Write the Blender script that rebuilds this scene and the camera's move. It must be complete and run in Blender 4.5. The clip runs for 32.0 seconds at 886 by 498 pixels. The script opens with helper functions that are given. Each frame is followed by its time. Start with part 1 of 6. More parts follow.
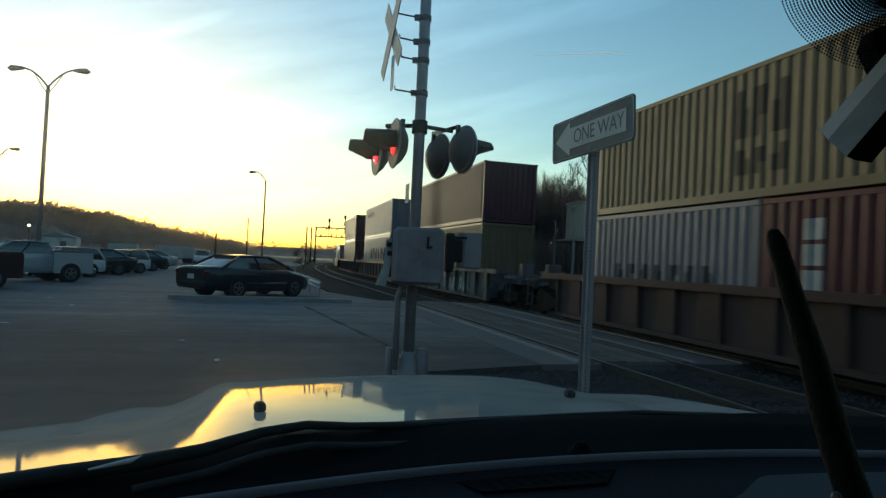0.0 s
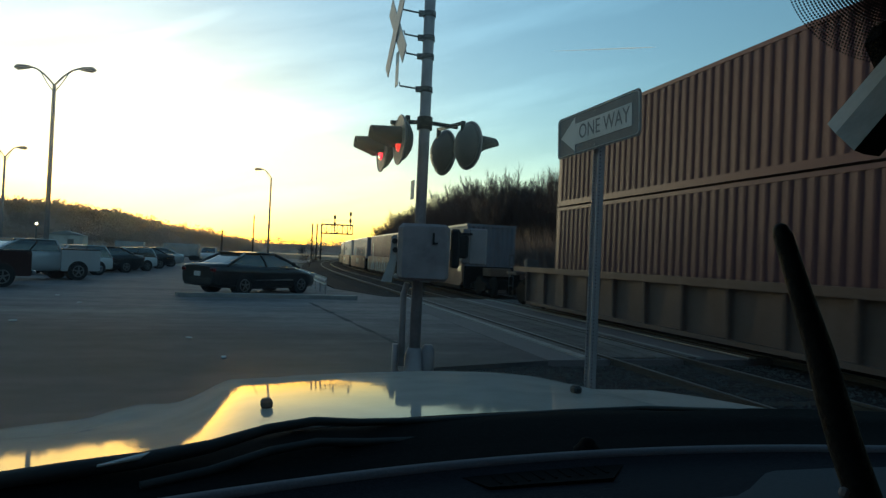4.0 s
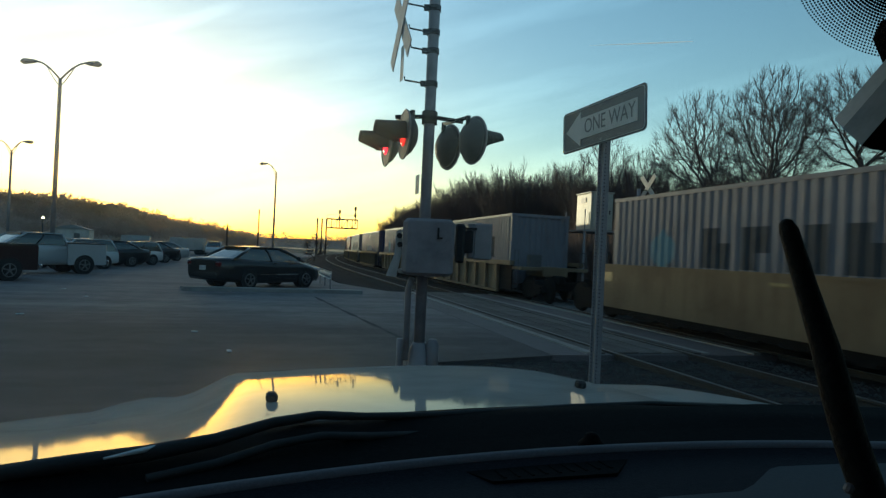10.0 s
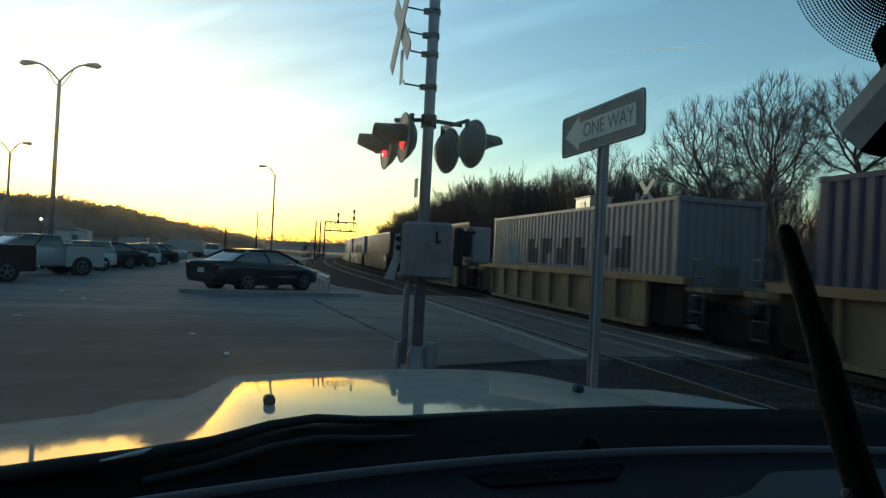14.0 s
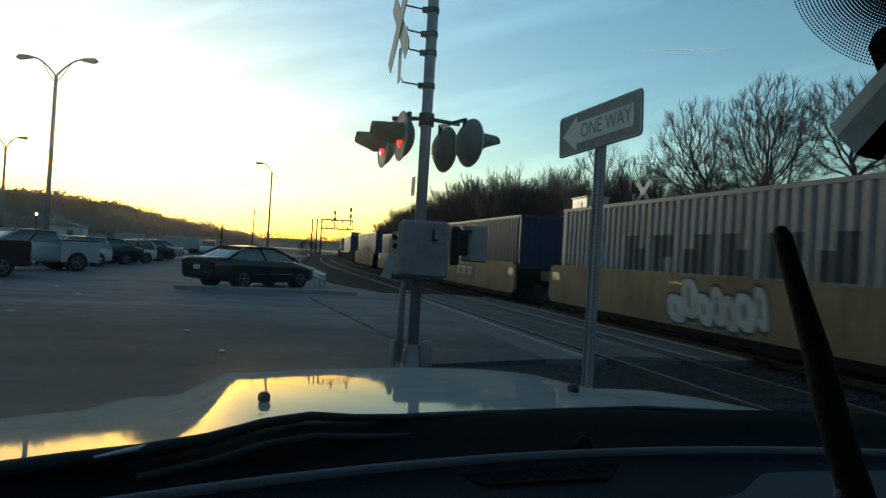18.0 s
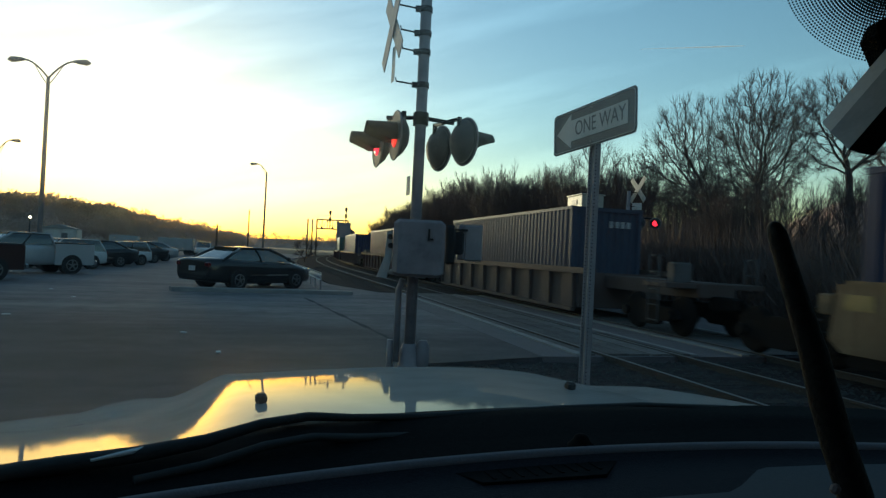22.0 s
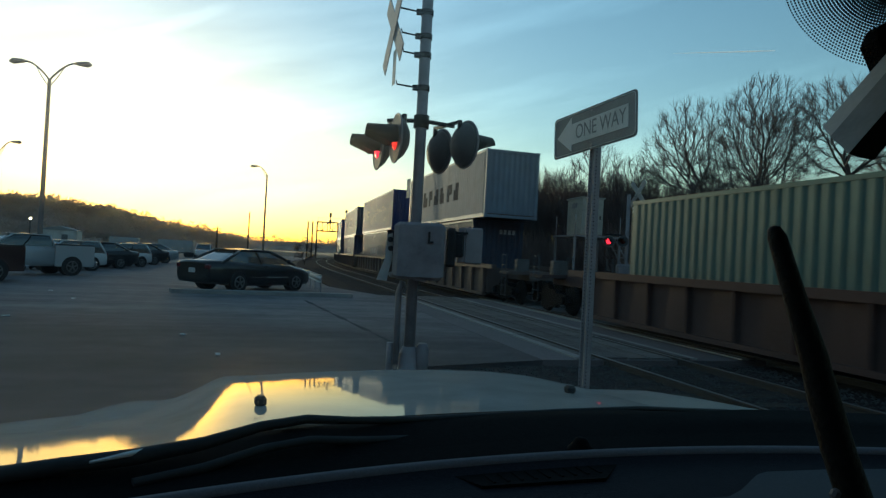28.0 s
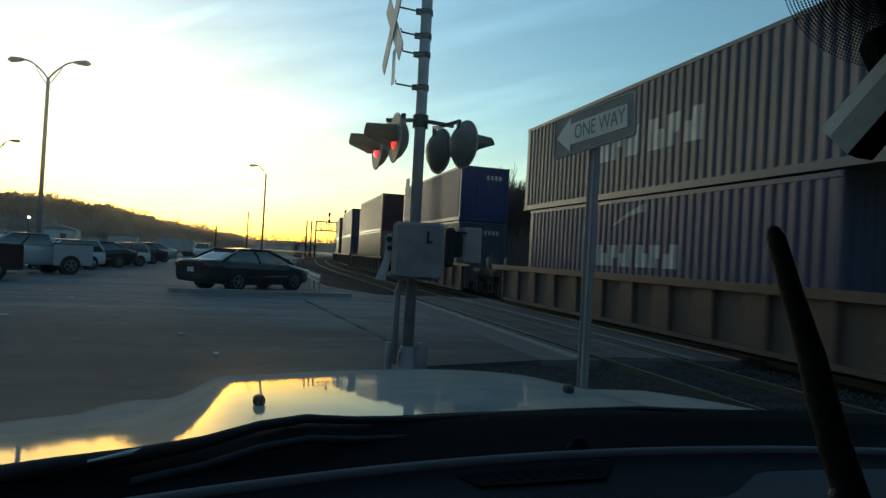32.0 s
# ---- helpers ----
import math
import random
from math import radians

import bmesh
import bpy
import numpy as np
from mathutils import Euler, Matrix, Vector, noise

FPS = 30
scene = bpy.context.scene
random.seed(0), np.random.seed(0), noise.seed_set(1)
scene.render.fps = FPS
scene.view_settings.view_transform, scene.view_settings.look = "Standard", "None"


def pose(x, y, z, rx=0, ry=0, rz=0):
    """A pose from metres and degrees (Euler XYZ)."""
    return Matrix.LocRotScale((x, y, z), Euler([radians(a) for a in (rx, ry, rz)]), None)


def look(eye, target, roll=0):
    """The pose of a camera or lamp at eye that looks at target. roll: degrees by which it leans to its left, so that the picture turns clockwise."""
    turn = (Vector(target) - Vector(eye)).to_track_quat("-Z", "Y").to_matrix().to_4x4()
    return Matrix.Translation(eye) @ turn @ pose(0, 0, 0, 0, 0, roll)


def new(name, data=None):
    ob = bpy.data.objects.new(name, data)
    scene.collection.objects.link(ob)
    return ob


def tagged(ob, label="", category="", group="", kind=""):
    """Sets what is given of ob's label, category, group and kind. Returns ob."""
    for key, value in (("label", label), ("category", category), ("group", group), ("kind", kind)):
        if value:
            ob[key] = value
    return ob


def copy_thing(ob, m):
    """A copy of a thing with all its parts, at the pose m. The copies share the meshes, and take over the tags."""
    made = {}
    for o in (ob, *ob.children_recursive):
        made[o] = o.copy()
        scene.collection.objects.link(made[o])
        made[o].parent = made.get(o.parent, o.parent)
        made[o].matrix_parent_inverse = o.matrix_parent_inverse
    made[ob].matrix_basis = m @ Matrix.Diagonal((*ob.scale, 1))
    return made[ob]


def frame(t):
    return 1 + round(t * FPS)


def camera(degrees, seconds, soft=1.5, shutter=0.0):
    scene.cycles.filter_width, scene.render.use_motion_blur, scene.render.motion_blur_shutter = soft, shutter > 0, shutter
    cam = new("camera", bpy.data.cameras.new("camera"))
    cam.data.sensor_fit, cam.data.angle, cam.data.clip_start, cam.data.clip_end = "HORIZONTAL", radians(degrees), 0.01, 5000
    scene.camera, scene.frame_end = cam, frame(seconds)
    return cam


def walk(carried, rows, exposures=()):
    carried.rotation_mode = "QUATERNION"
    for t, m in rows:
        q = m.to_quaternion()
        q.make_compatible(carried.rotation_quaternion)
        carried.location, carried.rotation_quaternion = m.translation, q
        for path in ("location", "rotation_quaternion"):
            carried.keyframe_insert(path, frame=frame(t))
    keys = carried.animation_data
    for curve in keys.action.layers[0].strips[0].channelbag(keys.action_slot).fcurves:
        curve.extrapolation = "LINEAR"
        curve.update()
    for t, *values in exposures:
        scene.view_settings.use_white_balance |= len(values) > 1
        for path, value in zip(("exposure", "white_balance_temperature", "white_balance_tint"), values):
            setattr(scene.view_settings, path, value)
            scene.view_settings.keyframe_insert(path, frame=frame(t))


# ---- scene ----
# ---- camera ----
EXPOSURE, KELVIN, TINT = 1.25, 5250, -11
EYE = (0.0, 0.0, 1.65)
cam = camera(69.75, 32.0, soft=1.3, shutter=0.3)

def gaze(pitch, lean, turn):
    a, b = radians(turn), radians(pitch)
    way = Vector((-math.sin(a) * math.cos(b), math.cos(a) * math.cos(b), math.sin(b)))
    return look(EYE, Vector(EYE) + way, lean)


# pitch up, lean, turn to the left, in degrees
walk(cam, [
    (0, gaze(1.2, 2.79, -0.09)), (0.5, gaze(1.14, 2.68, -0.05)), (1, gaze(1.04, 2.52, 0.05)), (1.5, gaze(0.99, 2.46, 0.12)), (2, gaze(0.98, 2.61, 0.21)), (2.5, gaze(0.95, 2.81, 0.28)),
    (3, gaze(0.93, 2.7, 0.3)), (3.5, gaze(0.9, 2.6, 0.33)), (5.5, gaze(0.59, 2.5, 0.53)), (6, gaze(0.53, 2.54, 0.55)), (6.5, gaze(0.52, 2.67, 0.52)), (7, gaze(0.5, 2.7, 0.53)),
    (7.5, gaze(0.48, 2.61, 0.54)), (8, gaze(0.47, 2.67, 0.61)), (8.5, gaze(0.47, 2.76, 0.7)), (9, gaze(0.45, 2.86, 0.72)), (9.5, gaze(0.38, 2.74, 0.73)), (10, gaze(0.35, 2.67, 0.79)),
    (10.5, gaze(0.36, 2.67, 0.81)), (11, gaze(0.36, 2.7, 0.82)), (11.5, gaze(0.35, 2.59, 0.82)), (12, gaze(0.4, 2.66, 0.81)), (12.5, gaze(0.45, 2.86, 0.79)), (13, gaze(0.53, 2.91, 0.74)),
    (13.5, gaze(0.6, 2.85, 0.71)), (14, gaze(0.66, 2.94, 0.67)), (14.5, gaze(0.77, 2.93, 0.64)), (16.5, gaze(0.71, 2.87, 0.6)), (17, gaze(0.67, 3.12, 0.67)), (17.5, gaze(0.63, 3.38, 0.56)),
    (18, gaze(0.57, 3.45, 0.35)), (18.5, gaze(0.52, 3.23, 0.2)), (19, gaze(0.47, 3.2, 0.11)), (19.5, gaze(0.46, 3.06, 0.04)), (20, gaze(0.47, 3.01, -0.01)), (20.5, gaze(0.5, 3.09, -0.03)),
    (21, gaze(0.51, 3.06, -0.07)), (21.5, gaze(0.5, 2.93, -0.08)), (22, gaze(0.5, 2.88, -0.04)), (22.5, gaze(0.51, 2.99, -0.04)), (23, gaze(0.51, 3.09, -0.04)), (23.5, gaze(0.53, 3.08, -0.05)),
    (24, gaze(0.56, 3.04, -0.03)), (24.5, gaze(0.59, 3.17, -0.0)), (25, gaze(0.61, 3.15, -0.06)), (25.5, gaze(0.65, 3.08, -0.03)), (27.5, gaze(0.76, 3.05, -0.02)), (28, gaze(0.76, 3.08, -0.02)),
    (28.5, gaze(0.73, 3.07, -0.01)), (29, gaze(0.73, 3.31, -0.03)), (29.5, gaze(0.77, 3.48, -0.12)), (30, gaze(0.76, 3.46, -0.21)), (30.5, gaze(0.76, 3.33, -0.2)), (31, gaze(0.75, 3.34, -0.18)),
    (31.5, gaze(0.74, 3.31, -0.17)), (32, gaze(0.74, 3.19, -0.12))],
    exposures=[(0.0, EXPOSURE, KELVIN, TINT), (32.0, EXPOSURE, KELVIN, TINT)])

# ---- light ----
SUN_AZ, SUN_EL = 27.5, 2.25          # degrees to the left of +y, and up
world = bpy.data.worlds.new("sky")
scene.world = world
world.use_nodes = True
wn, wl = world.node_tree.nodes, world.node_tree.links
wn.clear()
w_out = wn.new("ShaderNodeOutputWorld")
w_bg = wn.new("ShaderNodeBackground")
w_sky = wn.new("ShaderNodeTexSky")
w_sky.sky_type = "NISHITA"
w_sky.sun_disc = False
w_sky.sun_elevation = radians(SUN_EL)
w_sky.sun_rotation = radians(-SUN_AZ)
w_sky.air_density, w_sky.dust_density, w_sky.ozone_density = 1.0, 0.5, 1.6
w_bg.inputs["Strength"].default_value = 0.15


# thin cirrus: long streaks that rise to the right
w_dir = wn.new("ShaderNodeTexCoord")
w_map = wn.new("ShaderNodeMapping")
w_map.vector_type = "TEXTURE"
w_map.inputs["Rotation"].default_value = (0, radians(-14), radians(8))
w_map.inputs["Scale"].default_value = (0.55, 0.55, 0.075)
wl.new(w_dir.outputs["Generated"], w_map.inputs["Vector"])
w_noise = wn.new("ShaderNodeTexNoise")
w_noise.inputs["Scale"].default_value, w_noise.inputs["Detail"].default_value, w_noise.inputs["Roughness"].default_value = 1.0, 7, 0.58
wl.new(w_map.outputs[0], w_noise.inputs["Vector"])
w_rng = wn.new("ShaderNodeMapRange")
for k, v in enumerate((0.47, 0.75, 0.0, 1.0)):
    w_rng.inputs[k + 1].default_value = v
wl.new(w_noise.outputs[0], w_rng.inputs[0])
w_gain = wn.new("ShaderNodeMix")
w_gain.data_type = "RGBA"
w_gain.blend_type = "MULTIPLY"
w_bright = wn.new("ShaderNodeMix")
w_bright.data_type = "RGBA"


def sky_math(kind, a, b=None, c=None):
    """One sum of the sky's nodes; a, b and c are sockets or numbers."""
    m = wn.new("ShaderNodeMath")
    m.operation = kind
    for socket, v in zip(m.inputs, (a, b, c)):
        if isinstance(v, (int, float)):
            socket.default_value = v
        elif v is not None:
            wl.new(v, socket)
    return m.outputs[0]


def sky_step(value, low, high, first=0.0, last=1.0):
    r = wn.new("ShaderNodeMapRange")
    r.interpolation_type = "SMOOTHSTEP"
    wl.new(value, r.inputs[0])
    for k, v in enumerate((low, high, first, last)):
        r.inputs[k + 1].default_value = v
    return r.outputs[0]


def sky_dot(way):
    d = wn.new("ShaderNodeVectorMath")
    d.operation = "DOT_PRODUCT"
    wl.new(w_dir.outputs["Generated"], d.inputs[0])
    d.inputs[1].default_value = way
    return d.outputs["Value"]


def cirrus_streak(across, along, length, width, strength):
    """A long wisp: the normal of its line, the way along it, its length and half width, in radians."""
    run = sky_dot(along)
    wave = sky_math("MULTIPLY_ADD", w_noise.outputs[0], width * 1.6, -0.8 * width)
    off = sky_math("ABSOLUTE", sky_math("ADD", sky_dot(across), wave))
    body = sky_step(off, width * 0.15, width, 1.0, 0.0)
    ends = sky_math("MULTIPLY", sky_step(run, -0.12, 0.1), sky_step(run, length * 0.75, length * 1.03, 1.0, 0.0))
    return sky_math("MULTIPLY", sky_math("MULTIPLY", body, ends), strength)


WISPS = (((0.298, 0.426, -0.854), (0.792, 0.390, 0.470), 0.30, 0.016, 0.9), ((0.2235, 0.332, -0.916), (0.852, 0.390, 0.349), 0.17, 0.013, 0.8),
         ((0.178, 0.297, -0.938), (0.875, 0.388, 0.289), 0.11, 0.006, 0.7))
w_wisps = w_rng.outputs[0]
for wisp in WISPS:
    w_wisps = sky_math("MAXIMUM", w_wisps, cirrus_streak(*wisp))
wl.new(w_wisps, w_bright.inputs["Factor"])
wl.new(w_sky.outputs[0], w_bright.inputs[6])
w_gain.inputs["Factor"].default_value = 1.0
w_gain.inputs[7].default_value = (1.36, 1.33, 1.29, 1)
wl.new(w_sky.outputs[0], w_gain.inputs[6])
wl.new(w_gain.outputs[2], w_bright.inputs[7])
wl.new(w_bright.outputs[2], w_bg.inputs["Color"])
wl.new(w_bg.outputs[0], w_out.inputs["Surface"])
sun = new("sun", bpy.data.lights.new("sun", "SUN"))
sun.data.energy, sun.data.angle, sun.data.color = 1.9, radians(0.6), (1.0, 0.72, 0.42)
_a, _e = radians(SUN_AZ), radians(SUN_EL)
sun.matrix_world = look(Vector((-math.sin(_a), math.cos(_a), math.tan(_e))) * 50, (0, 0, 0))

# ---- materials ----
MATS = {}


def nodes_of(mat):
    return mat.node_tree.nodes, mat.node_tree.links


def surface(name, color, rough=0.6, metal=0.0, grain=0.0, grain_scale=20.0, stain=0.0, stain_scale=1.5, stain_color=None,
            bump=0.0, bump_scale=40.0, coat=0.0, vary=0.0, emit=None, emit_strength=0.0, spec=0.5, streak=0.0):
    """A principled material with fine grain, wide stains, vertical streaks, bump and a shift from object to object."""
    if name in MATS:
        return MATS[name]
    mat = bpy.data.materials.new(name)
    mat.use_nodes = True
    n, l = nodes_of(mat)
    b = n["Principled BSDF"]
    b.inputs["Roughness"].default_value, b.inputs["Metallic"].default_value = rough, metal
    b.inputs["Specular IOR Level"].default_value = spec
    b.inputs["Coat Weight"].default_value = coat
    b.inputs["Coat Roughness"].default_value = 0.04
    geo = n.new("ShaderNodeTexCoord")
    col = n.new("ShaderNodeRGB")
    col.outputs[0].default_value = (*color, 1)
    out = col.outputs[0]

    def mix(fac, a, second, kind="MIX"):
        m = n.new("ShaderNodeMix")
        m.data_type, m.blend_type = "RGBA", kind
        l.new(fac, m.inputs["Factor"])
        l.new(a, m.inputs[6])
        if isinstance(second, tuple):
            m.inputs[7].default_value = (*second, 1)
        else:
            l.new(second, m.inputs[7])
        return m.outputs[2]

    def noisy(scale, detail, lo, hi, top, stretch=None):
        src = geo.outputs["Object"]
        if stretch:
            mp = n.new("ShaderNodeMapping")
            mp.inputs["Scale"].default_value = stretch
            l.new(src, mp.inputs["Vector"])
            src = mp.outputs[0]
        t = n.new("ShaderNodeTexNoise")
        t.inputs["Scale"].default_value, t.inputs["Detail"].default_value = scale, detail
        l.new(src, t.inputs["Vector"])
        r = n.new("ShaderNodeMapRange")
        r.inputs[1].default_value, r.inputs[2].default_value, r.inputs[3].default_value, r.inputs[4].default_value = lo, hi, 0.0, top
        l.new(t.outputs[0], r.inputs[0])
        return r.outputs[0]

    dark = stain_color or tuple(c * 0.35 for c in color)
    if stain:
        out = mix(noisy(stain_scale, 6, 0.45, 0.72, stain), out, dark)
    if streak:
        out = mix(noisy(2.0, 4, 0.5, 0.7, streak, (1.0, 6.0, 0.25)), out, dark)
    if grain:
        out = mix(noisy(grain_scale, 3, 0.4, 0.7, grain), out, tuple(min(1, c * 1.9 + 0.01) for c in color))
    if vary:
        info = n.new("ShaderNodeObjectInfo")
        r = n.new("ShaderNodeMapRange")
        r.inputs[3].default_value, r.inputs[4].default_value = 1 - vary, 1 + vary
        l.new(info.outputs["Random"], r.inputs[0])
        h = n.new("ShaderNodeHueSaturation")
        l.new(r.outputs[0], h.inputs["Value"])
        l.new(out, h.inputs["Color"])
        out = h.outputs[0]
    l.new(out, b.inputs["Base Color"])
    if bump:
        t = n.new("ShaderNodeTexNoise")
        t.inputs["Scale"].default_value, t.inputs["Detail"].default_value = bump_scale, 4
        l.new(geo.outputs["Object"], t.inputs["Vector"])
        bp = n.new("ShaderNodeBump")
        bp.inputs["Strength"].default_value, bp.inputs["Distance"].default_value = bump, 0.02
        l.new(t.outputs[0], bp.inputs["Height"])
        l.new(bp.outputs[0], b.inputs["Normal"])
    if emit:
        b.inputs["Emission Color"].default_value = (*emit, 1)
        b.inputs["Emission Strength"].default_value = emit_strength
    MATS[name] = mat
    return mat


ASPHALT = surface("asphalt", (0.122, 0.110, 0.114), 0.82, spec=0.35, grain=0.4, grain_scale=60, stain=0.6, stain_scale=0.3, bump=0.35, bump_scale=60)


def darker_lane(mat, dark, y0, y1):
    """Multiplies the lane's asphalt darker before y0, fading into the lot by y1 with an uneven edge."""
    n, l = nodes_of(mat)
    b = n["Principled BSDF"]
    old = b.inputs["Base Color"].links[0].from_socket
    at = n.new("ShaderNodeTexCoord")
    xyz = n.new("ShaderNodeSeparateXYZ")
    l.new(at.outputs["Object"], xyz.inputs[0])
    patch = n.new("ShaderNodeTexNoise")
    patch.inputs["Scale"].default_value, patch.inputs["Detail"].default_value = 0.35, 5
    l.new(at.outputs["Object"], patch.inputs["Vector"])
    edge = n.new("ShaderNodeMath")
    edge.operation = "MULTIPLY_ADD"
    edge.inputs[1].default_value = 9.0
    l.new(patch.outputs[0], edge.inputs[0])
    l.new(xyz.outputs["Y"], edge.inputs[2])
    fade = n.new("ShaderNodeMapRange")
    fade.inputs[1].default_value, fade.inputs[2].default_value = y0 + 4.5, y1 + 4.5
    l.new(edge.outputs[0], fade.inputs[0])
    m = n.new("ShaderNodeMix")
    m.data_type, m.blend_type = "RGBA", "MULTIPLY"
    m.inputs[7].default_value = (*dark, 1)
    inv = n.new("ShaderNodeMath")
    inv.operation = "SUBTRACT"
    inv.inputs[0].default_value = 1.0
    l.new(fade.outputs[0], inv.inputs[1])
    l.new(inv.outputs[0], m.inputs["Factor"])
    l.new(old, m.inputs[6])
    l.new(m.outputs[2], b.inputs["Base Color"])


darker_lane(ASPHALT, (0.36, 0.365, 0.38), 11.5, 16.5)


def wheel_streaks(mat, turn, depth):
    """Long uneven streaks along the way of the traffic, and fine dark blotches."""
    n, l = nodes_of(mat)
    b = n["Principled BSDF"]
    out = b.inputs["Base Color"].links[0].from_socket
    at = n.new("ShaderNodeTexCoord")
    for size, lo, hi, low in (((0.035, 0.9, 1.0), 0.36, 0.66, 1.0 - depth), ((0.12, 3.2, 1.0), 0.4, 0.7, 1.0 - depth * 0.5), ((2.2, 2.6, 1.0), 0.3, 0.62, 0.82)):
        mp = n.new("ShaderNodeMapping")
        mp.vector_type = "POINT"
        spin = n.new("ShaderNodeMapping")
        spin.inputs["Rotation"].default_value = (0, 0, radians(-turn))
        l.new(at.outputs["Object"], spin.inputs["Vector"])
        l.new(spin.outputs[0], mp.inputs["Vector"])
        mp.inputs["Scale"].default_value = size
        t = n.new("ShaderNodeTexNoise")
        t.inputs["Scale"].default_value, t.inputs["Detail"].default_value = 1.0, 5
        l.new(mp.outputs[0], t.inputs["Vector"])
        r = n.new("ShaderNodeMapRange")
        r.inputs[1].default_value, r.inputs[2].default_value, r.inputs[3].default_value, r.inputs[4].default_value = lo, hi, low, 1.18
        l.new(t.outputs[0], r.inputs[0])
        h = n.new("ShaderNodeHueSaturation")
        l.new(r.outputs[0], h.inputs["Value"])
        l.new(out, h.inputs["Color"])
        out = h.outputs[0]
    l.new(out, b.inputs["Base Color"])


wheel_streaks(ASPHALT, 18.0, 0.16)
ROAD = surface("road_asphalt", (0.110, 0.098, 0.102), 0.8, spec=0.35, grain=0.35, grain_scale=60, stain=0.5, stain_scale=0.35, bump=0.3, bump_scale=60)
SOIL = surface("soil", (0.045, 0.04, 0.03), 0.95, grain=0.3, grain_scale=8, stain=0.6, stain_scale=0.15, bump=0.6, bump_scale=4)
BALLAST = surface("ballast", (0.019, 0.016, 0.0165), 0.97, spec=0.1, grain=0.5, grain_scale=25, stain=0.6, stain_scale=0.8, bump=1.0, bump_scale=22, vary=0.3)
STONE = surface("ballast_stone", (0.055, 0.054, 0.053), 0.97, spec=0.15, stain=0.4, stain_scale=5, vary=0.5)
CONCRETE = surface("concrete", (0.23, 0.225, 0.215), 0.85, grain=0.2, grain_scale=30, stain=0.5, stain_scale=2, bump=0.3)
RAIL = surface("rail_steel", (0.055, 0.05, 0.047), 0.85, 0.0, spec=0.15, stain=0.3, stain_scale=3)
RAILHEAD = surface("polished_rail_head", (0.10, 0.096, 0.092), 0.45, 0.1, stain=0.3, stain_scale=2)
RUST = surface("rusty_steel", (0.12, 0.07, 0.045), 0.8, 0.2, grain=0.3, stain=0.6, stain_scale=3)
TIE = surface("tie_wood", (0.035, 0.031, 0.027), 0.95, spec=0.1, grain=0.4, grain_scale=12, vary=0.3)
ALU = surface("galvanised_steel", (0.255, 0.24, 0.25), 0.6, 0.3, grain=0.15, grain_scale=12, stain=0.3, stain_scale=3)
SILVER = surface("aluminium_paint", (0.225, 0.208, 0.222), 0.6, 0.1, spec=0.3, grain=0.1, stain=0.5, stain_scale=4, streak=0.4)
SIGNWHITE = surface("sign_white", (0.55, 0.56, 0.55), 0.6, spec=0.2, stain=0.3, stain_scale=6)
SIGNBLACK = surface("sign_black", (0.135, 0.142, 0.15), 0.6, spec=0.3, stain=0.3, stain_scale=6)
BLACK = surface("black_paint", (0.015, 0.0155, 0.017), 0.65, spec=0.2, grain=0.2)
RUBBER = surface("black_rubber", (0.012, 0.012, 0.013), 0.7, grain=0.3, grain_scale=50)
REDLIT = surface("lit_red_lens", (0.5, 0.01, 0.01), 0.2, emit=(1.0, 0.012, 0.03), emit_strength=1.3)
REDDIM = surface("red_lens", (0.35, 0.01, 0.01), 0.15, emit=(1.0, 0.03, 0.02), emit_strength=0.5)
REDOFF = surface("unlit_red_lens", (0.06, 0.006, 0.006), 0.2)
BARK = surface("bark", (0.058, 0.045, 0.042), 0.95, grain=0.4, grain_scale=10, stain=0.5, stain_scale=2)
TWIG = surface("twig", (0.088, 0.069, 0.068), 0.95, spec=0.1, vary=0.25)
BRUSH = surface("brush", (0.20, 0.157, 0.142), 0.95, spec=0.1, grain=0.4, grain_scale=3, vary=0.35)
# base colour paler than bare woods: distance haze is put into it
HAZED_HILL = surface("hazed_wooded_hill", (0.38, 0.29, 0.25), 0.98, spec=0.0, grain=0.2, grain_scale=0.25, stain=0.5, stain_scale=0.05)


def see_through_twigs(mat, share):
    """Lets part of the light through, as a haze of bare twigs does."""
    n, l = nodes_of(mat)
    b = n["Principled BSDF"]
    thin = n.new("ShaderNodeBsdfTranslucent")
    l.new(b.inputs["Base Color"].links[0].from_socket, thin.inputs["Color"])
    m = n.new("ShaderNodeMixShader")
    m.inputs[0].default_value = share
    l.new(b.outputs[0], m.inputs[1])
    l.new(thin.outputs[0], m.inputs[2])
    l.new(m.outputs[0], n["Material Output"].inputs["Surface"])


# pale, low-contrast colour that carries the haze over the far trees
HAZED_HILLTREES = surface("hazed_hill_trees", (0.46, 0.37, 0.33), 0.98, spec=0.0, stain=0.4, stain_scale=0.08)
see_through_twigs(HAZED_HILLTREES, 0.5)
see_through_twigs(BRUSH, 0.35)


def car_paint(name, color, metal=0.3):
    return surface(name, color, 0.4, metal, spec=0.25, grain=0.06, grain_scale=200, stain=0.12, stain_scale=2, coat=0.6)


GLASS = surface("dark_car_glass", (0.012, 0.020, 0.019), 0.05, spec=1.0, coat=1.0)
GLASS.node_tree.nodes["Principled BSDF"].inputs["Alpha"].default_value = 0.88
TYRE = surface("tyre", (0.02, 0.02, 0.02), 0.85, grain=0.3)
RIM = surface("alloy_rim", (0.16, 0.16, 0.165), 0.5, 0.7)
CHROME = surface("chrome", (0.6, 0.6, 0.6), 0.12, 1.0)


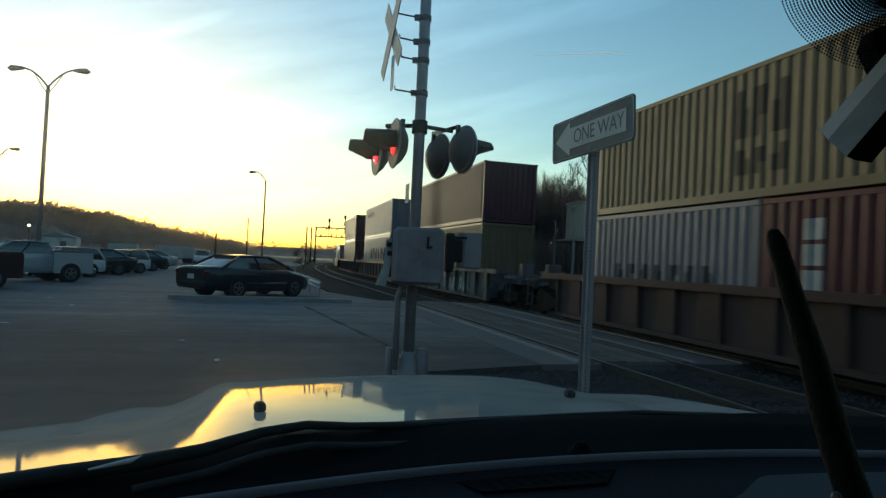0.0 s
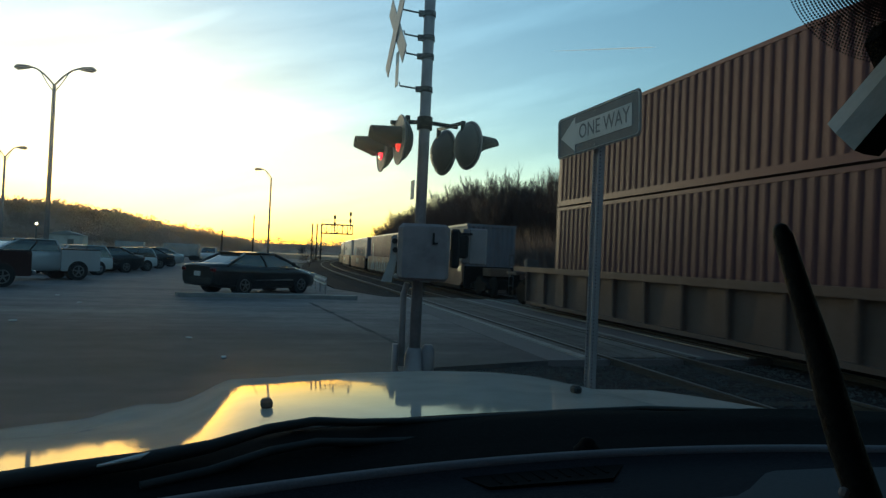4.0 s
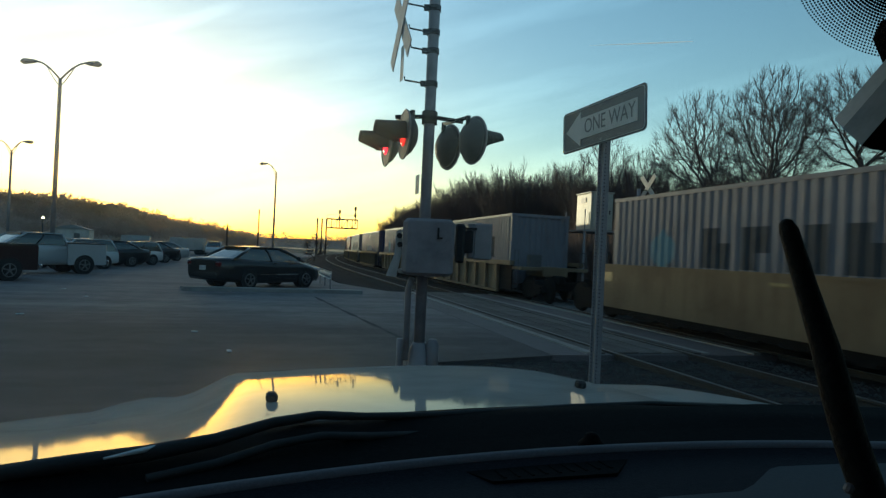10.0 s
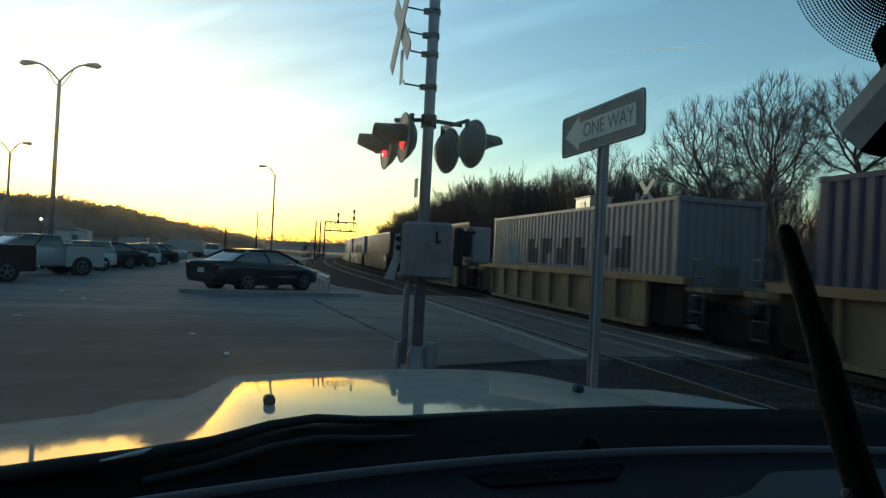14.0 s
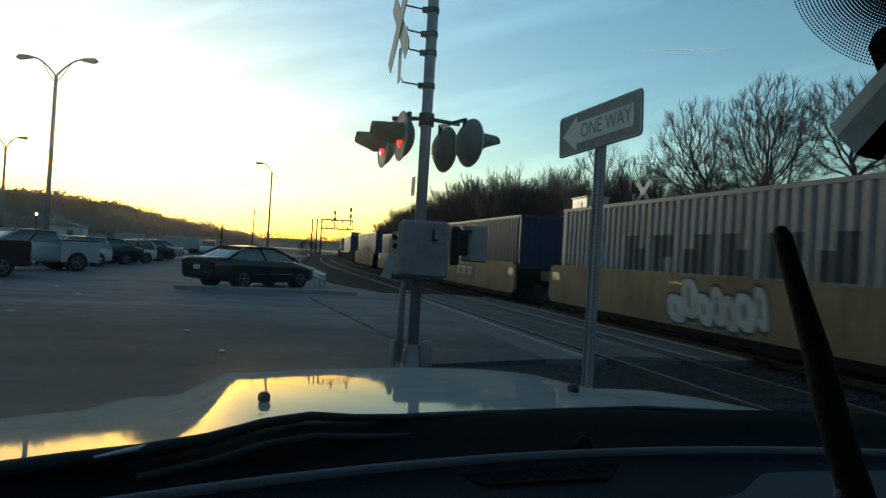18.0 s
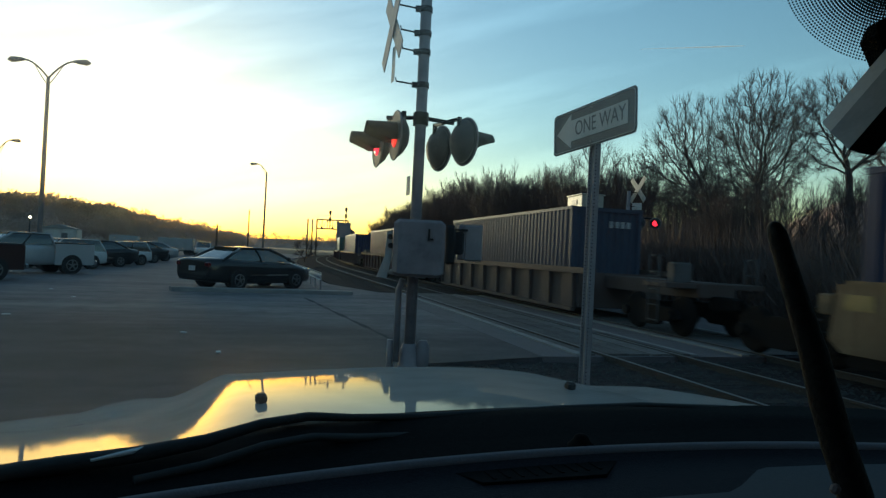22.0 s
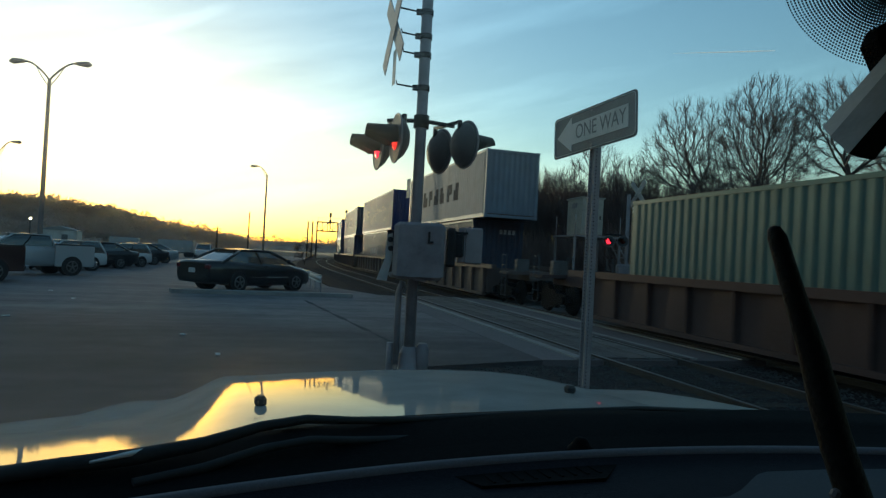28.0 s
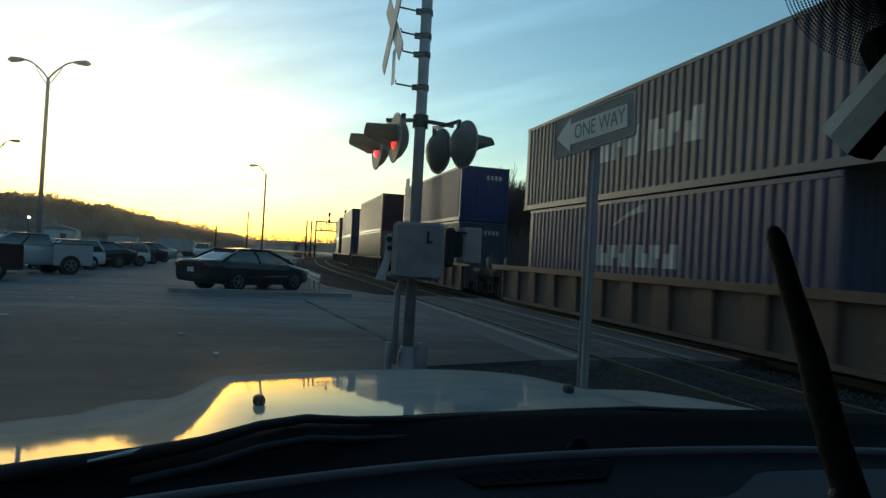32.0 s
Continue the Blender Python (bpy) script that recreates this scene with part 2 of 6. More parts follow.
# ---- building helpers ----
class Shape:
    """A list of points and faces that grows by boxes, tubes and sheets."""

    def __init__(self):
        self.v, self.f, self.smooth = [], [], []

    def add(self, pts, faces, smooth=False, m=None):
        k = len(self.v)
        self.v += [tuple(m @ Vector(p)) for p in pts] if m is not None else [tuple(p) for p in pts]
        self.f += [tuple(k + i for i in f) for f in faces]
        self.smooth += [smooth] * len(faces)
        return self

    def box(self, c, s, m=None, bevel=0.0):
        x, y, z = (d / 2 for d in s)
        if bevel <= 0:
            p = [(c[0] + a * x, c[1] + b * y, c[2] + d * z) for a in (-1, 1) for b in (-1, 1) for d in (-1, 1)]
            return self.add(p, [(0, 1, 3, 2), (4, 6, 7, 5), (0, 4, 5, 1), (2, 3, 7, 6), (0, 2, 6, 4), (1, 5, 7, 3)], False, m)
        e = min(bevel, x * 0.9, y * 0.9, z * 0.9)
        ring = [(-x + e, -y), (x - e, -y), (x, -y + e), (x, y - e), (x - e, y), (-x + e, y), (-x, y - e), (-x, -y + e)]
        p = []
        for zz, k in ((-z, 1), (-z + e, 0), (z - e, 0), (z, 1)):
            for a, b in ring:
                q = 1 - k * e / max(x, y)
                p.append((c[0] + (a * q if k else a), c[1] + (b * q if k else b), c[2] + zz))
        fs = [tuple(range(7, -1, -1)), tuple(range(24, 32))]
        for r in range(3):
            for i in range(8):
                j = (i + 1) % 8
                fs.append((r * 8 + i, r * 8 + j, r * 8 + 8 + j, r * 8 + 8 + i))
        return self.add(p, fs, False, m)

    def tube(self, path, radii, n=10, cap=True, smooth=True, m=None):
        path = [Vector(p) for p in path]
        if not isinstance(radii, (list, tuple)):
            radii = [radii] * len(path)
        pts, side = [], None
        for i, p in enumerate(path):
            d = (path[min(i + 1, len(path) - 1)] - path[max(i - 1, 0)]).normalized()
            if side is None:
                side = d.orthogonal().normalized()
            side = (side - d * side.dot(d)).normalized()
            up = d.cross(side)
            for k in range(n):
                a = 2 * math.pi * k / n
                pts.append(p + (side * math.cos(a) + up * math.sin(a)) * radii[i])
        fs = []
        for i in range(len(path) - 1):
            for k in range(n):
                j = (k + 1) % n
                fs.append((i * n + k, i * n + j, i * n + n + j, i * n + n + k))
        self.add(pts, fs, smooth, m)
        if cap:
            base = len(self.v) - len(pts)
            self.f += [tuple(base + k for k in range(n - 1, -1, -1)), tuple(base + len(pts) - n + k for k in range(n))]
            self.smooth += [False, False]
        return self

    def prism(self, outline, axis, a, b, m=None):
        """An outline of pairs, pushed along an axis from a to b."""
        def put(p, t):
            return {"x": (t, p[0], p[1]), "y": (p[0], t, p[1]), "z": (p[0], p[1], t)}[axis]
        n = len(outline)
        pts = [put(p, a) for p in outline] + [put(p, b) for p in outline]
        fs = [tuple(range(n - 1, -1, -1)), tuple(range(n, 2 * n))]
        fs += [(i, (i + 1) % n, n + (i + 1) % n, n + i) for i in range(n)]
        return self.add(pts, fs, False, m)

    def sheet(self, rows, smooth=True, m=None):
        """A net of faces over equal rows of points."""
        w = len(rows[0])
        pts = [p for r in rows for p in r]
        fs = [(i * w + j, i * w + j + 1, i * w + w + j + 1, i * w + w + j) for i in range(len(rows) - 1) for j in range(w - 1)]
        return self.add(pts, fs, smooth, m)

    def mesh(self, name, mat):
        me = bpy.data.meshes.new(name)
        me.from_pydata(self.v, [], self.f)
        me.polygons.foreach_set("use_smooth", self.smooth)
        if mat:
            me.materials.append(mat)
        bm = bmesh.new()
        bm.from_mesh(me)
        if len(bm.faces) < 6000:
            bmesh.ops.recalc_face_normals(bm, faces=bm.faces)
            bm.to_mesh(me)
        bm.free()
        return me


def part(name, shape, mat, parent, label="", m=None):
    me = shape if isinstance(shape, bpy.types.Mesh) else shape.mesh(name, mat)
    ob = new(name, me)
    if isinstance(shape, bpy.types.Mesh) and mat and me.materials:
        ob.material_slots[0].link = "OBJECT"
        ob.material_slots[0].material = mat
    ob.parent = parent
    if m is not None:
        ob.matrix_basis = m
    if label:
        tagged(ob, label)
    return ob


def thing(name, m, label, category, group="", kind=""):
    ob = new(name)
    ob.empty_display_size = 0.3
    ob.matrix_basis = m
    return tagged(ob, label, category, group, kind)


def solid(name, shape, mat, label, category, kind="", group="", m=None):
    ob = new(name, shape.mesh(name, mat))
    if m is not None:
        ob.matrix_basis = m
    return tagged(ob, label, category, group, kind)


# ---- plan ----
TURN = 16.0                                    # the tracks run this far to the left of +y
U = Vector((-math.sin(radians(TURN)), math.cos(radians(TURN)), 0))
N = Vector((math.cos(radians(TURN)), math.sin(radians(TURN)), 0))
BEND, RADIUS = 45.0, 600.0                     # the straight ends here; the curve goes off to the right
NEAR_TRACK, FAR_TRACK = 6.65, 10.12            # centre lines, across
SPEED = 14.45


def on_track(s, across, z=0.0):
    """A pose on a line beside the tracks: local y runs along the rails, away from the camera."""
    if s <= BEND:
        p, turn = U * s + N * across, 0.0
    else:
        a = (s - BEND) / RADIUS
        r = RADIUS - across
        p = U * (BEND + r * math.sin(a)) + N * (across + r * (1 - math.cos(a)))
        turn = -math.degrees(a)
    return pose(p.x, p.y, z, 0, 0, TURN + turn)


def beside(s, across, z=0.0):
    return on_track(s, across, z).translation


# ---- ground, road and tracks ----
def slab(outline, top, thick):
    return Shape().prism(outline, "z", top - thick, top)


def strip(s0, s1, a0, a1, top, thick, step=6.0):
    """A slab that follows the tracks."""
    n = max(1, round((s1 - s0) / step))
    ss = [s0 + (s1 - s0) * i / n for i in range(n + 1)]
    sh = Shape()
    rows = [[beside(s, a0, top - thick), beside(s, a0, top), beside(s, a1, top), beside(s, a1, top - thick)] for s in ss]
    sh.sheet(rows, False)
    k = len(sh.v)
    sh.f += [(0, 1, 2, 3), (k - 4, k - 1, k - 2, k - 3)]
    sh.smooth += [False, False]
    return sh


def flat(p):
    return (p[0], p[1])


ground = Shape()
ring = [(-2500, -600), (2500, -600), (2500, 3000), (-2500, 3000)]
ground.add([(x, y, -0.13) for x, y in ring], [(0, 1, 2, 3)])
solid("ground", ground, SOIL, "dark bare winter earth and dry grass", "ground", "structure")
lot = Shape()
edge = ((-60, 2.3), (9.2, 2.3), (9.9, 4.7), (25.2, 4.7), (30, 3.2), (45, 2.6), (90, 2.5), (150, 2.4))
for (s0, a0), (s1, a1) in zip(edge, edge[1:]):
    q = [flat(U * s0 - N * 95), flat(beside(s0, a0)), flat(beside(s1, a1)), flat(U * s1 - N * 95)]
    lot.prism(q, "z", -0.16, 0.0)
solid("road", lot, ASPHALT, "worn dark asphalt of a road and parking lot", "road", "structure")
cross_lane = [flat(beside(9.9, 4.704)), flat(beside(9.95, 14.6)), flat(beside(9.5, 60)), flat(beside(24, 60)), flat(beside(25.2, 14.6)), flat(beside(25.2, 4.704))]
solid("pavement", slab(cross_lane, 0.006, 0.16), ROAD, "grey asphalt lane that crosses the tracks", "road", "structure")
solid("road_shoulder", strip(-60, 9.7, 2.32, 15.5, -0.07, 0.1), BALLAST, "dark gravel bed of the tracks before the crossing", "gravel", "structure")
solid("track_bed", strip(25.3, 330, 3.4, 15.5, -0.07, 0.1), BALLAST, "dark gravel bed of the tracks past the crossing", "gravel", "structure")


def rail_line(across):
    sh = Shape()
    prof = [(-0.07, -0.11), (0.07, -0.11), (0.07, -0.095), (0.012, -0.08), (0.012, 0.0), (0.036, 0.012), (0.036, 0.045), (-0.036, 0.045), (-0.036, 0.012),
            (-0.012, 0.0), (-0.012, -0.08), (-0.07, -0.095)]
    rows = [[beside(s, across + x, z) for x, z in prof + prof[:1]] for s in [-60, -20, 0, 20, 45] + [45 + 6 * i for i in range(1, 42)]]
    return sh.sheet(rows, False)


for centre, what in ((NEAR_TRACK, "empty track beside the road"), (FAR_TRACK, "track under the freight train")):
    for side in (-0.753, 0.753):
        bar_ = solid("rail", rail_line(centre + side), RAIL, "worn steel rail of the " + what, "rail", "structure", "rails")
        part("rail_head", strip(-60, 291, centre + side - 0.032, centre + side + 0.032, 0.048, 0.003, 3.0), RAILHEAD, bar_, "bright polished running face")

# timber panels of the crossing, beside and between the rails
PLANK = surface("crossing_timber", (0.118, 0.11, 0.104), 0.9, spec=0.2, grain=0.3, grain_scale=14, stain=0.6, stain_scale=1.2, bump=0.3, vary=0.2)
for centre in (NEAR_TRACK, FAR_TRACK):
    panel = thing("crossing_panel", Matrix(), "worn timber and asphalt crossing panels between the rails", "crossing", "", "structure")
    for k, off in enumerate((-1.16, -0.98, -0.46, 0.0, 0.46, 0.98, 1.16)):
        wide = 0.17 if abs(off) > 0.9 else 0.42
        for j in range(5):
            s0 = 10.0 + j * 3.03
            part("plank", Shape().box((0, 0, 0), (wide, 2.99, 0.05)), CONCRETE if k in (0, 6) else PLANK, panel, "", on_track(s0 + 1.5, centre + off, 0.012 + 0.003 * ((k + j) % 3)))

tie_mesh = Shape().box((0, 0, 0), (2.6, 0.23, 0.16), bevel=0.015).mesh("tie", TIE)
for centre in (NEAR_TRACK, FAR_TRACK):
    bed = thing("track_ties", Matrix(), "dark creosoted wooden ties under the rails", "railroad ties", "", "structure")
    for i in range(120):
        s = -8 + i * 0.55
        if s < 9.6 or s > 25.6:
            part("tie", tie_mesh, TIE, bed, "", on_track(s, centre + 0.02 * math.sin(i * 7.0), -0.142))

# loose ballast stones near the crossing
rng = random.Random(5)
stones = Shape()


def pebble(sh, p, r, rg):
    q = []
    for d in ((1, 0, 0), (-1, 0, 0), (0, 1, 0), (0, -1, 0), (0, 0, 1), (0, 0, -1)):
        q.append((p[0] + d[0] * r * rg.uniform(0.6, 1.3), p[1] + d[1] * r * rg.uniform(0.6, 1.3), p[2] + d[2] * r * rg.uniform(0.5, 0.9)))
    sh.add(q, [(0, 2, 4), (2, 1, 4), (1, 3, 4), (3, 0, 4), (2, 0, 5), (1, 2, 5), (3, 1, 5), (0, 3, 5)])


for _ in range(9000):
    s = rng.uniform(-1, 9.7) if rng.random() < 0.7 else rng.uniform(25.4, 60)
    a = rng.uniform(2.35, 9.0) if s < 10 else rng.uniform(4.6, 9.0)
    pebble(stones, beside(s, a, -0.065), rng.uniform(0.018, 0.045), rng)
solid("ballast_stones", stones, STONE, "loose pale and grey ballast stones", "gravel", "stuff")


# ---- freight train ----
def corrugated(y0, y1, z0, z1, x, depth, pitch=0.278):
    """A wall of upright trapezoid folds."""
    n = max(2, round((y1 - y0) / pitch))
    pitch = (y1 - y0) / n
    line = []
    for i in range(n):
        a = y0 + i * pitch
        line += [(x, a), (x, a + pitch * 0.26), (x - depth, a + pitch * 0.5), (x - depth, a + pitch * 0.76)]
    line.append((x, y1))
    return [[(p, q, z0) for p, q in line], [(p, q, z1) for p, q in line]]


BOX_MESH = {}


def box_meshes(length, height):
    """Meshes of a freight container, shared by all of that size."""
    key = (length, height)
    if key in BOX_MESH:
        return BOX_MESH[key]
    h, w, d = length / 2, 1.22, {}
    d["side_panel"] = Shape().sheet(corrugated(-h + 0.17, h - 0.17, 0.16, height - 0.10, w - 0.012, 0.036), False).mesh("side_panel", SILVER)
    end = [[(q * 1.0, p, z) for p, q, z in row] for row in corrugated(-w + 0.14, w - 0.14, 0.18, height - 0.12, -h + 0.05, -0.04, 0.25)]
    d["end_panel"] = Shape().sheet(end, False).mesh("end_panel", SILVER)
    roof = []
    k = round(length / 0.42)
    for i in range(2 * k + 1):
        y = -h + 0.15 + (length - 0.3) * i / (2 * k)
        z = height - 0.03 - 0.02 * (i % 2)
        roof.append([(-w + 0.06, y, z), (w - 0.06, y, z)])
    d["roof_panel"] = Shape().sheet(roof, False).mesh("roof_panel", SILVER)
    post = Shape().box((0, 0, height / 2), (0.13, 0.17, height - 0.24), bevel=0.012)
    for z in (0.06, height - 0.06):
        post.box((0, 0, z), (0.165, 0.18, 0.12), bevel=0.012)
    d["corner_post"] = post.mesh("corner_post", SILVER)
    d["top_rail"] = Shape().box((0, 0, 0), (0.07, length - 0.34, 0.09), bevel=0.01).mesh("top_rail", SILVER)
    d["bottom_rail"] = Shape().box((0, 0, 0), (0.06, length - 0.34, 0.16), bevel=0.01).mesh("bottom_rail", SILVER)
    d["end_rail"] = Shape().box((0, 0, 0), (2.14, 0.1, 0.12), bevel=0.01).mesh("end_rail", SILVER)
    d["floor_panel"] = Shape().box((0, 0, 0), (2.3, length - 0.3, 0.06)).mesh("floor_panel", RUST)
    dr = Shape().box((0, 0, height / 2), (1.1, 0.05, height - 0.26), bevel=0.01)
    for z in (0.5, height / 2, height - 0.5):
        dr.box((0, 0.03, z), (1.0, 0.03, 0.25))
    d["door"] = dr.mesh("door", SILVER)
    bar = Shape().tube([(0, 0, 0.1), (0, 0, height - 0.1)], 0.02, 6)
    bar.box((0, 0.0, height * 0.42), (0.05, 0.05, 0.16))
    d["locking_bar"] = bar.mesh("locking_bar", ALU)
    BOX_MESH[key] = d
    return d


def box_paint(key, color):
    return surface("container_" + key, color, 0.65, 0.0, spec=0.15, grain=0.1, grain_scale=30, stain=0.35, stain_scale=1.6,
                   stain_color=(color[0] * 0.5 + 0.026, color[1] * 0.46 + 0.018, color[2] * 0.44 + 0.014), streak=0.3, vary=0.06)


COLORS = {
    "grey": (0.156, 0.161, 0.188), "paleblue": (0.19, 0.225, 0.268), "brown": (0.060, 0.030, 0.040), "red": (0.080, 0.029, 0.036), "yellow": (0.130, 0.110, 0.070),
    "navy": (0.031, 0.040, 0.084), "slate": (0.049, 0.060, 0.092), "slateblue": (0.042, 0.051, 0.098), "blue": (0.021, 0.033, 0.115), "teal": (0.072, 0.126, 0.120),
    "rust": (0.068, 0.032, 0.040), "tan": (0.204, 0.142, 0.102), "skygrey": (0.178, 0.208, 0.252), "stormblue": (0.052, 0.066, 0.096),
}
MARK_DARK = surface("faded_dark_marking", (0.056, 0.062, 0.072), 0.85, spec=0.1, stain=0.4, stain_scale=3)
MARK_WHITE = surface("faded_white_marking", (0.36, 0.37, 0.38), 0.85, spec=0.1, stain=0.4, stain_scale=3)
MARK_BLUE = surface("pale_blue_marking", (0.17, 0.26, 0.31), 0.85, spec=0.1, stain=0.4, stain_scale=3)


MARK_STAR = surface("sky_blue_marking", (0.16, 0.28, 0.34), 0.8, spec=0.1, stain=0.4, stain_scale=3)
MARK_SKY = surface("grey_blue_spray_paint", (0.30, 0.36, 0.40), 0.8, spec=0.1, stain=0.5, stain_scale=2)


def fold_x(length, y):
    """How far out the folded side of a container of that length stands at y."""
    h = length / 2
    n = max(2, round((length - 0.34) / 0.278))
    q = ((y + h - 0.17) / ((length - 0.34) / n)) % 1.0
    return 1.208 - 0.036 * float(np.interp(q, (0, 0.26, 0.5, 0.76, 1.0), (0, 0, 1, 1, 0)))


def painted(sh, length, y0, y1, z0, z1):
    """A painted patch that follows the folds of the camera's side."""
    n = max(2, round((y1 - y0) / 0.035))
    ys = [y0 + (y1 - y0) * i / n for i in range(n + 1)]
    xs = [-fold_x(length, -y) - 0.004 for y in ys]
    return sh.sheet([[(x, y, z0) for x, y in zip(xs, ys)], [(x, y, z1) for x, y in zip(xs, ys)]], False)


def painted_round(length, y, z, r):
    """A painted eight-pointed patch that follows the folds."""
    ys = [y - r + 2 * r * i / 28 for i in range(29)]
    up = [r * (0.35 + 0.65 * (1 - abs(q - y) / r)) * (1.0 if i % 4 else 0.8) for i, q in enumerate(ys)]
    xs = [-fold_x(length, -q) - 0.004 for q in ys]
    return Shape().sheet([[(x, q, z - u) for x, q, u in zip(xs, ys, up)], [(x, q, z + u) for x, q, u in zip(xs, ys, up)]], False)


def bars(c, mat, label, length, y0, z0, letter_w, letter_h, count, gap):
    """A row of plain blocks, the size of the letters that they stand for."""
    for i in range(count):
        b = y0 - i * (letter_w + gap)
        a, top = b - letter_w * (0.86 if i % 2 else 1.0), z0 + letter_h
        w, up, low = b - a, z0 + letter_h * 0.62, z0 + letter_h * 0.4
        if i % 3 == 0:
            sh = painted(painted(Shape(), length, a, a + w * 0.36, z0, up), length, a + w * 0.36, b, z0, top)
        elif i % 3 == 1:
            sh = painted(painted(Shape(), length, a, a + w * 0.42, low, top), length, a + w * 0.42, b, z0, top)
        else:
            sh = painted(painted(Shape(), length, a, b - w * 0.4, z0, top), length, b - w * 0.4, b, z0, up)
        part("marking", sh, mat, c, label)


MARK_DULL = surface("dull_white_marking", (0.34, 0.325, 0.29), 0.85, spec=0.1, stain=0.7, stain_scale=4)
MARK_SMEAR = surface("grey_smeared_paint", (0.13, 0.135, 0.135), 0.85, spec=0.1, stain=0.6, stain_scale=4)
MARK_FADED = surface("faded_dark_block_marking", (0.062, 0.056, 0.048), 0.85, spec=0.1, stain=0.4, stain_scale=3)
TRAIN = []                                      # things, and where each stands on the line at 0 s


def container(key, centre, bottom, length=12.19, height=2.9, mark=""):
    mat = box_paint(key, COLORS[key])
    words = {"grey": "light grey", "paleblue": "pale blue-grey", "slate": "dark slate grey", "slateblue": "slate blue", "stormblue": "dark blue-grey", "skygrey": "pale blue", "navy": "dark navy blue", "rust": "rusty red-brown"}.get(key, key)
    lettered = {"": "", "dark6": " with big dark lettering", "star6": " with dark lettering and blue star", "white6": " with big white lettering", "white3": " with white lettering high up", "script": " with white script marking", "end": "", "small": " with small white marking",
                "dark8": " with a row of dark marks", "tall": " with large dark marks", "column": " with an upright row of white marks"}[mark]
    size = "short" if length < 7 else ("long" if length > 13 else "full-size")
    c = thing("shipping_container", Matrix(), f"{size} {words} corrugated steel container{lettered}", "container", "containers on the train")
    d = box_meshes(length, height)
    h = length / 2
    for sx in (1, -1):
        part("side_panel", d["side_panel"], mat, c, "", pose(0, 0, 0, 0, 0, 0 if sx > 0 else 180))
        part("top_rail", d["top_rail"], mat, c, "", pose(sx * 1.18, 0, height - 0.06))
        part("bottom_rail", d["bottom_rail"], mat, c, "", pose(sx * 1.18, 0, 0.10))
        for sy in (1, -1):
            part("corner_post", d["corner_post"], mat, c, "", pose(sx * 1.135, sy * (h - 0.09), 0))
    part("end_panel", d["end_panel"], mat, c, "", pose(0, 0, 0))
    for sy in (1, -1):
        for z in (0.08, height - 0.07):
            part("end_rail", d["end_rail"], mat, c, "", pose(0, sy * (h - 0.07), z))
    for sx in (1, -1):
        part("door", d["door"], mat, c, "", pose(sx * 0.555, h - 0.05, 0))
        for o in (0.28, 0.8):
            part("locking_bar", d["locking_bar"], ALU, c, "galvanised locking bar", pose(sx * o, h + 0.005, 0))
    part("roof_panel", d["roof_panel"], mat, c, "", pose(0, 0, 0))
    part("floor_panel", d["floor_panel"], RUST, c, "", pose(0, 0, 0.16))
    x, ln = -1.215, length
    if mark in ("dark6", "star6"):
        bars(c, MARK_DARK, "dark block shape", ln, h - 3.6, 1.17 if ln < 13 else 1.0, 0.86, 0.84, 6, 0.33)
        star = painted_round(ln, h - 2.2, height * 0.53, 0.5)
        part("emblem", star, MARK_STAR if mark == "star6" else MARK_BLUE, c, "pale blue star shape")
    elif mark == "dark8":
        bars(c, MARK_DARK, "dark block shape", ln, h - 1.1, 1.73 if length > 7 else 0.94, 0.30 if length > 7 else 0.4, 0.38, 9 if length > 7 else 7, 0.1 if length > 7 else 0.16)
    elif mark == "tall":
        bars(c, MARK_FADED, "faded block shape", ln, h - 5.3, 1.2, 0.38, 0.95, 3, 0.1)
        bars(c, MARK_FADED, "faded block shape", ln, h - 5.35, 0.48, 0.36, 0.5, 3, 0.1)
    elif mark in ("white6", "white3"):
        start, wide, low, tall_, space = (4.53, 0.45, 1.17, 0.48, 0.14) if key == "navy" else ((4.6, 0.46, 1.15, 0.55, 0.25) if mark == "white6" else (5.0, 0.56, 1.05, 0.76, 0.4))
        for go in (start, start + wide * 3.5 + space):
            bars(c, MARK_WHITE, "white block shape", ln, h - go, low, wide, tall_, 3, wide * 0.22)
        sw = Shape()
        for k in range(14):
            y1, lift = h - start - 0.7 - 0.1 * k, 2.2 + 0.3 * math.sin(k / 13 * 1.5)
            painted(sw, ln, y1 - 0.1, y1, lift, lift + 0.03 + 0.012 * k)
        if mark == "white6":
            part("emblem", sw, MARK_WHITE, c, "white swoosh shape")
    elif mark == "column":
        for k in range(3):
            sh = painted(Shape(), ln, h - 1.35, h - 0.93, height * 0.36 + 0.44 * k, height * 0.36 + 0.44 * k + 0.36)
            part("marking", sh, MARK_WHITE, c, "white block shape")
    elif mark == "small":
        bars(c, MARK_WHITE, "small white block shape", ln, h - 1.8, height * 0.74, 0.32, 0.34, 5, 0.12)
    elif mark == "script":
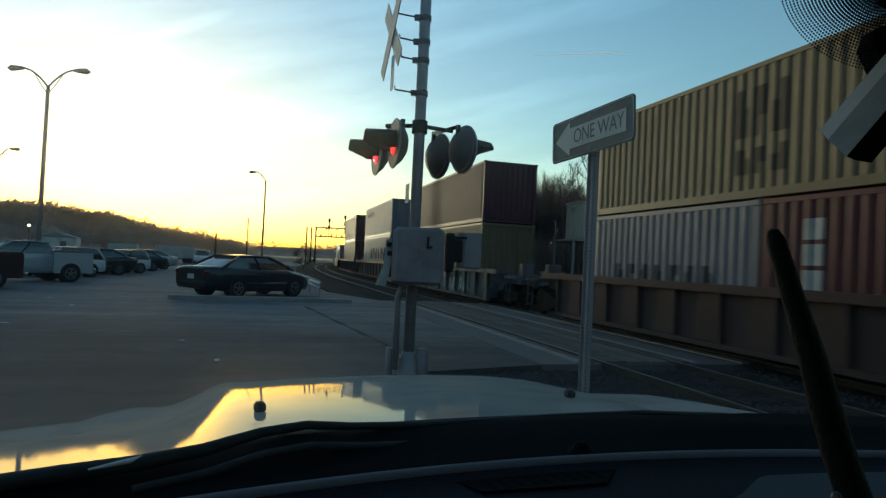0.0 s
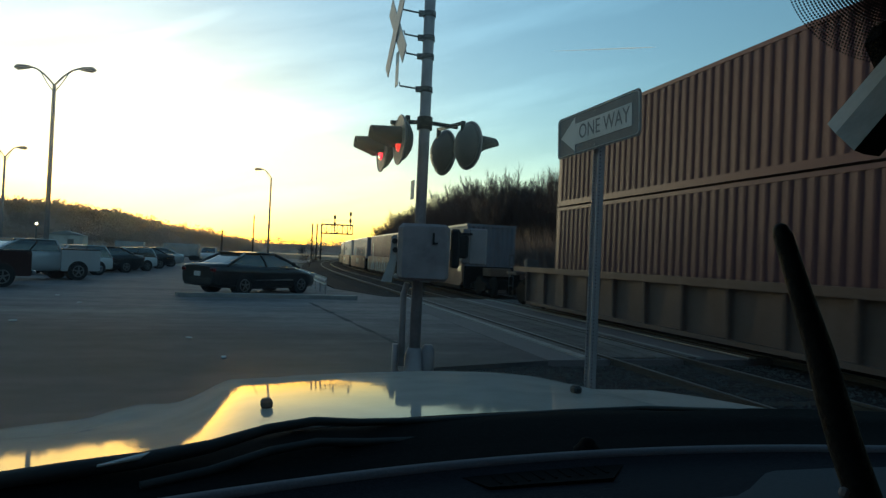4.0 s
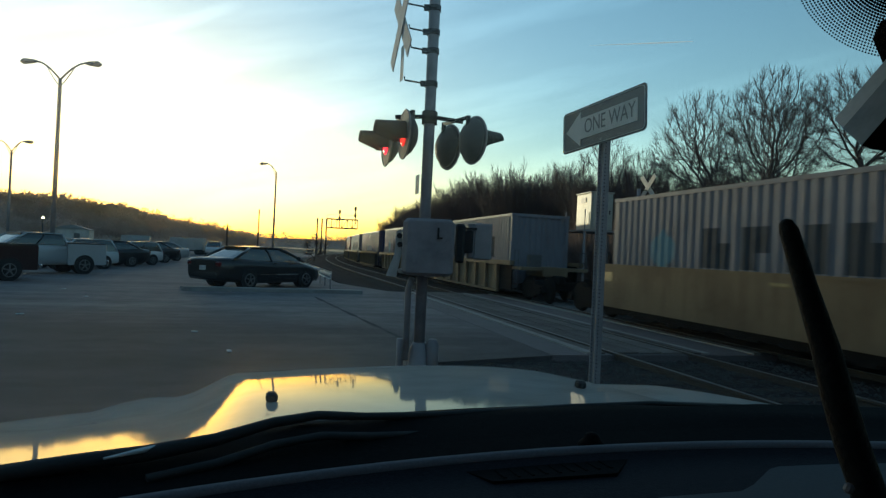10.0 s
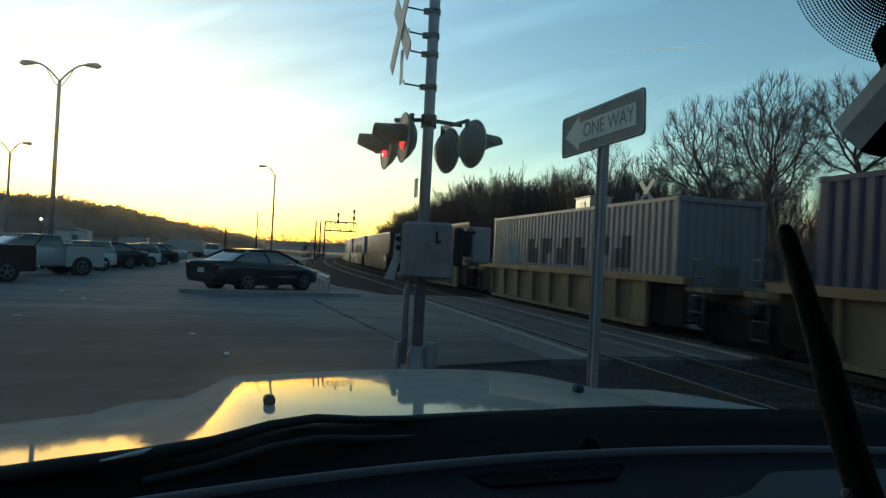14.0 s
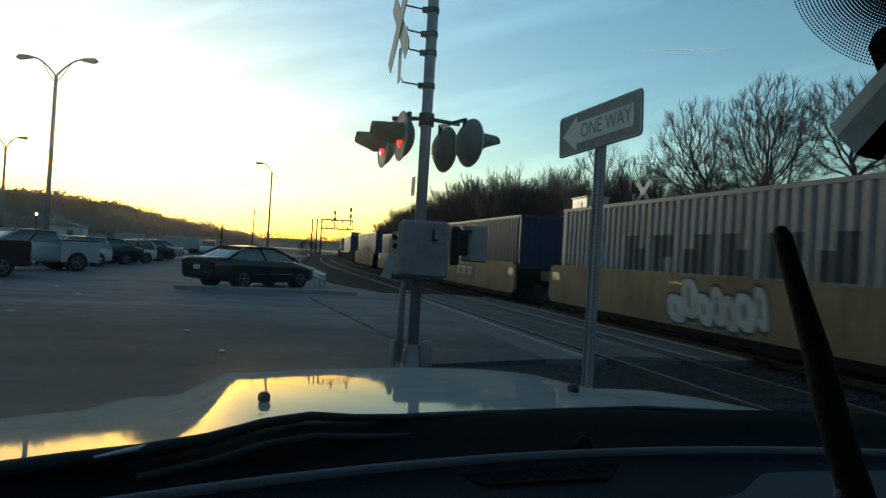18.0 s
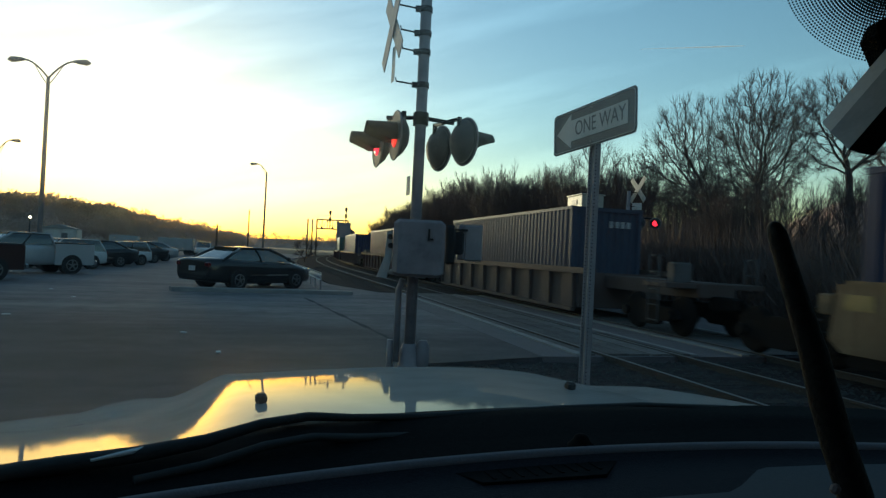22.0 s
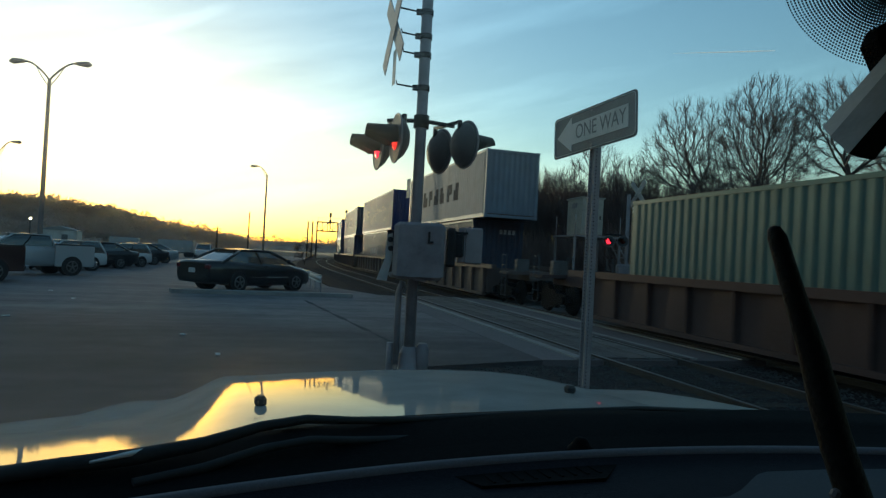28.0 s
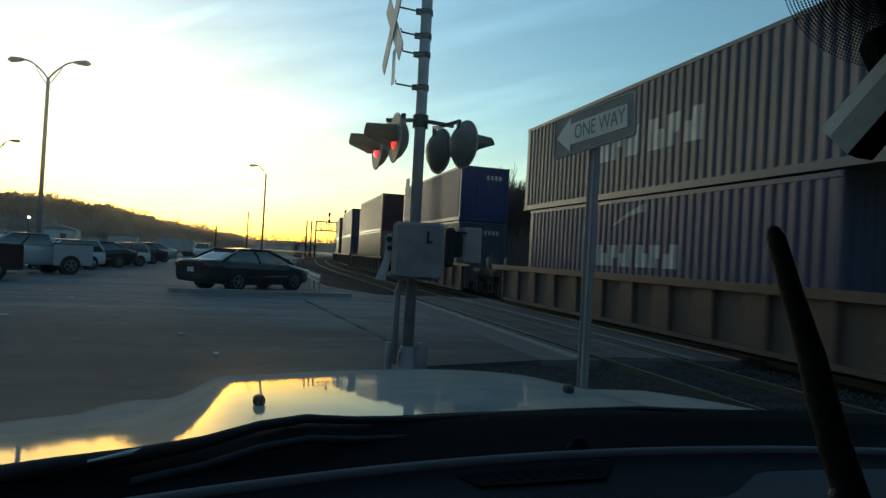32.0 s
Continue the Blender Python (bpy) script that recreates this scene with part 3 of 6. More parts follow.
        knots = [(5.95, 2.55), (5.8, 2.85), (5.2, 2.75), (4.75, 2.3), (5.1, 1.95), (5.7, 1.6), (5.7, 1.05), (5.2, 0.7), (4.6, 0.85), (4.9, 1.05), (6.1, 1.35), (6.5, 1.75), (6.15, 1.6), (6.45, 1.3), (6.95, 1.6),
                 (7.25, 2.6), (7.0, 2.2), (7.15, 1.0), (7.3, 0.8), (7.2, 1.5), (7.8, 1.8), (7.9, 1.4), (8.2, 1.85), (8.35, 1.4), (8.7, 1.85), (8.9, 1.5), (9.3, 1.8), (9.5, 1.45), (9.95, 1.85), (10.1, 1.5), (10.5, 1.85),
                 (10.7, 1.5), (11.0, 1.8), (11.2, 1.5), (11.5, 1.8), (11.35, 0.95), (11.0, 0.8), (11.6, 1.2), (12.1, 1.5)]
        line = []
        for i in range(1, len(knots) - 2):
            p0, p1, p2, p3 = (Vector(knots[j]) for j in (i - 1, i, i + 1, i + 2))
            for k in range(7):
                u_ = k / 7
                line.append(0.5 * (2 * p1 + (p2 - p0) * u_ + (2 * p0 - 5 * p1 + 4 * p2 - p3) * u_ ** 2 + (3 * p1 - p0 - 3 * p2 + p3) * u_ ** 3))
        sh = Shape()
        for i in range(len(line) - 1):
            q = [Vector((-fold_x(ln, -(h - p.x)) - 0.004 - 0.00002 * i, h - p.x, p.y)) for p in line[i:i + 2]]
            side = Vector((0, q[1].z - q[0].z, q[0].y - q[1].y)).normalized() * (0.045 + 0.025 * abs(math.sin(i * 0.21)))
            sh.add([q[0] - side, q[0] + side, q[1] + side, q[1] - side], [(0, 1, 2, 3)])
        part("marking", sh, MARK_WHITE, c, "white looping line")
        em = Shape()
        for y0_, y1_, z0_, z1_ in ((2.15, 2.4, 1.1, 1.95), (2.55, 3.4, 1.72, 1.92), (2.6, 3.2, 1.35, 1.52)):
            painted(em, ln, h - y1_, h - y0_, z0_, z1_)
        part("emblem", em, MARK_DULL, c, "pale hooked shape")
    for i in range(4 if key in ("blue", "slate") else 0):
        part("number_bar", Shape().box((0.15 + 0.2 * i, -h + 0.035, height - 0.5), (0.13, 0.01, 0.2)), MARK_WHITE, c, "small white bar")
    TRAIN.append((c, centre, bottom))
    return c


WELL_YELLOW = surface("yellow_car_paint", (0.182, 0.139, 0.088), 0.8, spec=0.12, grain=0.15, grain_scale=20, stain=0.8, stain_scale=0.9, stain_color=(0.10, 0.074, 0.05), streak=0.6)
WELL_ORANGE = surface("rusty_orange_car_paint", (0.165, 0.110, 0.078), 0.8, spec=0.12, grain=0.15, grain_scale=20, stain=0.85, stain_scale=0.9, stain_color=(0.095, 0.062, 0.048), streak=0.6)
WELL_TAN = surface("faded_tan_car_paint", (0.094, 0.073, 0.066), 0.75, spec=0.12, grain=0.15, grain_scale=20, stain=0.6, stain_scale=1.3, stain_color=(0.07, 0.05, 0.04), streak=0.5)
WELL_BROWN = surface("brown_car_paint", (0.066, 0.046, 0.045), 0.8, spec=0.12, grain=0.15, grain_scale=20, stain=0.6, stain_scale=1.3, stain_color=(0.05, 0.035, 0.03), streak=0.5)
WELL_GREY = surface("grimy_grey_car_paint", (0.105, 0.103, 0.105), 0.8, spec=0.12, grain=0.15, grain_scale=20, stain=0.7, stain_scale=1.3, stain_color=(0.05, 0.045, 0.04), streak=0.5)
WELL_TAGGED = surface("tagged_yellow_car_paint", (0.19, 0.14, 0.10), 0.8, spec=0.12, grain=0.2, grain_scale=20, stain=1.0, stain_scale=1.1, stain_color=(0.25, 0.25, 0.245), streak=0.4)
WELL_STREAKED = surface("streaked_grey_car_paint", (0.05, 0.05, 0.053), 0.8, spec=0.12, grain=0.2, grain_scale=20, stain=0.8, stain_scale=1.4, stain_color=(0.20, 0.20, 0.205), streak=0.7)
# near-black: grime plus the shade under the cars, in one colour
GRIME_SHADE = surface("running_gear_grime_and_shade", (0.010, 0.009, 0.0085), 0.95, spec=0.08, grain=0.3, stain=0.4, stain_scale=4)
CAR_MESH = {}
REFLECTOR = surface("yellow_reflector", (0.24, 0.18, 0.06), 0.5, stain=0.5, stain_scale=6)


def bogie_meshes():
    if "bogie" in CAR_MESH:
        return CAR_MESH
    fr = Shape()
    for sx in (-1, 1):
        fr.prism([(-1.15, 0.42), (-0.95, 0.62), (-0.4, 0.66), (-0.25, 0.78), (0.25, 0.78), (0.4, 0.66), (0.95, 0.62), (1.15, 0.42), (0.8, 0.34), (0.45, 0.3), (0.3, 0.2), (-0.3, 0.2), (-0.45, 0.3), (-0.8, 0.34)],
                 "x", sx * 1.0 - 0.07, sx * 1.0 + 0.07)
        for sy in (-0.88, 0.88):
            fr.tube([(sx * 1.05, sy, 0.46), (sx * 1.16, sy, 0.46)], 0.12, 8)
    fr.box((0, 0, 0.6), (2.1, 0.4, 0.3), bevel=0.03)
    CAR_MESH["bogie"] = fr.mesh("bogie", GRIME_SHADE)
    wh = Shape()
    wh.tube([(-0.06, 0, 0), (-0.03, 0, 0), (-0.03, 0, 0), (0.07, 0, 0)], [0.46, 0.46, 0.42, 0.41], 20)
    wh.tube([(-0.09, 0, 0), (0.09, 0, 0)], 0.1, 10)
    CAR_MESH["wheel"] = wh.mesh("wheel", GRIME_SHADE)
    return CAR_MESH


def under_sill(length):
    """A lower chord with an uneven lower edge; its colour holds grime and underframe shade."""
    rg_ = random.Random(round(length * 10))
    sh, n = Shape(), 26
    for i in range(n):
        y0 = -length / 2 + 0.2 + (length - 0.4) * i / n
        low = 0.25 + rg_.uniform(-0.03, 0.09)
        sh.box((0.03, y0 + (length - 0.4) / n / 2, (0.46 + low) / 2), (0.08, (length - 0.4) / n + 0.002, 0.46 - low))
    return sh


def side_meshes(kind, length):
    key = (kind, round(length, 1))
    if key in CAR_MESH:
        return CAR_MESH[key]
    h, d = length / 2, {}
    if kind == "smooth":
        prof = [(-h, 1.5), (h, 1.5), (h + 0.12, 0.62), (h - 0.1, 0.44), (-h + 0.25, 0.44), (-h - 0.05, 0.62)]
        d["side_sill"] = Shape().prism([(y, z) for y, z in prof], "x", -0.04, 0.04).mesh("side_sill", WELL_YELLOW)
        d["top_chord"] = Shape().box((0, 0, 1.53), (0.12, length - 0.3, 0.07), bevel=0.015).mesh("top_chord", WELL_YELLOW)
        d["bottom_chord"] = under_sill(length).mesh("bottom_chord", GRIME_SHADE)
    else:
        d["side_sill"] = Shape().box((0.05, 0, 0.8), (0.03, length, 1.1)).mesh("side_sill", WELL_YELLOW)
        d["top_chord"] = Shape().box((-0.02, 0, 1.40), (0.20, length + (3.0 if length < 11 else 2.2), 0.17), bevel=0.02).mesh("top_chord", WELL_YELLOW)
        d["bottom_chord"] = Shape().box((0, 0, 0.28), (0.16, length, 0.1), bevel=0.02).mesh("bottom_chord", WELL_YELLOW)
        d["rib"] = Shape().prism([(-0.10, 1.32), (-0.07, 0.33), (0.04, 0.33), (0.04, 1.32)], "y", -0.03, 0.03).mesh("rib", WELL_YELLOW)
    CAR_MESH[key] = d
    return d


def well_car(kind, centre, pitch, mat, words, front_bogie=True, rear_bogie=True, mark=None, graffiti=0, panel=15.4):
    """One unit of a well car. Local y runs along the rails, the camera's side is at -x."""
    c = thing("well_car", Matrix(), words, "rail car", "cars of the freight train")
    well = panel if pitch > 16 else (12.6 if kind == "smooth" else 10.7)
    bm_, d = bogie_meshes(), side_meshes(kind, well)
    for sx in (-1, 1):
        turn = pose(0, 0, 0, 0, 0, 0 if sx < 0 else 180)
        for name in ("side_sill", "top_chord", "bottom_chord"):
            part(name, d[name], GRIME_SHADE if kind == "smooth" and name == "bottom_chord" else mat, c, "", pose(sx * 1.40, 0, 0) @ turn)
        if "rib" in d:
            n = round(well / (1.33 if pitch < 16 else 1.44))
            for i in range(n + 1):
                part("rib", d["rib"], mat, c, "", pose(sx * 1.40, -well / 2 + well * i / n, 0) @ turn)
        # sheets added past the panel; their dark colour stands in for shade there
        if kind != "smooth" and pitch < 16:
            for sy in (-1, 1):
                part("end_side", Shape().box((sx * 1.33, sy * (well / 2 + 0.66), 0.86), (0.06, 1.3, 0.98)), GRIME_SHADE, c, "near-black side of the well end, grime and shade in its colour")
    part("well_floor", Shape().box((0, 0, 0.34), (2.7, well - 0.4, 0.08)), GRIME_SHADE, c)
    half = pitch / 2
    for sy, bogie in ((-1, front_bogie), (1, rear_bogie)):
        y0, y1 = sy * well / 2, sy * (half - 0.25)
        mid = (y0 + y1) / 2
        part("draft_sill", Shape().box((0, mid, 1.12), (1.0, abs(y1 - y0), 0.36), bevel=0.03), mat, c)
        part("bulkhead", Shape().box((0, y0 + sy * 0.12, 0.85), (2.7, 0.14, 1.0), bevel=0.02), GRIME_SHADE if pitch < 16 else mat, c)
        if abs(y1 - y0) > 1.8:
            part("end_platform", Shape().box((0, y1 - sy * 0.5, 1.22), (2.7, 0.9, 0.12), bevel=0.02), mat, c)
        if abs(y1 - y0) > 1.8:
            for sx in (-1, 1):
                ld = Shape()
                for o in (-0.2, 0.2):
                    ld.tube([(sx * 1.36, y1 - sy * 0.5 + o, 0.35), (sx * 1.36, y1 - sy * 0.5 + o, 1.9)], 0.018, 5)
                for z in (0.4, 0.75, 1.1, 1.5, 1.88):
                    ld.tube([(sx * 1.36, y1 - sy * 0.5 - 0.2, z), (sx * 1.36, y1 - sy * 0.5 + 0.2, z)], 0.014, 5)
                part("ladder", ld, WELL_GREY, c, "steel step ladder")
            part("brake_box", Shape().box((-0.6, y1 - sy * 0.6, 1.5), (0.5, 0.3, 0.5), bevel=0.04), WELL_GREY, c, "grey box on the end platform")
            part("coupler", Shape().box((0, y1 + sy * 0.25, 0.85), (0.28, 0.8, 0.3), bevel=0.05), GRIME_SHADE, c)
        if bogie:
            yb = sy * (half - 1.35) if pitch > 16 else sy * half
            bo = part("bogie", bm_["bogie"], GRIME_SHADE, c, "grimy cast steel truck", pose(0, yb, 0.05))
            for ax in (-0.88, 0.88):
                for sx in (-1, 1):
                    part("wheel", bm_["wheel"], GRIME_SHADE, bo, "", pose(sx * 0.76, ax, 0.46, 0, 0, 0 if sx > 0 else 180))
    if mark is not None:
        bd = Shape().box((-1.444, mark - 1.0, 1.03), (0.008, 2.9, 0.62))
        part("mark_board", bd, WELL_TAN, c, "dull brown panel")
        for i in range(3):
            part("marking", Shape().box((-1.452, mark - 0.1 - i * 0.82, 1.2), (0.008, 0.66, 0.13)).box((-1.4516, mark - 0.1 - i * 0.82, 1.0), (0.008, 0.4, 0.22)), MARK_DULL, c, "white block shape")
    for y in (-well / 2 + 0.5, 0.0, well / 2 - 0.5):
        square = kind == "smooth" and y != 0.0
        part("reflector", Shape().box((-1.447 if square else -1.46, y * (1.02 if square else 1.0), 1.23 if square else 1.36), (0.012, 0.5, 0.24) if square else (0.012, 0.45, 0.06)), REFLECTOR, c, "yellow reflector strip")
    if graffiti == 3:
        for i, (y, wide, z0, z1) in enumerate(((-0.05, 0.34, 0.5, 1.12), (-0.5, 0.3, 0.62, 1.5), (-0.98, 0.24, 0.52, 1.2), (-1.36, 0.2, 0.56, 1.38), (-1.72, 0.22, 0.5, 1.22), (-2.12, 0.26, 0.54, 1.3), (-2.5, 0.16, 0.6, 1.45))):
            for name, grow_, mat_, deep, label in (("graffiti", 1.12, MARK_DARK, 0.002, "dark outline of a sprayed bubble"), ("graffiti", 0.94, MARK_WHITE if i != 4 else MARK_DULL, 0.006, "white sprayed bubble shape")):
                ring_ = [(y + wide * grow_ * math.copysign(abs(math.cos(q)) ** 0.7, math.cos(q)) + 0.1 * math.sin(q), (z0 + z1) / 2 + (z1 - z0) / 2 * grow_ * math.copysign(abs(math.sin(q)) ** 0.8, math.sin(q))) for q in [k * math.pi / 9 for k in range(18)]]
                part(name, Shape().prism(ring_, "x", -1.441 - deep - 0.0006 * i, -1.438), mat_, c, label)
            part("graffiti", Shape().prism([(y - 0.03, z0 + 0.22), (y + 0.05, z0 + 0.25), (y + 0.09, z1 - 0.25), (y + 0.02, z1 - 0.2)], "x", -1.4525 - 0.0006 * i, -1.44), MARK_SMEAR, c, "grey inner stroke")
    elif graffiti:
        rg_ = random.Random(graffiti)
        start, count, gap, plane = {8: (4.4, 34, 0.27, -1.441), 9: (5.6, 36, 0.31, -1.366)}[graffiti]
        for i in range(count):
            y, w, lean = start - gap * i, gap * rg_.uniform(0.45, 0.95), rg_.uniform(-0.22, 0.22)
            z0, z1 = rg_.uniform(0.36, 0.5), rg_.uniform(0.95, 1.28)
            zm, bow = (z0 + z1) / 2, rg_.uniform(-0.16, 0.16)
            ring_ = [(y, z0), (y + bow, zm), (y + lean, z1), (y + lean - w, z1 - rg_.uniform(0, 0.12)), (y + bow - w * 0.7, zm), (y - w, z0 + rg_.uniform(0, 0.12))]
            part("graffiti", Shape().prism(ring_, "x", plane - 0.0012 * (i % 7) - 0.002, plane + 0.002), (MARK_DULL, MARK_SKY, MARK_SMEAR)[rg_.randrange(3)], c, "pale spray paint stroke")
    TRAIN.append((c, centre, 0.0))
    return c


BASE = 0.52
# rear end of the box at 0 s, pitch, side kind, paint, lower and upper boxes
consist = [
    (15.8, 21.3, "ribbed", WELL_BROWN, [("grey", 6.06, 0.0, "dark8"), ("red", 6.06, 6.13, "column")], ("yellow", 12.19, 2.6, "tall")),
    (37.35, 20.8, "ribbed", WELL_STREAKED, [("yellow", 12.19, 0, "tall")], ("brown", 12.19, 2.6, "")),
    (56.65, 19.6, "ribbed", WELL_TAN, [("grey", 12.19, 0, "star6")], ("grey", 12.19, 2.6, "dark8")),
    (76.4, 20.3, "ribbed", WELL_TAN, [("brown", 12.19, 0, "")], ("rust", 12.19, 2.6, "")),
    (97.9, 15.5, "smooth", WELL_ORANGE, [("grey", 12.19, 0, "dark6")], None),
    (113.4, 15.5, "smooth", WELL_TAGGED, [("brown", 12.19, 0, "column")], None),
    (128.6, 15.5, "smooth", WELL_ORANGE, [("grey", 12.19, 0, "dark6")], None),
    (144.1, 15.5, "smooth", WELL_ORANGE, [("paleblue", 12.19, 0, "dark8")], None),
    (159.8, 15.5, "smooth", WELL_YELLOW, [("grey", 12.19, 0, "dark6")], None),
    (179.6, 15.7, "ribbed", WELL_YELLOW, [("grey", 12.19, 0, "dark6")], None),
    (195.3, 15.7, "ribbed", WELL_YELLOW, [("grey", 12.19, 0, "dark6")], None),
    (211.0, 15.7, "ribbed", WELL_YELLOW, [("navy", 12.19, 0, "white6")], None),
    (227.0, 15.7, "ribbed", WELL_YELLOW, [("grey", 12.19, 0, "dark6")], None),
    (242.6, 15.7, "ribbed", WELL_YELLOW, [("rust", 12.19, 0, "")], None),
    (262.65, 15.6, "smooth", WELL_YELLOW, [("brown", 12.19, 0, "")], None),
    (278.2, 15.6, "smooth", WELL_YELLOW, [("grey", 12.19, 0, "dark6")], None),
    (293.8, 15.6, "smooth", WELL_YELLOW, [("navy", 12.19, 0, "white6")], None),
    (309.6, 15.6, "smooth", WELL_TAGGED, [("navy", 12.19, 0, "")], None),
    (325.5, 15.6, "smooth", WELL_YELLOW, [("navy", 12.19, 0, "white6")], None),
    (347.3, 22.6, "ribbed", WELL_TAN, [("slate", 12.19, 0, "small")], None),
    (371.2, 23.6, "ribbed", WELL_BROWN, [("rust", 12.19, 0, "")], None),
    (394.6, 23.6, "ribbed", WELL_TAN, [("navy", 12.19, 0, "")], None),
    (418.7, 24.2, "ribbed", WELL_BROWN, [("teal", 12.19, 0, "")], None),
    (443.3, 22.4, "ribbed", WELL_TAN, [("slate", 12.19, 0, "small")], ("skygrey", 14.2, 2.9, "dark6")),
    (462.8, 19.9, "ribbed", WELL_TAN, [("slate", 12.19, 0, "white6")], ("blue", 14.2, 2.9, "script")),
    (482.6, 20.0, "ribbed", WELL_TAN, [("slateblue", 12.19, 0, "white6")], ("stormblue", 14.2, 2.9, "white3")),
    (503.0, 20.2, "ribbed", WELL_TAN, [("slate", 12.19, 0, "white6")], ("blue", 12.19, 2.6, "small")),
    (523.0, 20.0, "ribbed", WELL_BROWN, [("tan", 12.19, 0, "")], ("rust", 12.19, 2.9, "")),
    (543.0, 20.0, "ribbed", WELL_TAN, [("navy", 12.19, 0, "")], ("navy", 12.19, 2.9, "")),
    (563.0, 20.0, "ribbed", WELL_BROWN, [("rust", 12.19, 0, "")], ("brown", 12.19, 2.9, "")),
    (583.0, 20.0, "ribbed", WELL_TAN, [("brown", 12.19, 0, "")], ("rust", 12.19, 2.9, "")),
    (603.0, 20.0, "ribbed", WELL_TAN, [("grey", 12.19, 0, "")], ("tan", 12.19, 2.9, "")),
]
PAINTED = {"yellow_car_paint": "yellow", "rusty_orange_car_paint": "rust-stained orange", "faded_tan_car_paint": "faded tan", "brown_car_paint": "brown", "grimy_grey_car_paint": "grimy grey", "tagged_yellow_car_paint": "paint-smeared yellow", "streaked_grey_car_paint": "pale-streaked grey"}
MARKED = {4: 0.6, 6: 0.6, 7: 2.75, 16: 0.6, 17: 2.6}
PANEL = {19: 13.6, 23: 17.0}                     # lengths of side panels that differ
for i, (rear, pitch, kind, mat, lower, upper) in enumerate(consist):
    mid = rear - 6.1
    word = PAINTED[mat.name] + (" smooth-sided steel well car" if kind == "smooth" else " ribbed steel well car") + (" with two stacked boxes" if upper else " with one box")
    joint = pitch < 16
    first = not joint or consist[i - 1][1] > 16 or consist[i - 1][2] != kind
    well_car(kind, mid, pitch, mat, word, first or joint, not joint or consist[i + 1][1] > 16 or consist[i + 1][2] != kind, MARKED.get(i), {15: 3, 5: 8, 1: 9}.get(i, 0), PANEL.get(i, 15.4))
    for key, length, shift, mark in lower:
        tall_box = 2.6 if length < 7 or i == 17 else 2.9
        container(key, rear - shift - length / 2, BASE if upper else BASE - 0.1, length, tall_box, mark)
    if upper:
        key, length, high, mark = upper
        container(key, mid - (0.4 if length > 13 else 0.0), BASE + tall_box + 0.02, length, high, mark)


def train_motion(ob, place, z):
    """The way of one thing of the train: straight on at an even speed once it has left the curve."""
    rows = []
    for k in range(65):
        t = k * 0.5
        s = place - SPEED * t
        if k in (0, 64) or s > BEND - 15:
            rows.append((t, on_track(s, FAR_TRACK, z)))
    return rows


# ---- crossing signal ----
ROAD_DIR = Vector((0.95, 0.31, 0)).normalized()          # the way of the road across the tracks


def facing(p, d):
    """A pose whose local -y looks along d."""
    return pose(p[0], p[1], p[2], 0, 0, math.degrees(math.atan2(d[0], -d[1])))


SIGNAL_MESH = {}
DISC = surface("faded_black_disc", (0.055, 0.057, 0.063), 0.6, spec=0.3, grain=0.15, stain=0.3, stain_scale=4)


def lamp_unit(parent, m, lit, name="signal_light"):
    """One flashing-light unit: local -y is its front."""
    if not SIGNAL_MESH:
        disc = Shape().tube([(0, 0.0, 0), (0, 0.012, 0), (0, 0.03, 0)], [0.305, 0.305, 0.27], 32)
        SIGNAL_MESH["disc"] = disc.mesh("background_disc", DISC)
        SIGNAL_MESH["rim"] = Shape().tube([(0.3 * math.cos(a), 0.005, 0.3 * math.sin(a)) for a in [i * math.pi / 16 for i in range(33)]], 0.012, 6, False).mesh("disc_rim", SILVER)
        SIGNAL_MESH["housing"] = Shape().tube([(0, 0.028, 0), (0, 0.05, 0), (0, 0.10, 0), (0, 0.15, 0), (0, 0.17, 0)], [0.275, 0.262, 0.215, 0.13, 0.04], 28).mesh("housing", DISC)
        hood = []
        for k in range(25):
            a = radians(-25 + 230 * k / 24)
            c, s = math.cos(a), math.sin(a)
            ln = 0.10 + 0.26 * min(1.0, max(0.0, (s + 0.35) / 0.6))
            hood.append([(0.165 * c, 0, 0.165 * s), (0.16 * c, -ln, 0.16 * s - 0.015), (0.152 * c, -ln, 0.152 * s - 0.015), (0.157 * c, 0, 0.157 * s)])
        SIGNAL_MESH["hood"] = Shape().sheet(hood).mesh("hood", BLACK)
        SIGNAL_MESH["lens"] = Shape().tube([(0, -0.035, 0), (0, -0.03, 0), (0, -0.015, 0), (0, -0.004, 0)], [0.03, 0.1, 0.14, 0.152], 24).mesh("lens", REDDIM)
    u = part(name, SIGNAL_MESH["disc"], DISC, parent, "black round signal background disc", m)
    part("disc_rim", SIGNAL_MESH["rim"], SILVER, u)
    part("housing", SIGNAL_MESH["housing"], DISC, u, "domed dark back of the lamp")
    part("hood", SIGNAL_MESH["hood"], BLACK, u)
    part("lens", SIGNAL_MESH["lens"], REDLIT if lit else REDDIM, u, "glowing red lens" if lit else "dim red lens")
    return u


BOARD = surface("weathered_white_board", (0.36, 0.35, 0.345), 0.6, spec=0.2, stain=0.4, stain_scale=5)


def blade(parent, length, wide, angle, m):
    b = Shape().box((0, 0, 0), (wide, 0.012, length), Matrix.Rotation(radians(angle), 4, "Y"), bevel=0.0)
    return part("crossbuck_blade", b, BOARD, parent, "weathered white board", m)


def rel_pose(x, y, z):
    return pose(x + 0.36, y - 8.1, z + 0.02)


def mast(name, base, z0, top, radius, label):
    t = thing(name, pose(base[0], base[1], z0), label, "crossing signal", "crossing signals")
    part("pole", Shape().tube([(0, 0, 0), (0, 0, top)], radius, 18), SILVER, t, "silver painted steel pole")
    return t


near_at = Vector((-0.36, 8.1, 0))
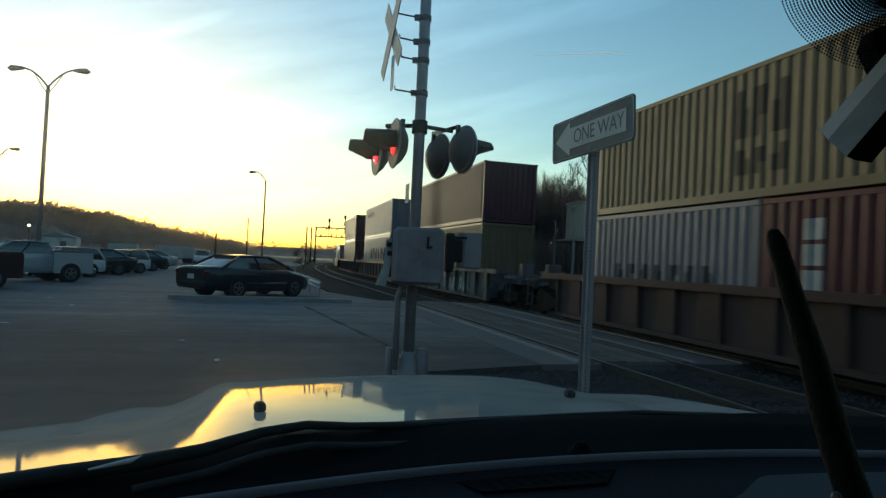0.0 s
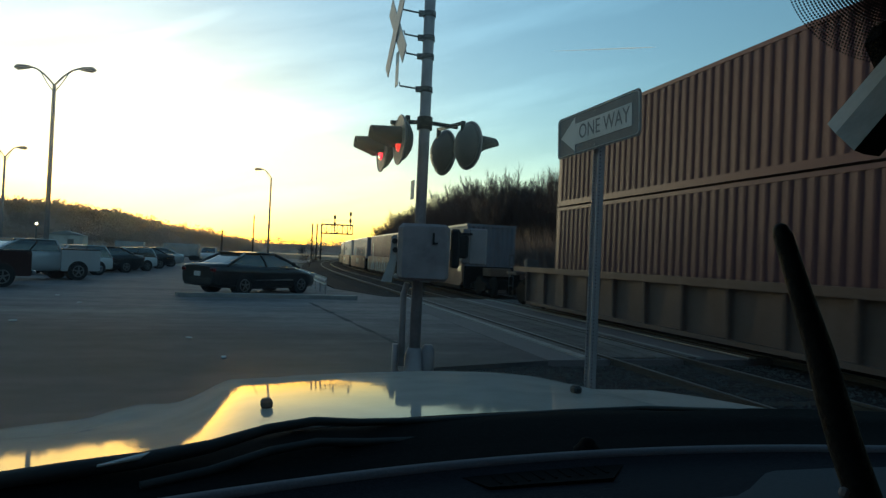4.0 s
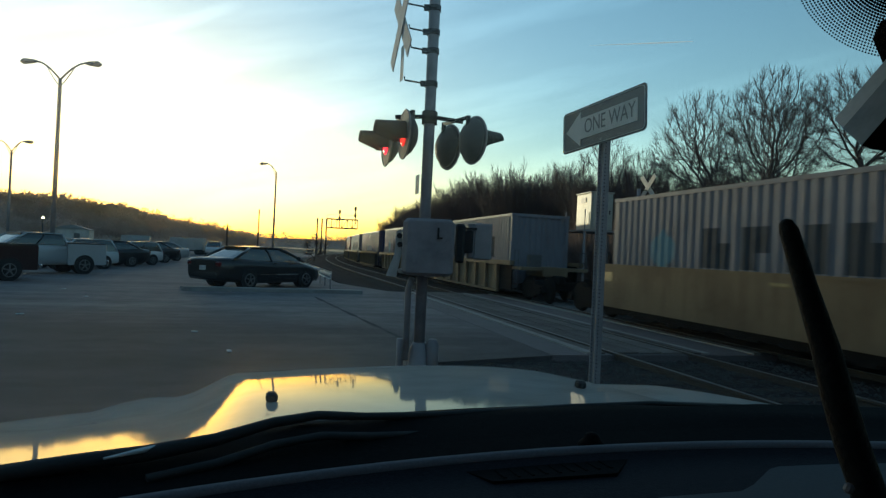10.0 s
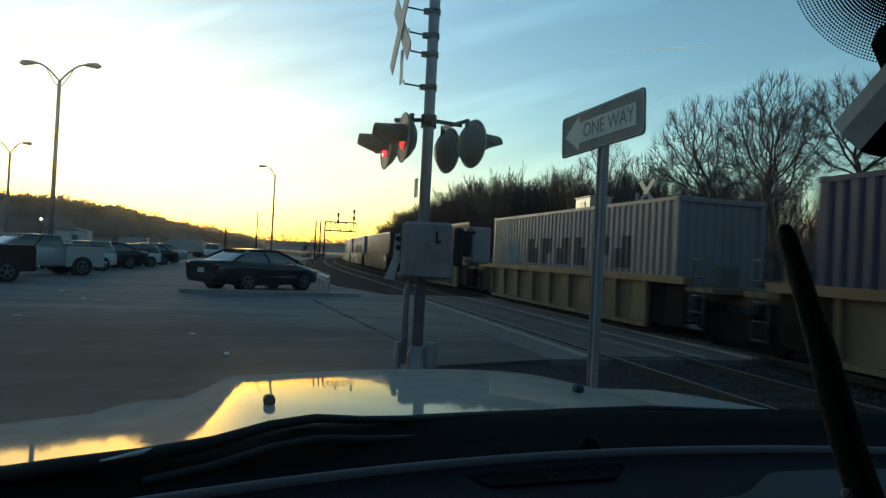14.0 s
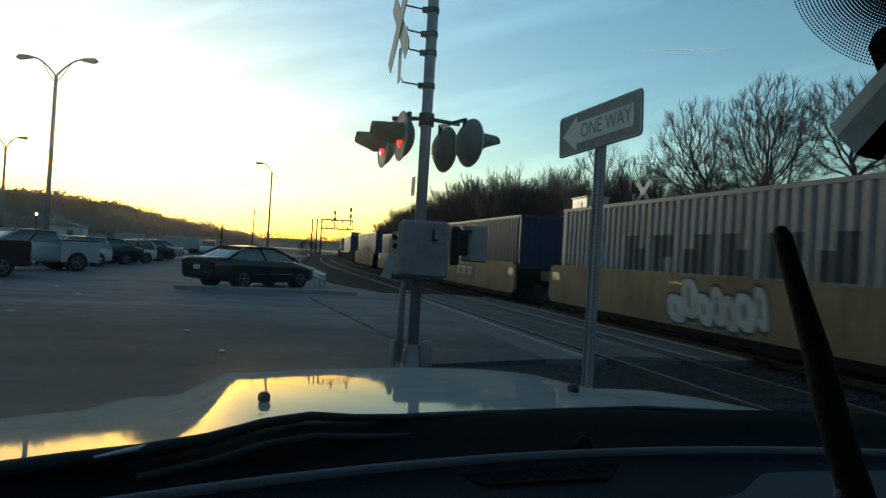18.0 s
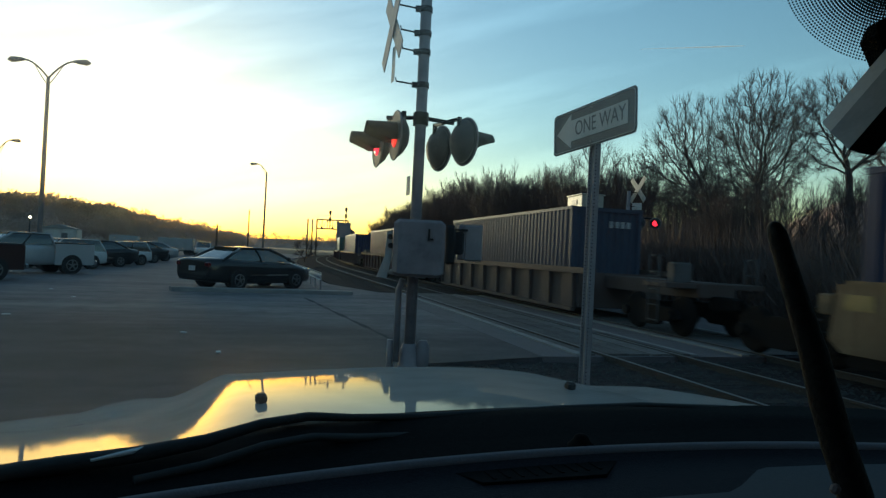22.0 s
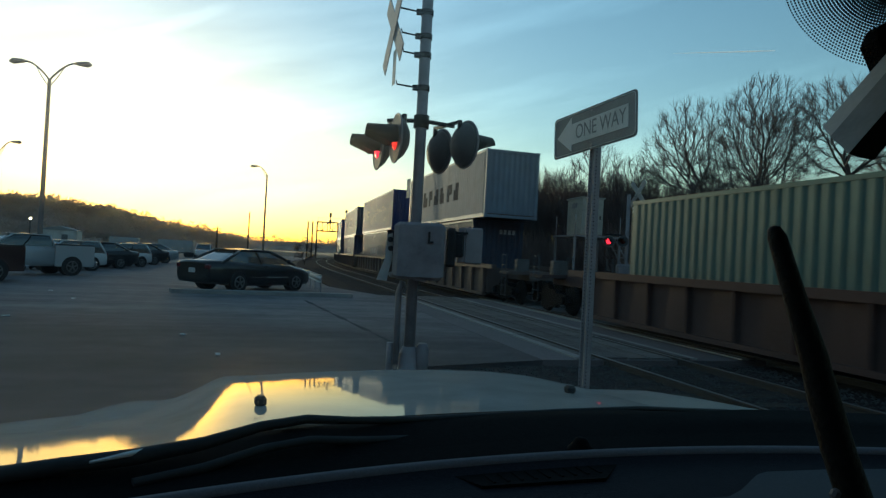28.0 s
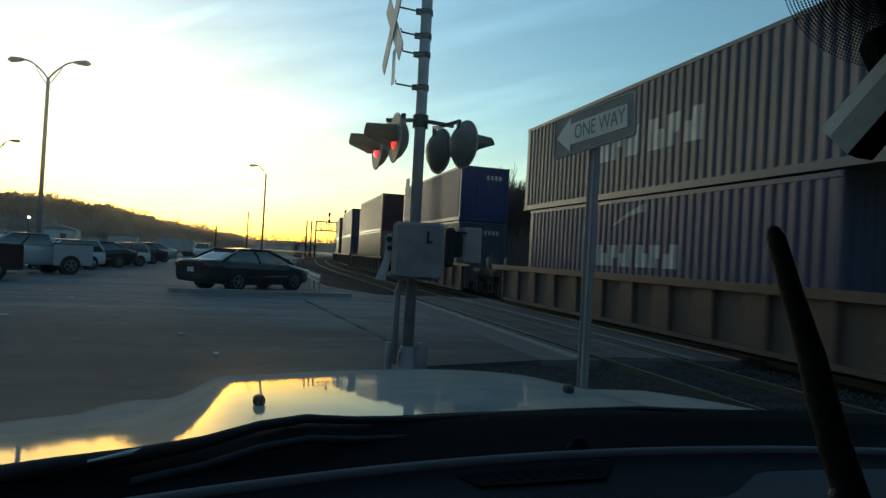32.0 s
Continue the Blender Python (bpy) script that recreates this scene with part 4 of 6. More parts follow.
sig = mast("crossing_signal", near_at, -0.02, 5.6, 0.0705, "silver railroad crossing signal mast with crossbuck and flashing red lights")


def rel(x, y, z):
    return Vector((x + 0.36, y - 8.1, z + 0.02))


part("base", Shape().tube([(0, 0, 0), (0, 0, 0.03), (0, 0, 0.06), (0, 0, 0.42), (0, 0, 0.52)], [0.24, 0.24, 0.15, 0.12, 0.085], 16), SILVER, sig, "cast metal base")
part("junction_box", Shape().tube([(0.17, -0.02, 0.1), (0.17, -0.02, 0.5), (0.17, -0.02, 0.57)], [0.085, 0.085, 0.05], 14), SILVER, sig, "round-topped junction box")
part("conduit", Shape().tube([(-0.16, -0.1, 0.3), (-0.165, -0.1, 1.2), (-0.12, -0.12, 1.34)], 0.04, 8), SILVER, sig, "upright cable conduit")
part("conduit", Shape().tube([(-0.24, -0.02, 0.0), (-0.24, -0.02, 0.56)], 0.045, 10), SILVER, sig, "short upright pipe")
front = facing((0, 0, 0), -ROAD_DIR)
off = rel(-0.755, 7.93, 4.49)
for z, dx in ((3.81, 0.33), (4.23, 0.27), (4.47, 0.30), (4.78, 0.33)):
    br = Shape().tube([(0, 0, z - 0.035), (0, 0, z + 0.035)], 0.083, 14)
    br.tube([(0, 0, z), (-dx, -0.1, z + 0.015), (-dx - 0.01, -0.1, z + 0.06)], 0.011, 6)
    br.box((-0.10, -0.03, z), (0.07, 0.07, 0.06))
    part("bracket", br, BLACK, sig, "dark pole clamp with an arm")
for ang in (45, -45):
    blade(sig, 1.22, 0.23, ang, pose(off.x, off.y, off.z) @ front @ pose(0, -0.009 if ang > 0 else 0.009, 0))
PLATE = surface("weathered_sign_plate", (0.5, 0.5, 0.49), 0.6, spec=0.2, stain=0.4, stain_scale=5)
part("tracks_plate", Shape().box((0, 0, 0), (0.15, 0.006, 0.44)), PLATE, sig, "white plate below the crossbuck", rel_pose(-0.73, 7.95, 4.0) @ front)
part("location_plate", Shape().box((0, 0, 0), (0.16, 0.006, 0.24)), PLATE, sig, "small white plate", rel_pose(-0.475, 8.05, 2.5) @ front)
# lamps on short arms, two each way along the road
BACK_DIR = Vector((0.86, 0.51, 0)).normalized()
for way, spots in ((-ROAD_DIR, ((-0.656, 7.831, 3.09, False), (-0.95, 8.578, 3.09, True))), (BACK_DIR, ((0.218, 8.092, 3.10, False), (-0.099, 8.589, 3.08, False)))):
    arm = Shape().tube([(0, 0, 3.3), (0, 0, 3.46)], 0.1, 14)
    mid_p = (rel(*spots[0][:3]) + rel(*spots[1][:3])) / 2
    arm.tube([(0, 0, 3.40), (mid_p.x, mid_p.y, 3.40)], 0.028, 8)
    ends = [rel(*sp_[:3]) - way * 0.1 for sp_ in spots]
    arm.tube([(e.x, e.y, 3.40) for e in ends], 0.026, 8)
    for e in ends:
        arm.tube([(e.x, e.y, 3.42), (e.x, e.y, 3.2)], 0.03, 8)
    part("lamp_arm", arm, BLACK, sig, "dark cross arm")
    for x, y, z, lit in spots:
        p = rel(x, y, z)
        lamp_unit(sig, facing(p, way), lit)
# gate machine
case = Shape().box((0.07, -0.19, 1.73), (0.63, 0.40, 0.70), bevel=0.05)
part("gate_machine", case, SILVER, sig, "grey metal gate machine case")
part("case_door", Shape().box((0.085, -0.405, 1.73), (0.56, 0.03, 0.63), bevel=0.025), SILVER, sig, "grey case door")
part("latch", Shape().box((0.19, -0.43, 1.90), (0.025, 0.03, 0.14)).box((0.215, -0.43, 1.845), (0.06, 0.02, 0.022)), BLACK, sig, "dark latch handle")
part("maker_strip", Shape().box((0.10, -0.2, 1.37), (0.13, 0.02, 0.016)), SIGNWHITE, sig, "thin white strip")
cw = Shape().prism([(-0.34, 1.92), (-0.28, 1.94), (-0.27, 1.62), (-0.325, 1.34), (-0.455, 1.35), (-0.36, 1.62)], "y", -0.13, -0.09)
part("counterweight_arm", cw, surface("pale_arm_paint", (0.42, 0.42, 0.40), 0.5, stain=0.4, stain_scale=5), sig, "pale steel counterweight arm")
part("bolt", Shape().tube([(-0.30, -0.17, 1.86), (-0.30, -0.12, 1.86)], 0.035, 10).tube([(-0.29, -0.17, 1.75), (-0.29, -0.12, 1.75)], 0.035, 10), BLACK, sig)
part("arm_pivot", Shape().box((-0.20, -0.15, 1.72), (0.08, 0.12, 0.3), bevel=0.03), BLACK, sig, "dark gate arm pivot")
part("counterweight", Shape().box((0.76, 0.4, 1.84), (0.24, 0.3, 0.48), bevel=0.02), ALU, sig, "pale grey counterweight box")
part("counterweight", Shape().box((0.6, 0.38, 1.84), (0.10, 0.3, 0.46), bevel=0.02), SILVER, sig, "pale grey counterweight box")
part("gate_frame", Shape().box((0.46, 0.08, 1.80), (0.12, 0.18, 0.5), bevel=0.03).box((0.55, 0.2, 1.83), (0.17, 0.06, 0.30), bevel=0.03).box((0.55, 0.2, 2.0), (0.26, 0.05, 0.03)), BLACK, sig, "dark bracket")
part("gate_arm", Shape().tube([(-0.28, -0.05, 1.42), (-0.22, 5.2, 1.2)], 0.035, 6), SIGNWHITE, sig, "lowered gate arm")

# the signal across the tracks
far = mast("crossing_signal", (6.93, 24.0), -0.1, 4.5, 0.07, "railroad crossing signal across the tracks with lit red lights")
part("base", Shape().tube([(0, 0, 0), (0, 0, 0.3), (0, 0, 0.55)], [0.28, 0.2, 0.1], 14), SILVER, far)
look_back = facing((0, 0, 0), Vector((-0.55, -0.83, 0)))
for ang in (45, -45):
    blade(far, 1.22, 0.2, ang, pose(0.29, -0.15, 4.55) @ facing((0, 0, 0), -ROAD_DIR) @ pose(0, -0.009 if ang > 0 else 0.009, 0))
part("tracks_plate", Shape().box((0, 0, 0), (0.36, 0.01, 0.26)), PLATE, far, "white plate below the crossbuck", pose(0.28, -0.15, 3.92) @ look_back)
part("bracket", Shape().tube([(0, 0, 4.45), (0.29, -0.13, 4.45)], 0.015, 6).tube([(0, 0, 3.92), (0.28, -0.13, 3.92)], 0.015, 6), BLACK, far)
for x, z, lit in ((0.42, 3.30, False), (1.0, 3.32, True), (-0.72, 2.69, True), (-0.19, 2.72, False)):
    unit = lamp_unit(far, pose(x, -0.15, z) @ look_back, lit, "signal_light")
    unit.scale = (0.7, 0.7, 0.7)
    for o in unit.children:
        if not lit and o.name.startswith("lens"):
            o.material_slots[0].material = REDOFF
part("lamp_arm", Shape().tube([(0, 0, 3.5), (1.08, -0.05, 3.5)], 0.03, 8).tube([(-0.8, 0, 2.95), (0.1, 0, 2.95)], 0.03, 8).tube([(0.42, -0.05, 3.5), (0.42, -0.05, 3.2)], 0.025, 6).tube([(1.0, -0.05, 3.5), (1.0, -0.05, 3.2)], 0.025, 6).tube([(-0.72, -0.05, 2.97), (-0.72, -0.05, 2.6)], 0.025, 6), BLACK, far)
part("gate_machine", Shape().box((-0.1, -0.2, 1.55), (0.6, 0.4, 0.6), bevel=0.05), SILVER, far, "grey gate machine case")

# raised equipment cabinet
CABINET = surface("aluminium_cabinet", (0.36, 0.345, 0.30), 0.5, 0.0, spec=0.2, stain=0.25, stain_scale=3)
cab = thing("equipment_cabinet", pose(5.52, 25.6, -0.12, 0, 0, 11.5), "pale aluminium signal cabinet raised on a steel stand beside the tracks", "signal cabinet")
part("case", Shape().box((0.47, 0.75, 3.73), (0.94, 1.5, 1.5), bevel=0.03), CABINET, cab, "pale metal case")
part("case_door", Shape().box((0.47, -0.012, 3.73), (0.8, 0.03, 1.36), bevel=0.01), CABINET, cab)
part("case_lid", Shape().box((0.47, 0.75, 4.5), (1.04, 1.6, 0.05), bevel=0.015), CABINET, cab, "overhanging lid")
part("latch", Shape().box((0.78, -0.04, 3.7), (0.04, 0.04, 0.16)), BLACK, cab)
part("vent", Shape().box((-0.012, 0.75, 4.2), (0.02, 0.5, 0.2)), ALU, cab, "louvred vent")
part("platform", Shape().box((0.55, 0.6, 2.92), (2.1, 2.2, 0.07)), ALU, cab, "steel grating platform")
for x, y in ((-0.42, -0.4), (-0.42, 1.6), (1.5, -0.4), (1.5, 1.6)):
    part("leg", Shape().box((x, y, 1.45), (0.08, 0.08, 2.9)), ALU, cab)
    part("guard_post", Shape().tube([(x, y, 2.95), (x, y, 3.75)], 0.02, 6), ALU, cab)
stair = Shape()
for k in range(9):
    stair.box((1.62 + 0.2 * k, 0.4, 2.75 - 0.3 * k), (0.2, 0.6, 0.03))
for y in (0.08, 0.72):
    stair.tube([(1.55, y, 2.85), (3.3, y, 0.2)], 0.03, 6)
part("stair", stair, ALU, cab, "steel access stair")

# ---- one-way sign ----
sp = Vector((1.03, 4.42, 0))
ow = thing("one_way_sign", pose(sp.x, sp.y, 0, 0, 0, 0), "black and white one way sign on a perforated steel post", "road sign")
post = Shape()
hole = 0.0254
prof = [(-0.04, 0.02), (-0.04, 0.012), (-0.02, 0.012), (-0.014, -0.025), (0.014, -0.025), (0.02, 0.012), (0.04, 0.012), (0.04, 0.02)]
post.prism(prof + [(0.03, 0.022), (0.02, 0.018), (0.012, -0.018), (-0.012, -0.018), (-0.02, 0.018), (-0.03, 0.022)], "z", 0.0, 2.69)
part("post", post, ALU, ow, "galvanised channel post")
hl = Shape()
for i in range(100):
    hl.tube([(0.0, -0.0265, 0.1 + i * hole), (0.0, -0.0275, 0.1 + i * hole)], 0.0048, 6)
    hl.tube([(-0.03, 0.0112, 0.1 + i * hole), (-0.03, 0.0118, 0.1 + i * hole)], 0.004, 6)
part("punched_holes", hl, BLACK, ow, "row of dark punched holes")
tl, trr = Vector((0.80, 4.79, 0)), Vector((1.17, 3.955, 0))
along = (trr - tl).normalized()
mid = (tl + trr) / 2
face = pose(mid.x - sp.x, mid.y - sp.y, 2.60, 0, 0, math.degrees(math.atan2(along.y, along.x))) @ pose(0, 0, 0, 0, -3.0, 0)


def rounded(w, h, r, n=5):
    out = []
    for cx, cy, a0 in ((w / 2 - r, h / 2 - r, 0), (-w / 2 + r, h / 2 - r, 90), (-w / 2 + r, -h / 2 + r, 180), (w / 2 - r, -h / 2 + r, 270)):
        for i in range(n + 1):
            a = radians(a0 + 90 * i / n)
            out.append((cx + r * math.cos(a), cy + r * math.sin(a)))
    return out


part("sign_plate", Shape().prism(rounded(0.914, 0.305, 0.035), "y", -0.002, 0.002), SIGNBLACK, ow, "black aluminium plate", face)
edge = [(x, -0.0045, z) for x, z in rounded(0.885, 0.276, 0.03)]
part("white_border", Shape().tube(edge + edge[:1], 0.003, 4, False), SIGNWHITE, ow, "thin white border", face)
arrow = [(-0.41, 0.0), (-0.235, 0.125), (-0.235, 0.075), (0.375, 0.075), (0.375, -0.075), (-0.235, -0.075), (-0.235, -0.125)]
part("white_arrow", Shape().prism(arrow, "y", -0.006, -0.003), SIGNWHITE, ow, "white arrow", face)
txt = bpy.data.curves.new("lettering", "FONT")
txt.body, txt.size, txt.align_x, txt.align_y, txt.extrude = "ONE WAY", 0.145, "CENTER", "CENTER", 0.0006
txt.offset = 0.0
txt.materials.append(SIGNBLACK)
word = new("lettering", txt)
word.parent = ow
word.matrix_basis = face @ pose(0.085, -0.0072, 0, 90, 0, 0) @ Matrix.Diagonal((0.80, 1.0, 1, 1))
tagged(word, "black capital letters")
for z in (-0.12, 0.12):
    part("bolt", Shape().tube([(0.0, -0.009, z), (0.0, -0.004, z)], 0.009, 8), ALU, ow, "", face)


# ---- lamps, poles, signal bridge ----
def street_lamp(x, y, height, arms, spread, turn, label):
    t = thing("street_lamp", pose(x, y, -0.02, 0, 0, turn), label, "street lamp", "parking lot lamps")
    part("pole", Shape().tube([(0, 0, 0), (0, 0, height - 0.9)], [0.14, 0.09], 12), ALU, t, "tall grey pole")
    for sgn in arms:
        pts = [(sgn * spread * q, 0, height - 0.95 + 0.95 * (1 - (1 - q) ** 1.6)) for q in (0, 0.2, 0.4, 0.6, 0.8, 1.0)]
        part("arm", Shape().tube(pts, 0.05, 8), ALU, t)
        part("arm_brace", Shape().tube([(0, 0, height - 1.35), (sgn * spread * 0.3, 0, height - 0.85), (sgn * spread * 0.62, 0, height - 0.22)], 0.025, 6), ALU, t)
        hd = Shape().tube([(sgn * spread, 0, height), (sgn * (spread + 0.25), 0, height), (sgn * (spread + 0.75), 0, height - 0.02), (sgn * (spread + 0.95), 0, height - 0.04)], [0.05, 0.12, 0.17, 0.05], 10)
        part("lamp_head", hd, ALU, t, "cobra head lamp")
    return t


street_lamp(-21.68, 34.2, 11.05, (-1, 1), 1.28, 0, "tall grey lamp post with two curved arms")
street_lamp(-20.4, 72.2, 10.9, (-1,), 1.0, 0, "tall grey lamp post with one curved arm")
street_lamp(-39.9, 56.5, 9.9, (-1, 1), 1.0, 0, "tall grey lamp post with two curved arms")


def pole(x, y, h, r, label="dark wooden utility pole", bar=False):
    t = thing("utility_pole", pose(x, y, -0.1), label, "utility pole", "utility poles")
    part("post", Shape().tube([(0, 0, 0), (0, 0, h)], [r, r * 0.7], 8), BARK, t)
    if bar:
        part("crossbar", Shape().box((0, 0, h - 0.5), (1.8, 0.1, 0.12)), BARK, t)
    return t


pole(-39.7, 129.5, 8.9, 0.17)
pole(-49.6, 139.4, 5.9, 0.25, "dark short pole with a signal head", True)

# signal bridge over the tracks
br = thing("signal_bridge", pose(-27.6, 150, -0.1), "dark steel railway signal bridge over the tracks", "signal bridge")
STEEL = surface("dark_steel", (0.05, 0.05, 0.052), 0.6, 0.4, stain=0.3)
for x in (-4.45, -3.35, -2.3):
    part("post", Shape().tube([(x, 0, 0), (x, 0, 8.6)], 0.2, 6), STEEL, br)
for z in (8.55, 6.45):
    part("beam", Shape().box((1.4, 0, z), (7.4, 0.3, 0.3)), STEEL, br)
for i in range(7):
    x = -2.3 + i * 1.23
    part("brace", Shape().tube([(x, 0, 6.45), (x, 0, 8.55)], 0.09, 5), STEEL, br)
    if i < 6:
        part("brace", Shape().tube([(x, 0, 6.45 if i % 2 else 8.55), (x + 1.23, 0, 8.55 if i % 2 else 6.45)], 0.07, 5), STEEL, br)
part("handrail", Shape().tube([(-2.2, 0.3, 9.6), (5.1, 0.3, 9.6)], 0.03, 5).tube([(-2.2, 0.3, 8.6), (-2.2, 0.3, 9.6)], 0.03, 5).tube([(5.1, 0.3, 8.6), (5.1, 0.3, 9.6)], 0.03, 5), STEEL, br)
for x, z in ((0.8, 8.3), (4.5, 9.2)):
    h = part("signal_head", Shape().tube([(x, -0.2, z - 1.9), (x, -0.2, z + 2.3)], 0.12, 6), STEEL, br, "black signal mast")
    for dz in (0.4, 2.0):
        part("signal_target", Shape().box((x, -0.35, z + dz), (0.55, 0.2, 0.95), bevel=0.12), BLACK, h)


# ---- kerb island, guard rail, litter ----
ia, ib = Vector((-8.85, 21.0, 0)), Vector((-3.2, 23.25, 0))
iv = (ib - ia).normalized()
iw = Vector((-iv.y, iv.x, 0))
isl = [ia, ia + iv * 0.2 - iw * 0.05, ib - iv * 0.3, ib, ib + iw * 0.35, ib + iw * 0.5 - iv * 0.3, ia + iw * 0.5, ia + iw * 0.35 - iv * 0.1]
solid("kerb_island", Shape().prism([(p.x, p.y) for p in isl], "z", -0.02, 0.13), CONCRETE, "low pale concrete kerb island in the lot", "kerb", "structure")
g0, g1 = Vector((-4.65, 24.7, 0)), Vector((-9.4, 39.6, 0))
gv = g1 - g0
gr = thing("guard_rail", pose(g0.x, g0.y, 0, 0, 0, math.degrees(math.atan2(-gv.x, gv.y))), "pale steel guard rail on wooden posts", "guard rail")
part("rail_beam", Shape().prism([(-0.03, 0.42), (0.03, 0.46), (-0.03, 0.53), (-0.03, 0.59), (0.03, 0.66), (-0.03, 0.72), (-0.05, 0.72), (0.01, 0.66), (-0.05, 0.59), (-0.05, 0.53), (0.01, 0.46), (-0.05, 0.42)], "y", 0, gv.length), SIGNWHITE, gr, "corrugated steel beam")
for k in range(int(gv.length / 1.9) + 1):
    part("post", Shape().box((0.06, 0.6 + 1.9 * k, 0.35), (0.06, 0.09, 0.72)), ALU, gr)
PAPER = surface("litter_paper", (0.6, 0.6, 0.58), 0.8)
for k, (x, y) in enumerate(((-11.8, 19.3), (-8.7, 12.8), (-9.9, 17.2), (-3.3, 9.6), (-4.6, 11.5))):
    solid("paper_scrap", Shape().box((0, 0, 0.012), (0.11 + 0.04 * (k % 2), 0.07, 0.016), bevel=0.006), PAPER, "small pale scrap of paper on the asphalt", "litter", "", "scraps on the asphalt", pose(x, y, 0.004, 0, 0, 37 * k))
# joint and worn lines in the asphalt
SEAL = surface("tar_seal", (0.045, 0.047, 0.05), 0.95, spec=0.1, grain=0.3)
WORN = surface("worn_road_paint", (0.17, 0.17, 0.168), 0.9, spec=0.1, stain=0.8, stain_scale=1.2, stain_color=(0.06, 0.06, 0.06))
seam = Shape()
q0, q1 = Vector((-4.4, 20.8, 0)), Vector((-0.7, 11.6, 0))
sv = (q1 - q0)
for i in range(14):
    a, b = q0 + sv * (i / 14), q0 + sv * ((i + 1) / 14)
    w = Vector((sv.y, -sv.x, 0)).normalized() * (0.05 + 0.03 * math.sin(i * 2.1))
    seam.add([a - w + Vector((0, 0, 0.004)), a + w + Vector((0, 0, 0.004)), b + w + Vector((0, 0, 0.004)), b - w + Vector((0, 0, 0.004))], [(0, 1, 2, 3)])
solid("tar_seam", seam, SEAL, "dark tar seam across the asphalt", "seam", "structure")
for k, (a, b, w) in enumerate((((-22, 11.5), (1.5, 19.6), 0.12), ((-24, 15.0), (-2.5, 22.0), 0.10))):
    a, b = Vector((*a, 0.004)), Vector((*b, 0.004))
    d = Vector((b.y - a.y, a.x - b.x, 0)).normalized() * w
    solid("worn_line", Shape().add([a - d, a + d, b + d, b - d], [(0, 1, 2, 3)]), WORN, "nearly worn off painted road line", "road marking", "structure")


# ---- parked vehicles ----
def loft(stations, round_top=0.09):
    """A body skin through stations (y, half width, bottom, top)."""
    rows = []
    for y, w, b, t in stations:
        half = [(w * 0.86, b), (w * 0.985, b + 0.1), (w, b + (t - b) * 0.42), (w * 0.985, b + (t - b) * 0.68), (w * 0.955, t - round_top), (w * 0.87, t - 0.015), (w * 0.45, t + 0.01)]
        rows.append([(-x, y, z) for x, z in half] + [(x, y, z) for x, z in reversed(half)] + [(-half[0][0], y, half[0][1])])
    sh = Shape().sheet(rows)
    w = len(rows[0]) - 1
    k = len(sh.v) - w - 1
    sh.f += [tuple(range(w)), tuple(k + i for i in range(w - 1, -1, -1))]
    sh.smooth += [False, False]
    return sh


WHEEL = {}


def wheel(parent, x, y, r, width):
    key = round(r, 2)
    if key not in WHEEL:
        t = Shape().tube([(-width / 2, 0, 0), (-width / 2, 0, 0), (-width * 0.4, 0, 0), (width * 0.4, 0, 0), (width / 2, 0, 0), (width / 2, 0, 0)], [r * 0.6, r * 0.93, r, r, r * 0.93, r * 0.6], 28)
        m = Shape().tube([(width / 2 - 0.03, r * 0.62 * math.cos(a), r * 0.62 * math.sin(a)) for a in [k * math.pi / 12 for k in range(25)]], 0.022, 6, False)
        for k in range(5):
            a = 2 * math.pi * k / 5
            m.box((width / 2, 0, r * 0.32), (0.03, r * 0.13, r * 0.6), Matrix.Rotation(a, 4, "X"))
        m.tube([(width / 2 - 0.01, 0, 0), (width / 2 + 0.03, 0, 0)], r * 0.16, 10)
        WHEEL[key] = (t.mesh("tyre", TYRE), m.mesh("rim", RIM))
    w = part("wheel", Shape().tube([(-0.06, 0, 0), (width / 2 - 0.05, 0, 0)], r * 0.62, 16), BLACK, parent, "", pose(x, y, r, 0, 0, 0 if x > 0 else 180))
    part("tyre", WHEEL[key][0], TYRE, w)
    part("rim", WHEEL[key][1], RIM, w)


TAILRED = surface("tail_lamp", (0.10, 0.008, 0.01), 0.15, coat=1.0)
LAMPCLEAR = surface("head_lamp", (0.5, 0.52, 0.54), 0.1, coat=1.0)


